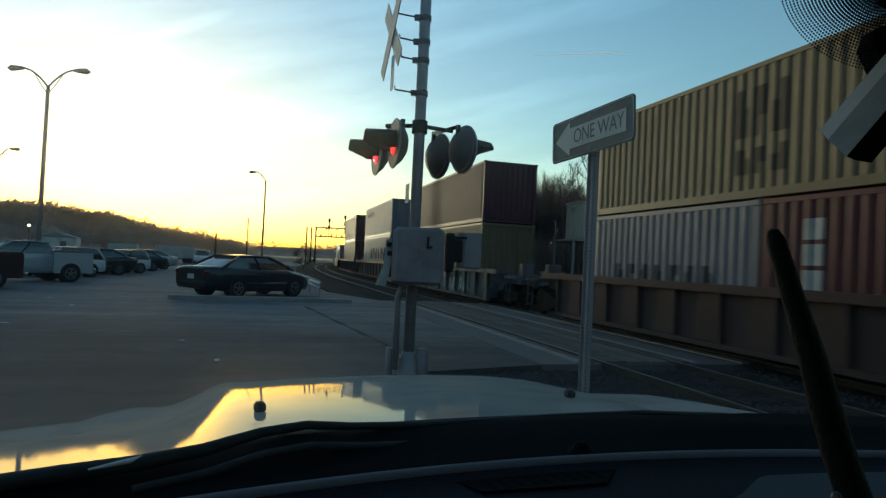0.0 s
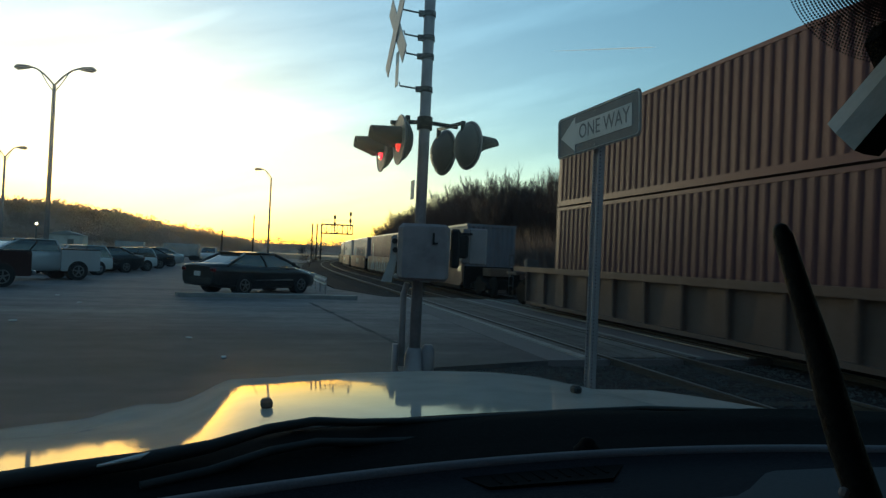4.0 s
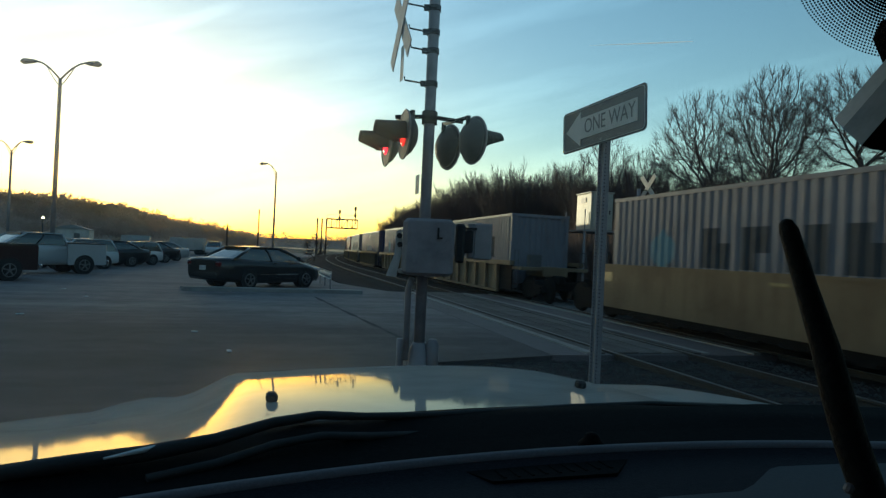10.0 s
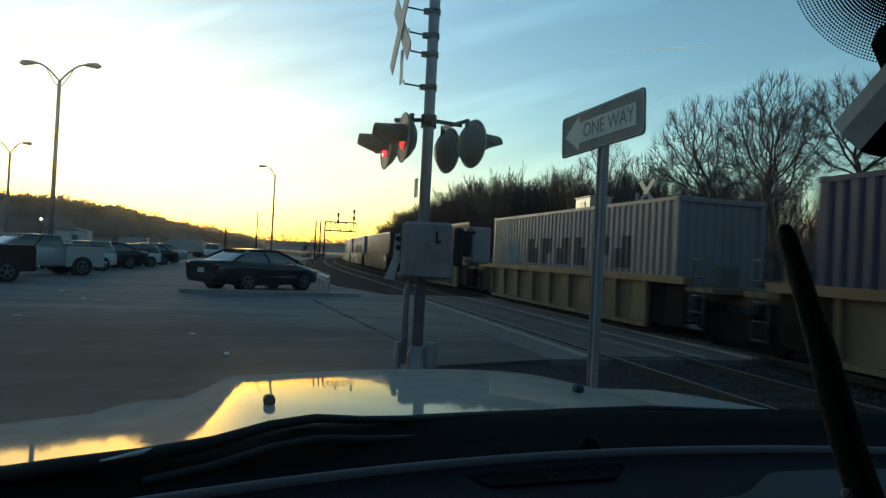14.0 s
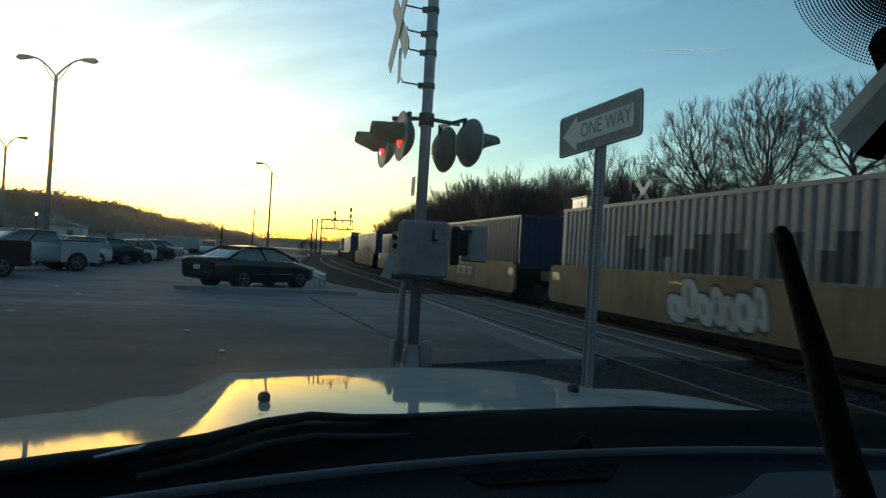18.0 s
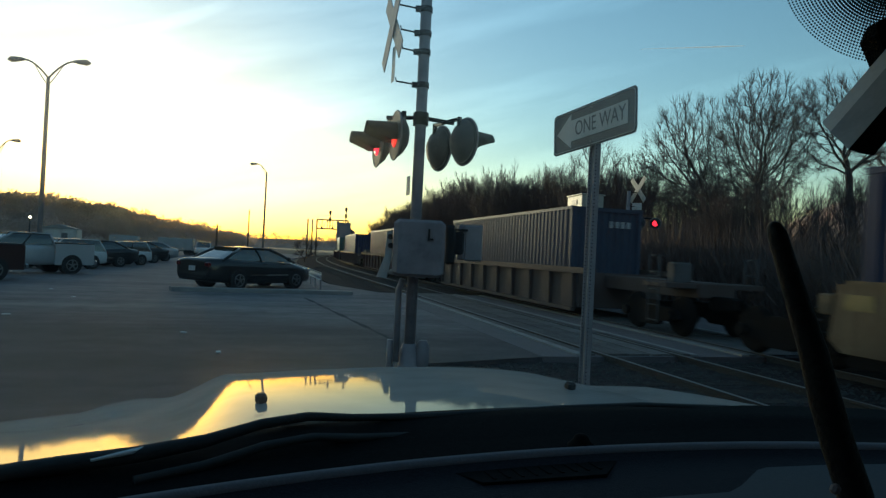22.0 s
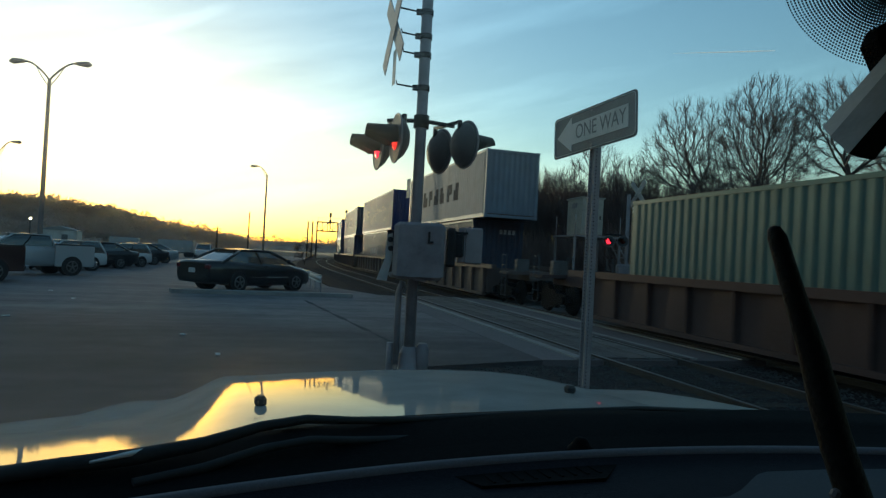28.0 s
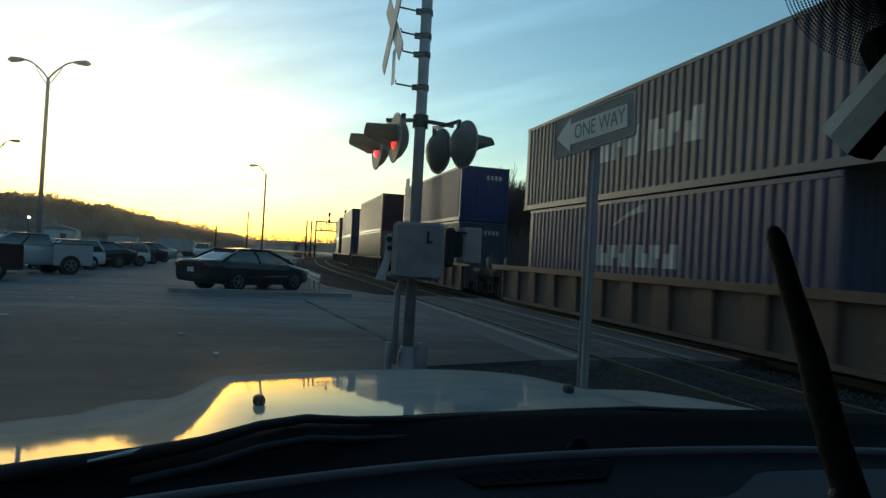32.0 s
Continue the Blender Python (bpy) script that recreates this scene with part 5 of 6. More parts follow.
def cabin(parent, paint, y0, y1, y2, y3, w0, w1, z0, z1):
    """Glass house: foot from y0 to y3, roof from y1 to y2."""
    rows = []
    for z, a, b, w in ((z0, y0, y3, w0), ((z0 + z1) / 2, (y0 * 0.45 + y1 * 0.55), (y2 * 0.55 + y3 * 0.45), (w0 + w1) / 2 + 0.02), (z1 - 0.05, y1, y2, w1)):
        rows.append([(-w, a, z), (-w * 0.6, a - 0.05, z), (w * 0.6, a - 0.05, z), (w, a, z), (w, b, z), (w * 0.6, b + 0.07, z), (-w * 0.6, b + 0.07, z), (-w, b, z), (-w, a, z)])
    for name, i, j in (("rear_window", 0, 3), ("side_window", 3, 4), ("front_window", 4, 7), ("side_window", 7, 8)):
        part(name, Shape().sheet([r[i:j + 1] for r in rows], False), GLASS, parent, "dark tinted glass")
    rf = loft([(y1 - 0.12, w1 * 0.86, z1 - 0.09, z1 - 0.03), (y1 + 0.1, w1 * 1.03, z1 - 0.08, z1), ((y1 + y2) / 2, w1 * 1.04, z1 - 0.07, z1 + 0.025), (y2 - 0.1, w1 * 1.03, z1 - 0.08, z1), (y2 + 0.14, w1 * 0.86, z1 - 0.09, z1 - 0.03)], 0.03)
    part("roof", rf, paint, parent)
    for sx in (-1, 1):
        for a, b in ((y0, y1), (y3, y2), (y0 * 0.48 + y3 * 0.52, y1 * 0.5 + y2 * 0.5)):
            part("pillar", Shape().tube([(sx * (w0 + 0.012), a, z0 - 0.02), (sx * ((w0 + w1) / 2 + 0.03), a * 0.5 + b * 0.5 + (0.03 if a < b else -0.03) * (abs(a - b) > 0.3), (z0 + z1) / 2), (sx * (w1 + 0.012), b, z1 - 0.04)], 0.05 if a in (y0, y3) else 0.028, 6), paint if a in (y0, y3) else BLACK, parent)


def vehicle(kind, paint, label, category, x, y, heading, name, size=1.0):
    """heading: the way its nose points, as a vector."""
    t = thing(name, pose(x, y, 0, 0, 0, math.degrees(math.atan2(-heading[0], heading[1]))), label, category, "parked vehicles")
    if kind == "sedan":
        part("body", loft([(-2.66, 0.78, 0.42, 0.98), (-2.58, 0.86, 0.32, 1.05), (-1.95, 0.91, 0.24, 1.09), (-1.2, 0.925, 0.2, 1.05), (0.2, 0.93, 0.2, 1.0), (1.2, 0.92, 0.2, 0.97), (1.9, 0.9, 0.22, 0.86), (2.3, 0.82, 0.26, 0.74), (2.46, 0.64, 0.34, 0.62)]), paint, t)
        cabin(t, paint, -2.12, -1.2, 0.32, 1.42, 0.81, 0.62, 1.0, 1.48)
        for sx in (-1, 1):
            part("trim_strip", Shape().box((sx * 0.934, 0.05, 0.52), (0.02, 1.9, 0.035)), CHROME, t, "bright side trim strip")
            part("wheel_arch", Shape().tube([(sx * 0.925, -1.4 + 0.37 * math.cos(a), 0.34 + 0.37 * math.sin(a)) for a in [math.pi * i / 10 for i in range(11)]], 0.02, 6), paint, t)
        r, wy, wd, tail, nose, zt = 0.335, (-1.4, 1.45), 0.22, -2.66, 2.47, 0.87
    elif kind == "suv":
        part("body", loft([(-2.36, 0.74, 0.5, 1.05), (-2.25, 0.88, 0.36, 1.12), (-1.2, 0.94, 0.28, 1.1), (0.3, 0.945, 0.28, 1.07), (1.2, 0.94, 0.28, 1.06), (1.95, 0.91, 0.3, 0.98), (2.3, 0.83, 0.36, 0.85), (2.4, 0.7, 0.42, 0.7)]), paint, t)
        cabin(t, paint, -2.2, -1.85, 0.35, 1.25, 0.84, 0.69, 1.06, 1.74)
        r, wy, wd, tail, nose, zt = 0.37, (-1.35, 1.4), 0.24, -2.37, 2.4, 1.0
    else:
        part("body", loft([(-1.0, 0.98, 0.42, 1.36), (0.3, 0.99, 0.42, 1.35), (1.5, 0.99, 0.42, 1.32), (2.0, 0.97, 0.42, 1.28), (2.7, 0.93, 0.44, 1.2), (2.88, 0.8, 0.5, 1.05)]), paint, t)
        bed = Shape()
        for sx in (-1, 1):
            bed.box((sx * 0.94, -1.95, 0.91), (0.12, 1.86, 0.98), bevel=0.03)
        bed.box((0, -1.95, 0.64), (1.8, 1.84, 0.12)).box((0, -1.06, 0.9), (1.8, 0.06, 0.64))
        part("bed", bed, paint, t, "open cargo bed")
        part("tailgate", Shape().box((0, -2.86, 1.0), (1.72, 0.07, 0.76), bevel=0.02), paint, t)
        part("bed_cover", Shape().box((0, -1.95, 1.40), (1.96, 1.84, 0.12), bevel=0.03), BLACK, t, "black soft bed cover")
        part("bumper", Shape().box((0, -2.98, 0.56), (1.9, 0.18, 0.2), bevel=0.04), CHROME, t, "chrome step bumper")
        cabin(t, paint, -1.0, -0.86, 0.75, 1.6, 0.9, 0.76, 1.34, 1.84)
        for sx in (-1, 1):
            part("fender_arch", Shape().tube([(sx * 0.985, -1.8 + 0.5 * math.cos(a), 0.45 + 0.47 * math.sin(a)) for a in [math.pi * i / 10 for i in range(11)]], 0.03, 6), paint, t)
        r, wy, wd, tail, nose, zt = 0.41, (-1.8, 1.85), 0.27, -2.87, 2.87, 0.98
    for sx in (-1, 1):
        for yy in wy:
            xa = {"sedan": 0.905, "suv": 0.935, "pickup": 0.985}[kind]
            part("wheel_well", Shape().tube([(sx * (xa - 0.3), yy, r + 0.04), (sx * (xa + 0.022), yy, r + 0.04)], r * 1.17, 24, smooth=False), BLACK, t, "dark wheel well")
            wheel(t, sx * {"sedan": 0.865, "suv": 0.88, "pickup": 0.925}[kind], yy, r, wd)
        part("tail_light", Shape().box((sx * 0.72, tail + 0.05, zt), (0.24, 0.12, 0.16 if kind != "pickup" else 0.36), bevel=0.03), TAILRED, t, "red tail light")
        part("headlight", Shape().box((sx * 0.66, nose - 0.12, zt - 0.16), (0.32, 0.16, 0.16), bevel=0.04), LAMPCLEAR, t, "clear headlight")
        part("mirror", Shape().box((sx * 1.02, wy[1] - 0.55, 1.12), (0.18, 0.1, 0.15), bevel=0.04), paint, t, "wing mirror")
        for yy in (-0.2, 0.7):
            part("door_handle", Shape().box((sx * 0.94, yy, 0.93 if kind == "sedan" else 1.02), (0.04, 0.18, 0.03)), CHROME, t)
    part("plate", Shape().box((0, tail - 0.012, 0.72), (0.31, 0.02, 0.16)), PLATE, t, "pale blank plate")
    if kind != "pickup":
        part("rear_bumper", Shape().box((0, tail + 0.06, 0.48), (1.5, 0.16, 0.2), bevel=0.06), paint, t)
    t.scale = (size, size, size)
    return t


P_BLACK = car_paint("black_car_paint", (0.012, 0.013, 0.015))
P_WHITE = car_paint("white_car_paint", (0.48, 0.49, 0.50), 0.0)
P_PEARL = car_paint("pale_silver_car_paint", (0.36, 0.365, 0.38), 0.2)
P_DARKRED = car_paint("dark_maroon_car_paint", (0.03, 0.012, 0.012))
P_GREY = car_paint("grey_car_paint", (0.10, 0.105, 0.11))
P_SILVER = car_paint("silver_car_paint", (0.4, 0.41, 0.42), 0.6)
vehicle("sedan", P_BLACK, "black four-door sedan parked behind the kerb island", "car", -7.4, 24.75, (0.5, 0.87), "sedan", 1.03)
ROW = (-0.5, -0.866)


def parked(kind, paint, label, category, tail_x, tail_y, name, size):
    """A vehicle of the row, by the ground under the near corner of its tail."""
    end, wide = {"pickup": 2.9, "suv": 2.36, "sedan": 2.6}[kind] * size, 0.88 * size
    return vehicle(kind, paint, label, category, tail_x + ROW[0] * end + ROW[1] * wide, tail_y + ROW[1] * end - ROW[0] * wide, ROW, name, size)


parked("pickup", P_DARKRED, "dark maroon pickup truck parked in a row", "truck", -14.75, 22.5, "pickup_truck", 0.88)
parked("pickup", P_PEARL, "pale silver crew cab pickup truck parked in a row", "truck", -15.6, 28.5, "pickup_truck", 0.92)
parked("suv", P_WHITE, "white sport utility vehicle parked beyond the pale pickup", "car", -17.5, 33.4, "sport_utility_vehicle", 0.86)
parked("sedan", P_BLACK, "black sedan parked in a row", "car", -18.1, 38.0, "sedan", 0.98)
parked("suv", P_WHITE, "white sport utility vehicle with dark glass parked in a row", "car", -18.8, 41.4, "sport_utility_vehicle", 0.83)
parked("sedan", P_BLACK, "black sedan parked in a row", "car", -20.1, 46.8, "sedan", 1.0)
parked("sedan", P_SILVER, "silver sedan parked in a row", "car", -21.6, 52.2, "sedan", 1.0)
vehicle("suv", P_SILVER, "silver sport utility vehicle far off in the lot", "car", -28.9, 77.0, (0.3, -0.95), "sport_utility_vehicle")
vehicle("sedan", P_SILVER, "silver sedan parked beyond the black sedan", "car", -13.2, 43.5, (0.5, 0.87), "sedan")


def trailer(x, y, turn, length, label):
    t = thing("box_trailer", pose(x, y, 0, 0, 0, turn), label, "trailer", "trailers in the lot")
    part("box", Shape().box((0, 0, 1.3), (length, 2.2, 1.5), bevel=0.05), surface("dull_white_panel", (0.3, 0.3, 0.3), 0.7, stain=0.3), t, "white box body")
    part("frame", Shape().box((0, 0, 0.5), (length * 0.95, 1.0, 0.12)), BLACK, t)
    part("landing_gear", Shape().box((-length * 0.3, 0, 0.25), (0.1, 1.2, 0.5)), BLACK, t)
    for dx in (0.32, 0.42):
        for sy in (-1, 1):
            part("wheel", Shape().tube([(length * dx, sy * 0.85, 0.33), (length * dx, sy * 1.1, 0.33)], 0.33, 16), TYRE, t)
    return t


trailer(-39.5, 79, 20, 3.2, "low white cargo trailer parked across the lot")
trailer(-33.0, 79, 14, 4.0, "low white cargo trailer parked across the lot")
shed = thing("low_building", pose(-72, 120, 0, 0, 0, 20), "low pale building behind the parked trucks", "building")
part("wall", Shape().box((0, 0, 1.4), (6.0, 5, 3.0)), surface("pale_render", (0.42, 0.41, 0.39), 0.8, stain=0.5, stain_scale=0.6), shed)
part("roof", Shape().prism([(-3.2, 2.9), (3.2, 2.9), (0, 3.7)], "y", -2.7, 2.7), surface("roof_sheet", (0.2, 0.2, 0.2), 0.7, stain=0.3), shed)
part("door", Shape().box((1.0, -2.53, 1.1), (1.0, 0.06, 2.1)), P_GREY, shed)
yl = thing("yard_lamp", pose(-37.4, 57.5, 0), "small lit lamp on a short pole", "lamp")
part("pole", Shape().tube([(0, 0, 0), (0, 0, 3.1)], 0.06, 8), STEEL, yl)
part("globe", Shape().tube([(0, 0, 3.05), (0, 0, 3.17), (0, 0, 3.29)], [0.05, 0.14, 0.05], 10), surface("lit_globe", (1, 0.8, 0.5), 0.4, emit=(1, 0.72, 0.4), emit_strength=3.0), yl, "glowing warm globe")


# ---- trees, brush and hills ----
def grow(seed, height, spread, levels, twigs, trunk_r):
    """Limbs and twigs of a bare tree, as two shapes: a short trunk, limbs that fan out and up, and ever finer branches."""
    rg = random.Random(seed)
    limbs, fine = Shape(), Shape()
    share, kids, tilt, rise = (0.30, 0.46, 0.25, 0.14, 0.075), (5, 7, 6, twigs, 0), (0.66, 0.62, 0.55, 0.5, 0.4), 0.05

    def branch(p, d, length, r, level):
        pts, rad = [p], [r]
        n = (3, 8, 5, 4, 2)[level]
        for i in range(n):
            w = (0.05, 0.12, 0.13, 0.12, 0.1)[level]
            d = (d + Vector((rg.gauss(0, w), rg.gauss(0, w), rg.gauss(rise, w * 0.5)))).normalized()
            p = p + d * (length / n)
            pts.append(p)
            rad.append(max(0.006, r * (1 - (0.3 if level == 0 else 0.75) * (i + 1) / n)))
        n = len(pts) - 1
        (limbs if level < 3 else fine).tube(pts, rad, (8, 6, 5, 3, 3)[level], False)
        if level >= levels:
            return
        for k in range(kids[level]):
            q = rg.uniform(0.7, 1.0) if level == 0 else 0.25 + 0.75 * (k + rg.random()) / kids[level]
            i = min(n - 1, int(q * n))
            base = pts[i].lerp(pts[i + 1], q * n - i)
            axis = Matrix.Rotation(k * 2.4 + rg.uniform(-0.5, 0.5), 3, d) @ d.orthogonal().normalized()
            nd = Matrix.Rotation(tilt[level] * spread * rg.uniform(0.45, 1.15), 3, axis) @ d
            nd = (nd + Vector((0, 0, 0.05 if level == 0 else 0.15))).normalized()
            branch(base, nd, height * share[level + 1] * rg.uniform(0.7, 1.1) * (1.0 if level < 1 else 1.15 - 0.5 * q), max(0.007, rad[i] * rg.uniform(0.5, 0.7)), level + 1)

    branch(Vector((0, 0, -0.2)), Vector((rg.gauss(0, 0.06), rg.gauss(0, 0.06), 1)).normalized(), height * share[0], trunk_r, 0)
    return limbs, fine


def make_tree(name, seed, height, spread, levels, twigs, r, label, group):
    l, f = grow(seed, height, spread, levels, twigs, r)
    heights = sorted(p[2] for p in f.v)
    top = heights[int(len(heights) * 0.985)]
    for sh in (l, f):
        sh.v = [(p[0] * height / top, p[1] * height / top, p[2] * height / top) for p in sh.v]
    t = thing(name, pose(0, 0, -500), label, "tree", group)
    part("trunk", l, BARK, t, "dark bare trunk and limbs")
    part("crown", f, TWIG, t, "fine leafless twigs")
    return t


def place_tree(proto, x, y, turn, size, z=-0.15):
    return copy_thing(proto, pose(x, y, z, 0, 0, turn)) if size == 1 else scaled(copy_thing(proto, pose(x, y, z, 0, 0, turn)), size)


def scaled(ob, size):
    ob.scale = (size, size, size)
    return ob


def crown_tree(seed, base, lean, fork, crowns, label, sprigs=6, points=1500):
    """A bare tree whose limbs grow towards points spread through its crown (round parts: middle, half width, half height)."""
    rg_ = np.random.default_rng(seed)
    spread = []
    for (cx, cy, cz), wide, high in crowns:
        v = rg_.normal(size=(points // len(crowns), 3))
        v /= np.linalg.norm(v, axis=1)[:, None]
        v *= (rg_.random(len(v)) ** 0.45)[:, None]
        spread.append(v * (wide, wide, high) + (cx, cy, cz))
    goals = np.concatenate(spread)
    goals = goals[goals[:, 2] > fork * 0.8]
    step, reach = 0.36, 0.58
    at, up = [np.zeros(3)], [-1]
    for i in range(int(fork / step)):
        at.append(np.array((lean[0] * (i + 1) * step / fork, lean[1] * (i + 1) * step / fork, (i + 1) * step)) + rg_.normal(size=3) * 0.03)
        up.append(i)
    far_ = np.full(len(goals), 1e9)
    owner = np.zeros(len(goals), int)
    done = 0
    for _ in range(90):
        for k in range(done, len(at)):
            d = np.linalg.norm(goals - at[k], axis=1)
            near = d < far_
            far_[near], owner[near] = d[near], k
        done = len(at)
        keep = far_ > reach
        goals, far_, owner = goals[keep], far_[keep], owner[keep]
        if not len(goals):
            break
        for k in np.unique(owner):
            pull = goals[owner == k] - at[k]
            way = (pull / np.linalg.norm(pull, axis=1)[:, None]).sum(0)
            way = way / (np.linalg.norm(way) + 1e-6) + rg_.normal(size=3) * 0.3 + (0, 0, 0.2)
            if up[k] >= 0:
                way += (at[k] - at[up[k]]) / step * 0.9
            at.append(at[k] + way / np.linalg.norm(way) * step)
            up.append(int(k))
    load = np.zeros(len(at))
    kids = [[] for _ in at]
    for k in range(len(at) - 1, 0, -1):
        load[k] = max(load[k], 1.0)
        load[up[k]] += load[k]
        kids[up[k]].append(k)
    thick = 0.0175 * load ** 0.5
    limbs, fine = Shape(), Shape()
    for k in range(len(at)):
        for first in kids[k] if (k == 0 or len(kids[k]) > 1) else []:
            chain = [k, first]
            while len(kids[chain[-1]]) == 1:
                chain.append(kids[chain[-1]][0])
            r = [max(0.014, thick[j]) for j in chain]
            r[0] = min(r[0], r[1] * 1.25)
            (limbs if r[1] > 0.028 else fine).tube([at[j] for j in chain], r, 7 if r[1] > 0.06 else (5 if r[1] > 0.028 else 3), False)
    heart = np.array(at).mean(0)
    for k in range(1, len(at)):
        if load[k] > 3.5:
            continue
        for _ in range(sprigs + 2 if not kids[k] else 3):
            away = at[k] - heart
            away = away / (np.linalg.norm(away) + 1e-6) + rg_.normal(size=3) * 0.55 + (0, 0, 0.5)
            away /= np.linalg.norm(away)
            ln = rg_.uniform(0.3, 0.85)
            mid_ = at[k] + away * ln * 0.5 + rg_.normal(size=3) * 0.05
            tip = at[k] + away * ln + (0, 0, 0.08)
            fine.tube([at[k], mid_, tip], [0.010, 0.008, 0.004], 3, False)
            side_ = mid_ + (away + rg_.normal(size=3) * 0.55) * ln * 0.55
            fine.tube([mid_, side_], [0.008, 0.004], 3, False)
    t = thing("bare_tree", pose(*base), label, "tree", "tall trees")
    part("trunk", limbs, BARK, t, "dark bare trunk and limbs")
    part("crown", fine, TWIG, t, "fine leafless twigs")
    return t


mid_t = [make_tree("bare_tree", 31 + k, 8.0, 0.85, 4, 4, 0.13, "slender bare tree in the thicket behind the tracks", "thicket trees") for k in range(3)]
rg = random.Random(3)


def bank_z(a):
    """Height of the bank across the tracks."""
    return float(np.interp(a, (15.6, 18, 24, 34, 48, 70), (-0.14, 0.3, 1.3, 2.6, 2.8, -0.2)))


def skyline(p):
    """How high the thicket stands at p, as a slope seen from the road."""
    return float(np.interp(p.x / max(p.y, 1.0), (-0.125, -0.10, -0.06, -0.02, 0.03, 0.10, 0.35), (0.012, 0.039, 0.068, 0.081, 0.104, 0.128, 0.150)))


# the tall trees, by foot, lean of the trunk, height of the fork, and the round parts of the crown
crown_tree(21, (20.2, 41.0, 2.2), (0.15, 0.0), 3.2, (((0.2, 0, 8.2), 3.2, 3.7), ((-0.6, 0, 5.6), 2.9, 2.4)), "tall bare winter tree with a round dense crown", 8, 3200)
crown_tree(22, (18.9, 42.5, 2.2), (-0.4, 0.0), 3.4, (((-2.6, 0, 7.6), 2.3, 3.1), ((-3.2, 0, 5.0), 2.0, 1.8)), "bare winter tree that leans with an arching crown", 5, 1500)
crown_tree(23, (17.7, 40.0, 2.1), (-0.5, 0.0), 2.6, (((-3.2, 0, 5.6), 2.5, 3.0), ((-2.0, 0, 4.0), 1.8, 1.4)), "bare winter tree with low arching limbs", 5, 1150)
crown_tree(24, (26.6, 41.0, 2.3), (-0.6, 0.0), 5.2, (((-1.9, 0, 8.8), 2.4, 3.2), ((0.8, 0, 9.0), 2.6, 3.2)), "tall bare winter tree with two leaning stems", 8, 2600)
crown_tree(25, (31.5, 43.0, 2.3), (0.2, 0.0), 3.6, (((0.2, 0, 8.6), 3.6, 4.2),), "tall bare winter tree with a wide crown", 5, 1500)
crown_tree(26, (9.2, 40.5, 1.9), (0.1, 0.0), 2.6, (((0.3, 0, 5.2), 1.7, 2.6),), "slender bare tree with a narrow upright crown", 4, 600)
crown_tree(29, (-16.2, 75.0, -0.13), (0.0, 0.0), 0.4, (((0.0, 0, 1.3), 1.25, 1.1),), "dark rounded leafless bush at the edge of the lot", 16, 1500)
crown_tree(27, (12.6, 44.0, 2.1), (0.1, 0.0), 2.4, (((0.2, 0, 4.6), 1.9, 2.4),), "small bare tree at the edge of the thicket", 4, 600)
crown_tree(28, (22.6, 46.0, 2.4), (0.1, 0.0), 3.4, (((0.2, 0, 7.6), 2.8, 3.6),), "tall bare winter tree behind others", 6, 1700)
for k in range(245):
    s = 9 + k * 0.62 + rg.uniform(-1, 1)
    a = rg.uniform(16.6, 26)
    p = beside(s, a)
    z = bank_z(a) - 0.2
    tall = max(1.2, 1.65 + p.y * skyline(p) * 1.05 - z)
    place_tree(mid_t[k % 3], p.x, p.y, rg.uniform(0, 360), min(tall, 10.5) * rg.uniform(0.78, 1.06) / 8.0, z)
for k in range(60):
    s = 8 + k * 1.05 + rg.uniform(-1, 1)
    a = rg.uniform(26, 40)
    p = beside(s, a)
    z = bank_z(a) - 0.2
    place_tree(mid_t[k % 3], p.x, p.y, rg.uniform(0, 360), (1.65 + p.y * 0.085 - z) * rg.uniform(0.7, 1.1) / 8.0, z)
for proto in mid_t:
    for o in (*proto.children_recursive, proto):
        bpy.data.objects.remove(o)

# dense low brush behind the tracks
br_sh = Shape()
for k in range(60000):
    s = rg.uniform(-10, 150) if k % 4 else rg.uniform(4, 34)
    a = 15.8 + 9 * rg.random() ** 1.3
    p = beside(s, a)
    h = max(0.8, 1.3 + min(0.085, skyline(p) * 0.57) * max(6.0, p.y) - bank_z(a)) * rg.uniform(0.3, 1.0)
    h = min(h * (1.2 if s < 30 else 1.0), 5.8)
    base = Vector((p.x, p.y, bank_z(a) - 0.05))
    tip = base + Vector((rg.gauss(0, 0.9), rg.gauss(0, 0.9), h))
    w = Vector((rg.gauss(0, 1), rg.gauss(0, 1), 0)).normalized() * rg.uniform(0.010, 0.032)
    m1 = base.lerp(tip, 0.5) + Vector((rg.gauss(0, 0.2), rg.gauss(0, 0.2), 0))
    side = m1 + Vector((rg.gauss(0, 0.9), rg.gauss(0, 0.9), h * rg.uniform(0.05, 0.4)))
    br_sh.add([base - w, base + w, m1 + w * 0.7, m1 - w * 0.7, tip, side], [(0, 1, 2, 3), (3, 2, 4), (3, 2, 5)])
solid("brush", br_sh, BRUSH, "dense leafless brush behind the tracks", "brush", "stuff")
rows = []
for i in range(50):
    s = -40 + i * 5
    rows.append([Vector((0, 0, bank_z(a) + (0.2 * math.sin(i * 1.3 + a) if a > 16 else 0))) + beside(s, a) for a in (15.6, 18, 24, 34, 48, 70)])
solid("bank", Shape().sheet(rows), SOIL, "dark brushy bank behind the tracks", "bank", "structure")


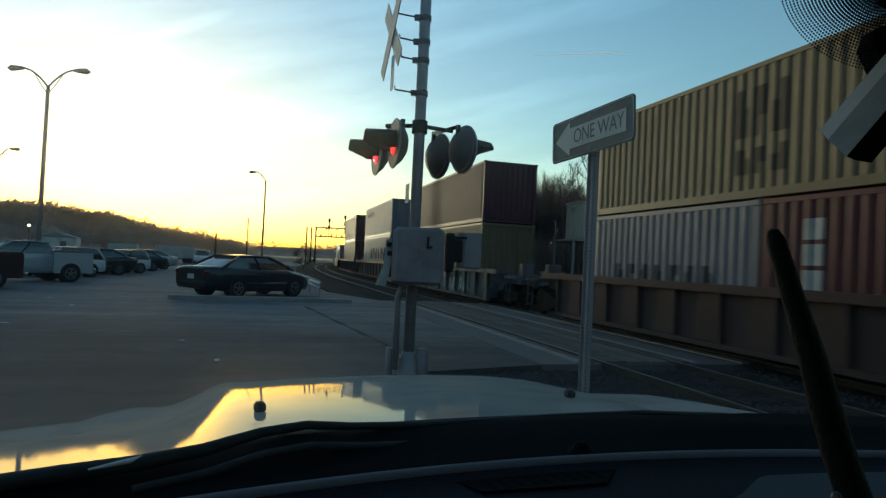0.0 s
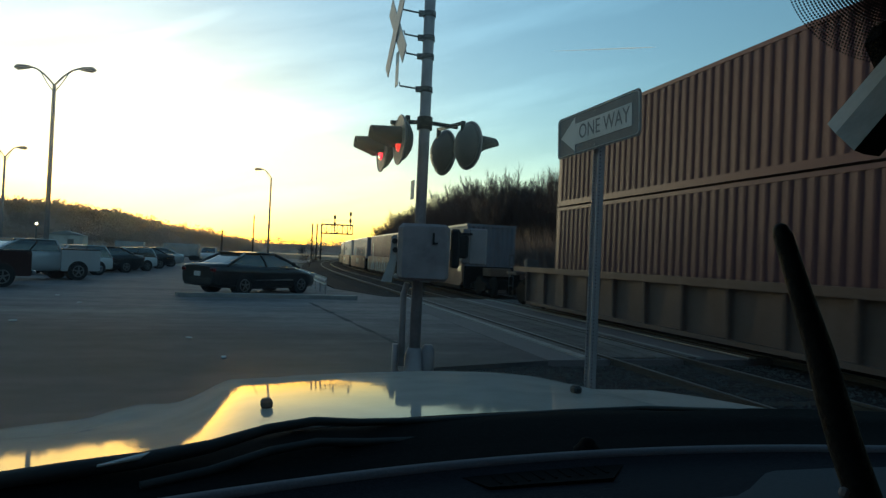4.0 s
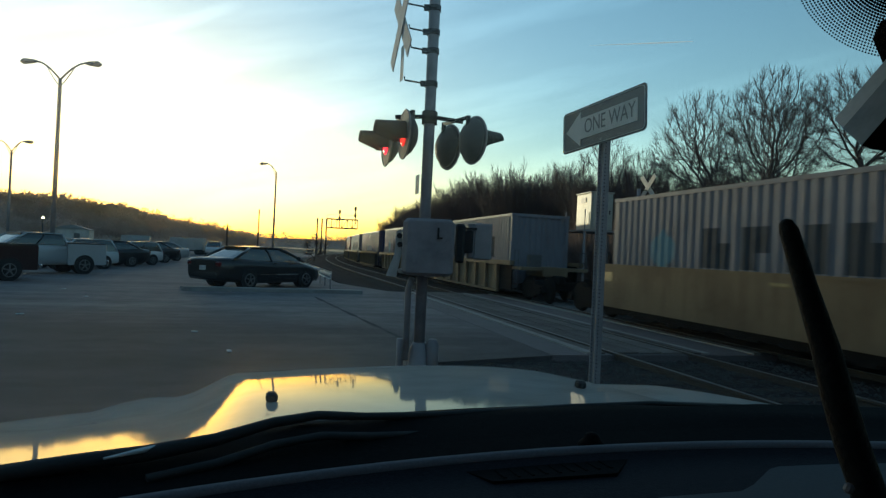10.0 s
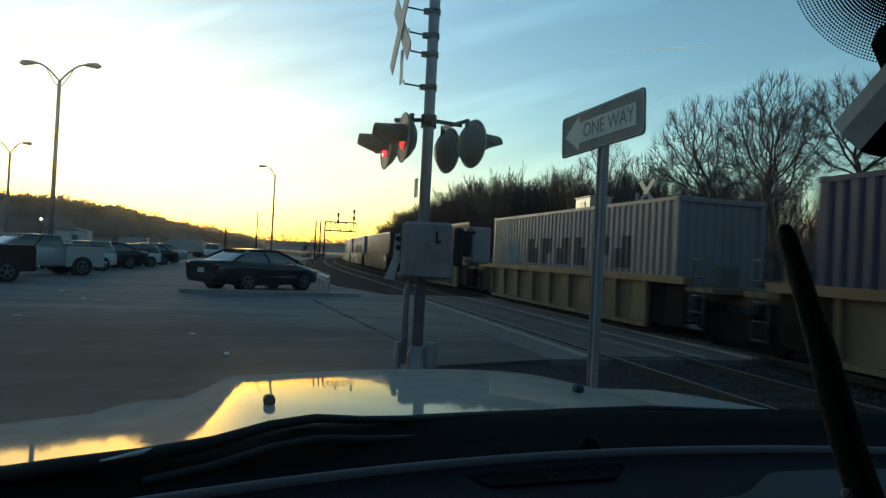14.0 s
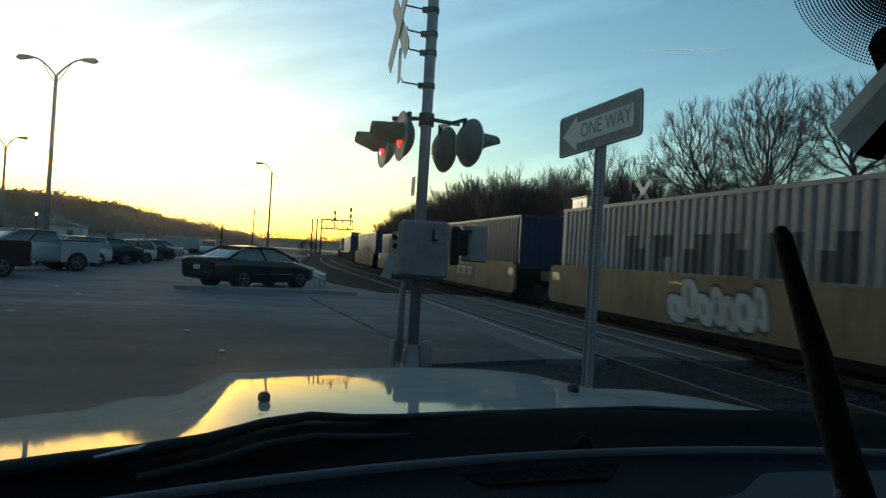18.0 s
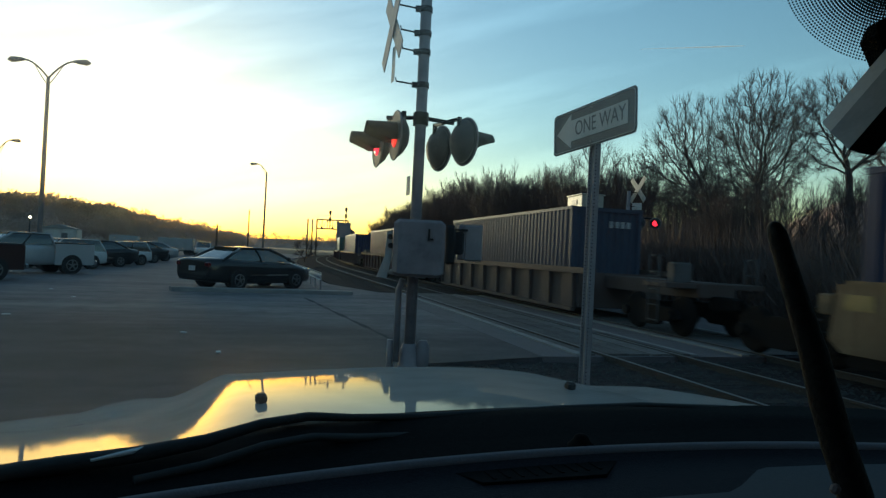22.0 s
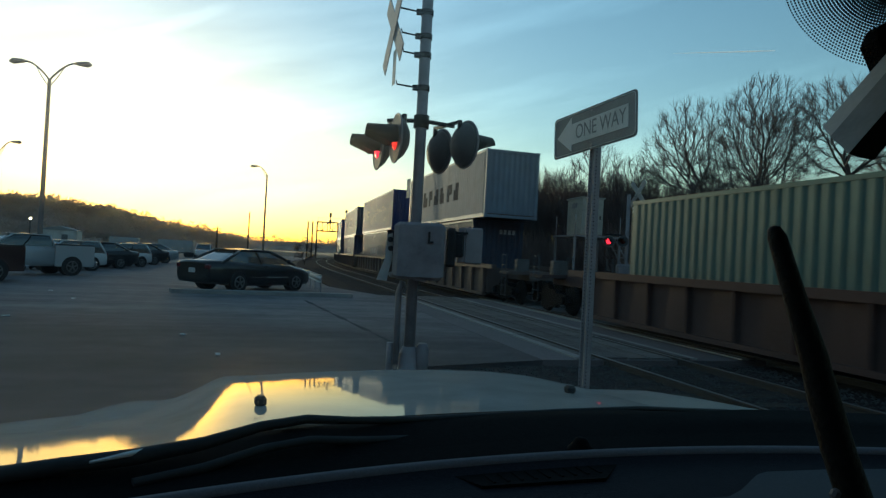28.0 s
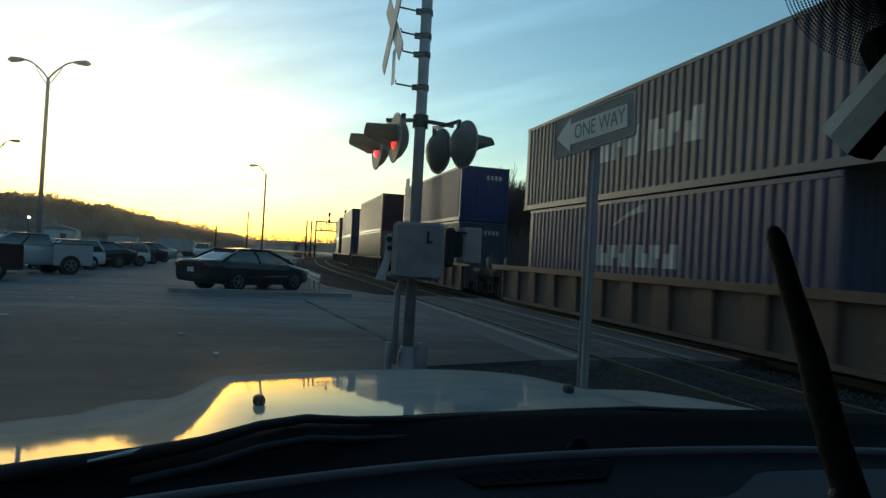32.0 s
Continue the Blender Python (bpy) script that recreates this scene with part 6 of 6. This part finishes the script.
def ridge(name, pts, depth_back, label, seed, clump, count):
    """A wooded ridge: foot and crest along a line of (x, y, height), with clumps of trees over it."""
    rg2 = random.Random(seed)
    rows = []
    fine = []
    for (x0, y0, h0), (x1, y1, h1) in zip(pts, pts[1:]):
        for i in range(12):
            q = i / 12
            fine.append((x0 + (x1 - x0) * q, y0 + (y1 - y0) * q, h0 + (h1 - h0) * q))
    fine.append(pts[-1])
    for x, y, h in fine:
        d = Vector((x, y, 0)).normalized()
        foot = [(x - d.x * h * 1.6 * (1 - q), y - d.y * h * 1.6 * (1 - q), -0.2 + (h + 0.2) * (q ** 0.85) + (rg2.uniform(-0.035, 0.035) * h if 0 < q < 1 else 0)) for q in [k / 9 for k in range(10)]]
        rows.append(foot + [(x + d.x * depth_back, y + d.y * depth_back, h * 0.9), (x + d.x * depth_back * 3, y + d.y * depth_back * 3, -0.2)])
    solid(name, Shape().sheet(rows), HAZED_HILL, label, "hill", "structure")
    sh = Shape()
    for n_ in range(count):
        x, y, h = rg2.choice(fine)
        q = rg2.uniform(0.1, 1.0) if n_ % 3 else rg2.uniform(0.94, 1.0)
        d = Vector((x, y, 0)).normalized()
        side = Vector((d.y, -d.x, 0))
        p = Vector((x, y, 0)) - d * h * 1.5 * (1 - q) + side * rg2.uniform(-8, 8)
        r = clump * rg2.uniform(0.55, 1.0) * (1.6 if rg2.random() < 0.12 else 1.0)
        swell = max(0.0, math.sin(x * 0.19 + seed) + math.sin(x * 0.53)) * clump * 0.6 if q > 0.9 else 0.0
        foot_ = p + Vector((0, 0, h * (0.04 + 0.9 * q) + swell * rg2.random() * 0.7 - r * 0.62))
        for _k in range(46):
            a_, up_ = rg2.uniform(0, 6.283), rg2.random() ** 0.7
            c_ = foot_ + Vector((math.cos(a_), math.sin(a_), 0)) * r * 0.85 * math.sin(math.pi * min(0.93, up_ * 0.7 + 0.2)) * rg2.random() ** 0.5 + Vector((0, 0, r * 1.45 * up_))
            rise_ = Vector((c_.x - foot_.x, c_.y - foot_.y, r * 0.55)).normalized() * r * rg2.uniform(0.1, 0.22)
            e2 = side * r * rg2.uniform(0.02, 0.06) + d * r * rg2.uniform(-0.04, 0.04)
            sh.add([c_ - e2, c_ + e2, c_ + rise_ + e2 * 0.3, c_ + rise_ - e2 * 0.3], [(0, 1, 2, 3)])
    solid(name + "_trees", sh, HAZED_HILLTREES, "bare trees that cover the " + label, "woods", "stuff")


def crest(right, up, depth):
    """A crest point from its tangents to the right and up as seen from the eye."""
    return (right * depth, depth, EYE[2] + up * depth)


ridge("hill_west", [crest(-1.2, 0.0810, 230), crest(-0.9, 0.0690, 250), crest(-0.72, 0.0580, 270), crest(-0.674, 0.0530, 280), crest(-0.629, 0.0520, 285), crest(-0.583, 0.0430, 295), crest(-0.556, 0.0410, 300), crest(-0.538, 0.0460, 305), crest(-0.511, 0.0380, 320), crest(-0.465, 0.0310, 350), crest(-0.402, 0.0240, 390), crest(-0.356, 0.0130, 430), crest(-0.31, 0.0060, 480)], 90, "wooded hill across the lot", 4, 3.7, 5000)
ridge("hill_far", [crest(-0.42, 0.009, 900), crest(-0.32, 0.011, 900), crest(-0.25, 0.012, 900), crest(-0.18, 0.012, 880), crest(-0.1, 0.018, 860), crest(0.1, 0.02, 800), crest(0.4, 0.03, 700), crest(0.52, 0.065, 560), crest(0.62, 0.115, 460), crest(0.85, 0.135, 380), crest(1.2, 0.135, 340)], 200, "low far hills at the end of the valley", 6, 7.0, 900)


# unseen hill added behind the road; it cuts off low sky light
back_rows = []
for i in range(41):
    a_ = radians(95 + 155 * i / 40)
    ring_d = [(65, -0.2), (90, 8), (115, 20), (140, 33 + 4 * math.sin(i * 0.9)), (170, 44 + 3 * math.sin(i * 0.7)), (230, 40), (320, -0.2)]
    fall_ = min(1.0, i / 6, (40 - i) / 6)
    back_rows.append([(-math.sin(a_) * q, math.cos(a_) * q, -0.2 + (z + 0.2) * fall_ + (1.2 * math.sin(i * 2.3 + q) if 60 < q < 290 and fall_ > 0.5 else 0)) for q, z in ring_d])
solid("hill_south", Shape().sheet(back_rows), HAZED_HILL, "unseen hill added behind the road to block low sky", "hill", "structure")


# ---- the vehicle that carries the camera ----
HOODPAINT = surface("white_hood_paint", (0.315, 0.315, 0.298), 0.5, 0.0, grain=0.04, grain_scale=300, stain=0.3, stain_scale=7, coat=0.56, spec=0.0)
DASH = surface("dark_dash_vinyl", (0.0155, 0.0150, 0.0195), 0.8, spec=0.1, grain=0.25, grain_scale=180, bump=0.25, bump_scale=300)
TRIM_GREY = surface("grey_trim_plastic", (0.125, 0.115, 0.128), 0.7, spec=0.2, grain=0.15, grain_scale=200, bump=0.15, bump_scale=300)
COWL = surface("black_cowl_plastic", (0.003, 0.0032, 0.0038), 0.85, spec=0.06, grain=0.2, grain_scale=120)
CAR_TURN = 22.0                                 # the car points this far to the left of +y
CX = 0.58                                       # its middle, to the right of the camera
CAR = pose(0, 0, 0, 0, 0, CAR_TURN)
CAR_BACK = CAR.inverted()
suv = thing("camera_car", CAR, "white sport utility vehicle with the camera behind its windshield", "car")


def hood_z(x, y):
    """Height of the hood: a broad raised middle that slopes down ahead, shoulders that drop to the fenders."""
    ax = abs(x - CX)
    d = y - 1.15
    level = min(1.0, max(0.0, (x - CX + 0.42) / 0.5))
    q = min(1.0, max(0.0, (ax - (0.455 if x < CX else 0.52)) / 0.22))
    ahead = min(1.0, max(0.0, d / 0.5))
    nose = min(1.0, max(0.0, (y - 1.4) / 0.38))
    low = min(1.0, max(0.0, (CX - x - 0.5) / 0.35))
    middle = 1.339 - 0.0585 * d - 0.03 * d * d + 0.008 * level * level * (3 - 2 * level) * (y - 1.6)
    side = 1.347 - 0.113 * d
    z = middle * (1 - q) + side * q - 0.10 * q * (1 - q) * d - 0.12 * max(0.0, y - 1.85) ** 2
    fall = min(1.0, max(0.0, (x - CX - 0.3) / 0.35))
    z -= (0.030 - 0.012 * ahead) * fall * fall + 0.047 * low * low * nose * nose * (3 - 2 * nose)
    return z - 0.010 * (min(ax, 0.6) / 0.5) ** 2 - 0.033 * q * q * (3 - 2 * q)


hood_rows = []
for i in range(57):
    ux = -1 + 2 * i / 56
    x = CX + 1.03 * ux
    back = 1.172 - 0.10 * (x - CX) ** 2
    lead = 2.42 - 0.52 * abs(ux) ** 2.2
    row = []
    for j in range(26):
        y = back + (lead - back) * j / 25
        row.append((x, y, hood_z(x, y)))
    z = hood_z(x, lead)
    row += [(x, lead + 0.03, z - 0.015), (x, lead + 0.055, z - 0.06), (x, lead + 0.06, z - 0.4)]
    hood_rows.append(row)
part("hood", Shape().sheet(hood_rows), HOODPAINT, suv, "white painted glossy hood")
for x, y in ((0.165, 1.395), (0.955, 1.42)):
    part("washer_nozzle", Shape().box((x, y, hood_z(x, y) + 0.009), (0.024, 0.03, 0.022), bevel=0.006), RUBBER, suv, "small black washer nozzle")
cowl = []
for i in range(41):
    x = CX - 1.02 + 2.04 * i / 40
    c = 0.10 * (x - CX) ** 2
    lift = 0.014 * min(1.0, max(0.0, (x - 0.85) / 0.35))
    cowl.append([(x, 1.19 - c, hood_z(x, 1.19) + 0.001), (x, 1.17 - c, hood_z(x, 1.17) + 0.004), (x, 1.12 - c, 1.335 - 0.2 * c + lift), (x, 1.06 - c, 1.318 - 0.2 * c + lift), (x, 1.0 - c, 1.312 - 0.2 * c), (x, 0.95 - c, 1.30)])
part("cowl", Shape().sheet(cowl), COWL, suv, "black plastic cowl below the windshield")
wiper = [(-0.24, 1.02, 1.333), (-0.145, 1.03, 1.338), (-0.051, 1.04, 1.342), (0.043, 1.067, 1.348), (0.133, 1.095, 1.363), (0.212, 1.11, 1.368), (0.296, 1.124, 1.358), (0.436, 1.145, 1.348), (0.62, 1.165, 1.343), (0.756, 1.17, 1.343), (0.974, 1.166, 1.343), (1.222, 1.15, 1.33)]
wiper = [(x, y, z - 0.011) for x, y, z in wiper]
part("wiper_arm", Shape().tube(wiper, [0.012, 0.013, 0.013, 0.011, 0.009, 0.008, 0.007, 0.007, 0.007, 0.007, 0.006, 0.005], 8), RUBBER, suv, "black wiper arm")
part("wiper_blade", Shape().tube([(x, y - 0.05, z - 0.022) for x, y, z in wiper[2:10]], 0.008, 6), RUBBER, suv, "black wiper blade")
# highlights on the wiper, modelled as thin pale strips
GLINT_PALE = surface("painted_wiper_glint", (0.6, 0.62, 0.63), 0.3, 0.2)
part("cowl_trim", Shape().tube([(-0.108, 1.008, 1.337), (-0.059, 1.03, 1.339), (0.02, 1.078, 1.341)], [0.002, 0.0045, 0.001], 6), GLINT_PALE, suv, "pale strip that stands in for a glint on the wiper")
part("cowl_trim", Shape().tube([(0.117, 1.115, 1.339), (0.184, 1.135, 1.342), (0.275, 1.135, 1.339)], [0.001, 0.0075, 0.001], 6), GLINT_PALE, suv, "pale strip that stands in for a glint on the wiper")
part("cowl_trim", Shape().tube([(1.15, 1.10, 1.325), (1.22, 1.09, 1.327), (1.30, 1.075, 1.325)], [0.001, 0.005, 0.001], 6), GLINT_PALE, suv, "pale strip that stands in for a glint on the wiper")

# dashboard
dash = []
for i in range(61):
    x = CX - 1.0 + 2.0 * i / 60
    c = 0.19 * (x - 0.5) ** 2
    y0 = 0.965 - c
    dash.append([(x, y0 + 0.03, 1.272), (x, y0 + 0.008, 1.306), (x, y0, 1.311), (x, y0 - 0.012, 1.310), (x, y0 - 0.03, 1.300), (x, y0 - 0.1, 1.294), (x, y0 - 0.2, 1.288), (x, y0 - 0.32, 1.279), (x, y0 - 0.36, 1.262), (x, y0 - 0.39, 1.19), (x, y0 - 0.4, 0.75)])
part("dashboard", Shape().sheet(dash), DASH, suv, "dark textured dashboard")
rim = [(CX - 1.0 + 0.05 * i, 0.962 - 0.19 * (CX - 1.0 + 0.05 * i - 0.5) ** 2, 1.309) for i in range(41)]
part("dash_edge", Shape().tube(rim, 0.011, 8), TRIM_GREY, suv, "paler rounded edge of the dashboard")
vent = Shape().prism([(0.415, 0.945), (0.745, 0.94), (0.665, 0.87), (0.445, 0.885)], "z", 1.275, 1.3005)
part("vent", vent, COWL, suv, "black defroster vent")
for k in range(9):
    part("vent_slat", Shape().box((0.47 + 0.025 * k, 0.91, 1.3012), (0.005, 0.036, 0.002)), COWL, suv)
part("sensor", Shape().tube([(0.69, 0.982, 1.290), (0.69, 0.982, 1.314), (0.69, 0.982, 1.323), (0.69, 0.982, 1.331), (0.69, 0.982, 1.335)], [0.026, 0.025, 0.016, 0.012, 0.005], 16), COWL, suv, "small dark dome sensor")
part("trim_panel", Shape().prism([(0.60, 0.70), (0.665, 0.77), (0.815, 0.757), (0.86, 0.775), (0.955, 0.828), (0.985, 0.835), (1.135, 0.815), (1.25, 0.79), (1.06, 0.64)], "z", 1.25, 1.298), surface("dark_trim_plastic", (0.046, 0.049, 0.057), 0.75, spec=0.15, grain=0.15, grain_scale=200), suv, "grey plastic trim")


def here(points):
    """Points given from the camera's place, in the car's own space."""
    return [CAR_BACK @ Vector(p) for p in points]


# rubber rod on the dash
rod = [(0.260, 0.503, 1.689), (0.2608, 0.503, 1.687), (0.264, 0.503, 1.680), (0.281, 0.504, 1.633), (0.297, 0.504, 1.589), (0.308, 0.505, 1.554), (0.321, 0.505, 1.515), (0.337, 0.506, 1.476), (0.35, 0.51, 1.40), (0.36, 0.53, 1.28)]
STALK = surface("matt_black_rubber", (0.0045, 0.0046, 0.0055), 0.7, spec=0.25, grain=0.3, grain_scale=150, bump=0.2, bump_scale=200)
part("stalk", Shape().tube(here(rod), [0.002, 0.005, 0.0072, 0.0085, 0.0105, 0.0118, 0.0125, 0.013, 0.013, 0.013], 16), STALK, suv, "black rubber stalk")
part("clip", Shape().box((0, 0, 0), (0.007, 0.007, 0.008), CAR_BACK @ pose(0.309, 0.487, 1.486, 0, 20, 0), bevel=0.002), TRIM_GREY, suv)
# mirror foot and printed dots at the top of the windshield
# one housing in two greys: lit edge and shaded facet, painted in
HOUSING_LIT = surface("lit_housing_plastic", (0.38, 0.385, 0.38), 0.5, grain=0.1, grain_scale=200)
HOUSING_SHADED = surface("shaded_housing_plastic", (0.19, 0.195, 0.195), 0.5, grain=0.1, grain_scale=200, stain=0.3, stain_scale=30)
def away(x, z, y):
    """The point at depth y behind (x, z) of the plane 0.563 ahead, as seen from the eye."""
    return (x * y / 0.563, y, EYE[2] + (z - EYE[2]) * y / 0.563)


profile = [away(0.331, 1.784, 0.566), away(0.3385, 1.776, 0.545), away(0.3555, 1.7615, 0.51), away(0.364, 1.7585, 0.518), away(0.378, 1.757, 0.53), away(0.385, 1.77, 0.6), away(0.345, 1.79, 0.6)]
slide = Vector((0.12, 0.0, 0.1525))
for name, mat_, i0, i1, label in (("mirror_housing", HOUSING_LIT, 0, 1, "mirror housing edge in the lit grey"), ("mirror_housing", HOUSING_SHADED, 1, 2, "mirror housing facet in the shaded grey"), ("mirror_back", COWL, 2, 7, "black mirror back")):
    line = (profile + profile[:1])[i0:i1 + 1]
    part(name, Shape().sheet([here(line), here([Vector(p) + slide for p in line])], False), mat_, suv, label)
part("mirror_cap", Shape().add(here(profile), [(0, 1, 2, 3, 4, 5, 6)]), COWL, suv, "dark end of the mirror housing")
part("mirror_mount", Shape().box((0, 0, 0), (0.036, 0.05, 0.062), CAR_BACK @ pose(0.424, 0.61, 1.868, 0, -25, 0), bevel=0.012), COWL, suv, "black mirror mount on the glass")
dots = Shape()
for i in range(26):
    k = 1.0 - 0.034 * i
    count = int(86 * k) + 8
    for j in range(count):
        a = math.pi * (0.98 + 0.9 * (j + 0.5 * (i % 2)) / count)
        sz = 0.0010 + 0.00004 * i
        cx, cz = 0.411 + 0.101 * k * math.cos(a), 1.937 + 0.084 * k * math.sin(a)
        dots.add([CAR_BACK @ Vector((cx + sz * math.cos(q), 0.602, cz + sz * math.sin(q))) for q in [n * math.pi / 3 for n in range(6)]], [(0, 1, 2, 3, 4, 5)])
part("windshield_dots", dots, BLACK, suv, "black dotted band printed on the windshield")
# cabin shell round the camera
WINDSHIELD = surface("clear_windshield", (0.5, 0.52, 0.52), 0.02, spec=0.5)
WINDSHIELD.node_tree.nodes["Principled BSDF"].inputs["Alpha"].default_value = 0.015


def dusty(mat, share):
    """A film of dust on the glass that scatters a little of the light passing through."""
    n, l = nodes_of(mat)
    film = n.new("ShaderNodeBsdfRefraction")
    film.inputs["IOR"].default_value, film.inputs["Roughness"].default_value = 1.12, 0.75
    m = n.new("ShaderNodeMixShader")
    m.inputs[0].default_value = share
    l.new(n["Principled BSDF"].outputs[0], m.inputs[1])
    l.new(film.outputs[0], m.inputs[2])
    l.new(m.outputs[0], n["Material Output"].inputs["Surface"])


dusty(WINDSHIELD, 0.06)
pane = []
for i in range(21):
    x = CX - 0.9 + 1.8 * i / 20
    c = 0.16 * (x - CX) ** 2
    pane.append([(x, 1.045 - c, 1.315), (x, 0.845 - c, 1.66), (x, 0.63 - c, 2.03)])
glass_pane = part("windshield", Shape().sheet(pane), WINDSHIELD, suv, "clear curved windshield")
glass_pane.visible_shadow = False
part("roof", Shape().box((CX, -0.66, 2.06), (1.9, 2.48, 0.06), bevel=0.03), DASH, suv, "dark headliner and roof")
for sx in (-1, 1):
    part("door", Shape().box((CX + sx * 0.98, -0.6, 0.85), (0.08, 3.0, 0.9), bevel=0.03), DASH, suv)
    part("roof_pillar", Shape().tube([(CX + sx * 0.98, 0.8, 1.25), (CX + sx * 0.92, 0.3, 2.03)], 0.04, 8), DASH, suv)
    part("rear_pillar", Shape().box((CX + sx * 0.95, -1.3, 1.65), (0.08, 1.2, 0.75), bevel=0.03), DASH, suv)
part("back_wall", Shape().box((CX, -1.98, 1.2), (1.9, 0.08, 1.6), bevel=0.03), DASH, suv)
part("floor", Shape().box((CX, -0.4, 0.42), (1.9, 3.2, 0.1)), DASH, suv)
part("front_body", Shape().box((CX, 1.5, 0.75), (1.6, 1.4, 0.7), bevel=0.1), HOODPAINT, suv)
BODYPAINT = surface("white_body_paint", (0.6, 0.61, 0.6), 0.4, coat=0.8, stain=0.2, stain_scale=2)
for sx in (-1, 1):
    for y0, y1 in ((-0.62, 0.62), (-1.5, -0.66)):
        part("door_skin", Shape().prism([(y0, 0.5), (y1, 0.5), (y1, 1.22), (y0, 1.25)], "x", CX + sx * 1.03 - 0.01, CX + sx * 1.03 + 0.01), BODYPAINT, suv, "white outer door panel")
        part("door_handle", Shape().box((CX + sx * 1.05, y0 + 0.15, 1.08), (0.03, 0.2, 0.035), bevel=0.01), BLACK, suv)
    fender = [(0.66, 0.5), (0.9, 0.5)] + [(1.3 - 0.44 * math.cos(math.pi * k / 10), 0.42 + 0.42 * math.sin(math.pi * k / 10)) for k in range(11)] + [(1.78, 0.5), (1.98, 0.5), (1.98, 1.05), (0.66, 1.2)]
    part("fender", Shape().prism(fender, "x", CX + sx * 0.99 - 0.02, CX + sx * 0.99 + 0.02), BODYPAINT, suv, "white front fender")
    quarter = [(-2.0, 0.5), (-1.74, 0.5)] + [(-1.3 - 0.44 * math.cos(math.pi * k / 10), 0.42 + 0.42 * math.sin(math.pi * k / 10)) for k in range(11)] + [(-0.7, 0.5), (-0.7, 0.52), (-1.5, 1.27), (-2.0, 1.27)]
    part("rear_quarter", Shape().prism(quarter, "x", CX + sx * 1.0 - 0.02, CX + sx * 1.0 + 0.02), BODYPAINT, suv, "white rear quarter panel")
    part("headlight", Shape().box((CX + sx * 0.72, 2.12, 0.86), (0.36, 0.2, 0.16), bevel=0.05), LAMPCLEAR, suv, "clear headlight")
    part("tail_light", Shape().box((CX + sx * 0.9, -2.03, 1.1), (0.16, 0.1, 0.5), bevel=0.03), TAILRED, suv, "red tail light")
part("grille", Shape().box((CX, 2.3, 0.82), (1.0, 0.16, 0.26), bevel=0.04), BLACK, suv, "black front grille")
part("front_bumper", Shape().box((CX, 2.2, 0.52), (1.8, 0.36, 0.3), bevel=0.1), BODYPAINT, suv, "white front bumper")
part("tailgate", Shape().box((CX, -2.05, 0.95), (1.7, 0.06, 0.9), bevel=0.03), BODYPAINT, suv, "white tailgate")
part("rear_bumper", Shape().box((CX, -2.1, 0.55), (1.9, 0.2, 0.25), bevel=0.06), BODYPAINT, suv)
part("roof_skin", Shape().box((CX, -0.7, 2.11), (1.8, 2.4, 0.035), bevel=0.015), BODYPAINT, suv, "white roof")
for sx in (-1, 1):
    wheel(suv, CX + sx * 0.8, 1.3, 0.38, 0.25)
    wheel(suv, CX + sx * 0.8, -1.3, 0.38, 0.25)

# plain unseen wall added behind the camera; closes the place and blocks low sky
BRICKWALL = surface("old_brick", (0.16, 0.09, 0.07), 0.9, grain=0.3, grain_scale=6, stain=0.5, stain_scale=0.6)
solid("wall_back", Shape().box((-30, -20, 3.5), (70, 0.6, 7.2)), BRICKWALL, "plain dark brick wall added unseen behind the car to block low sky", "wall", "structure")

# contrail high over the tracks
# weak emission stands in for sunlight on the trail
TRAIL = surface("contrail_sunlit_glow", (0.9, 0.9, 0.9), 1.0, emit=(1.0, 0.97, 0.9), emit_strength=0.12)
trail = solid("contrail", Shape().tube([(-240, 0, -20), (-60, 0, -6), (120, 0, 9), (240, 0, 19)], [0.4, 2.2, 3.2, 1.2], 6), TRAIL, "thin white contrail of an aeroplane", "contrail")


def motions():
    for ob, place, z in TRAIN:
        walk(ob, train_motion(ob, place, z))
    walk(trail, [(0.0, pose(600, 2980, 1016)), (32.0, pose(1370, 2980, 1043))])


motions()
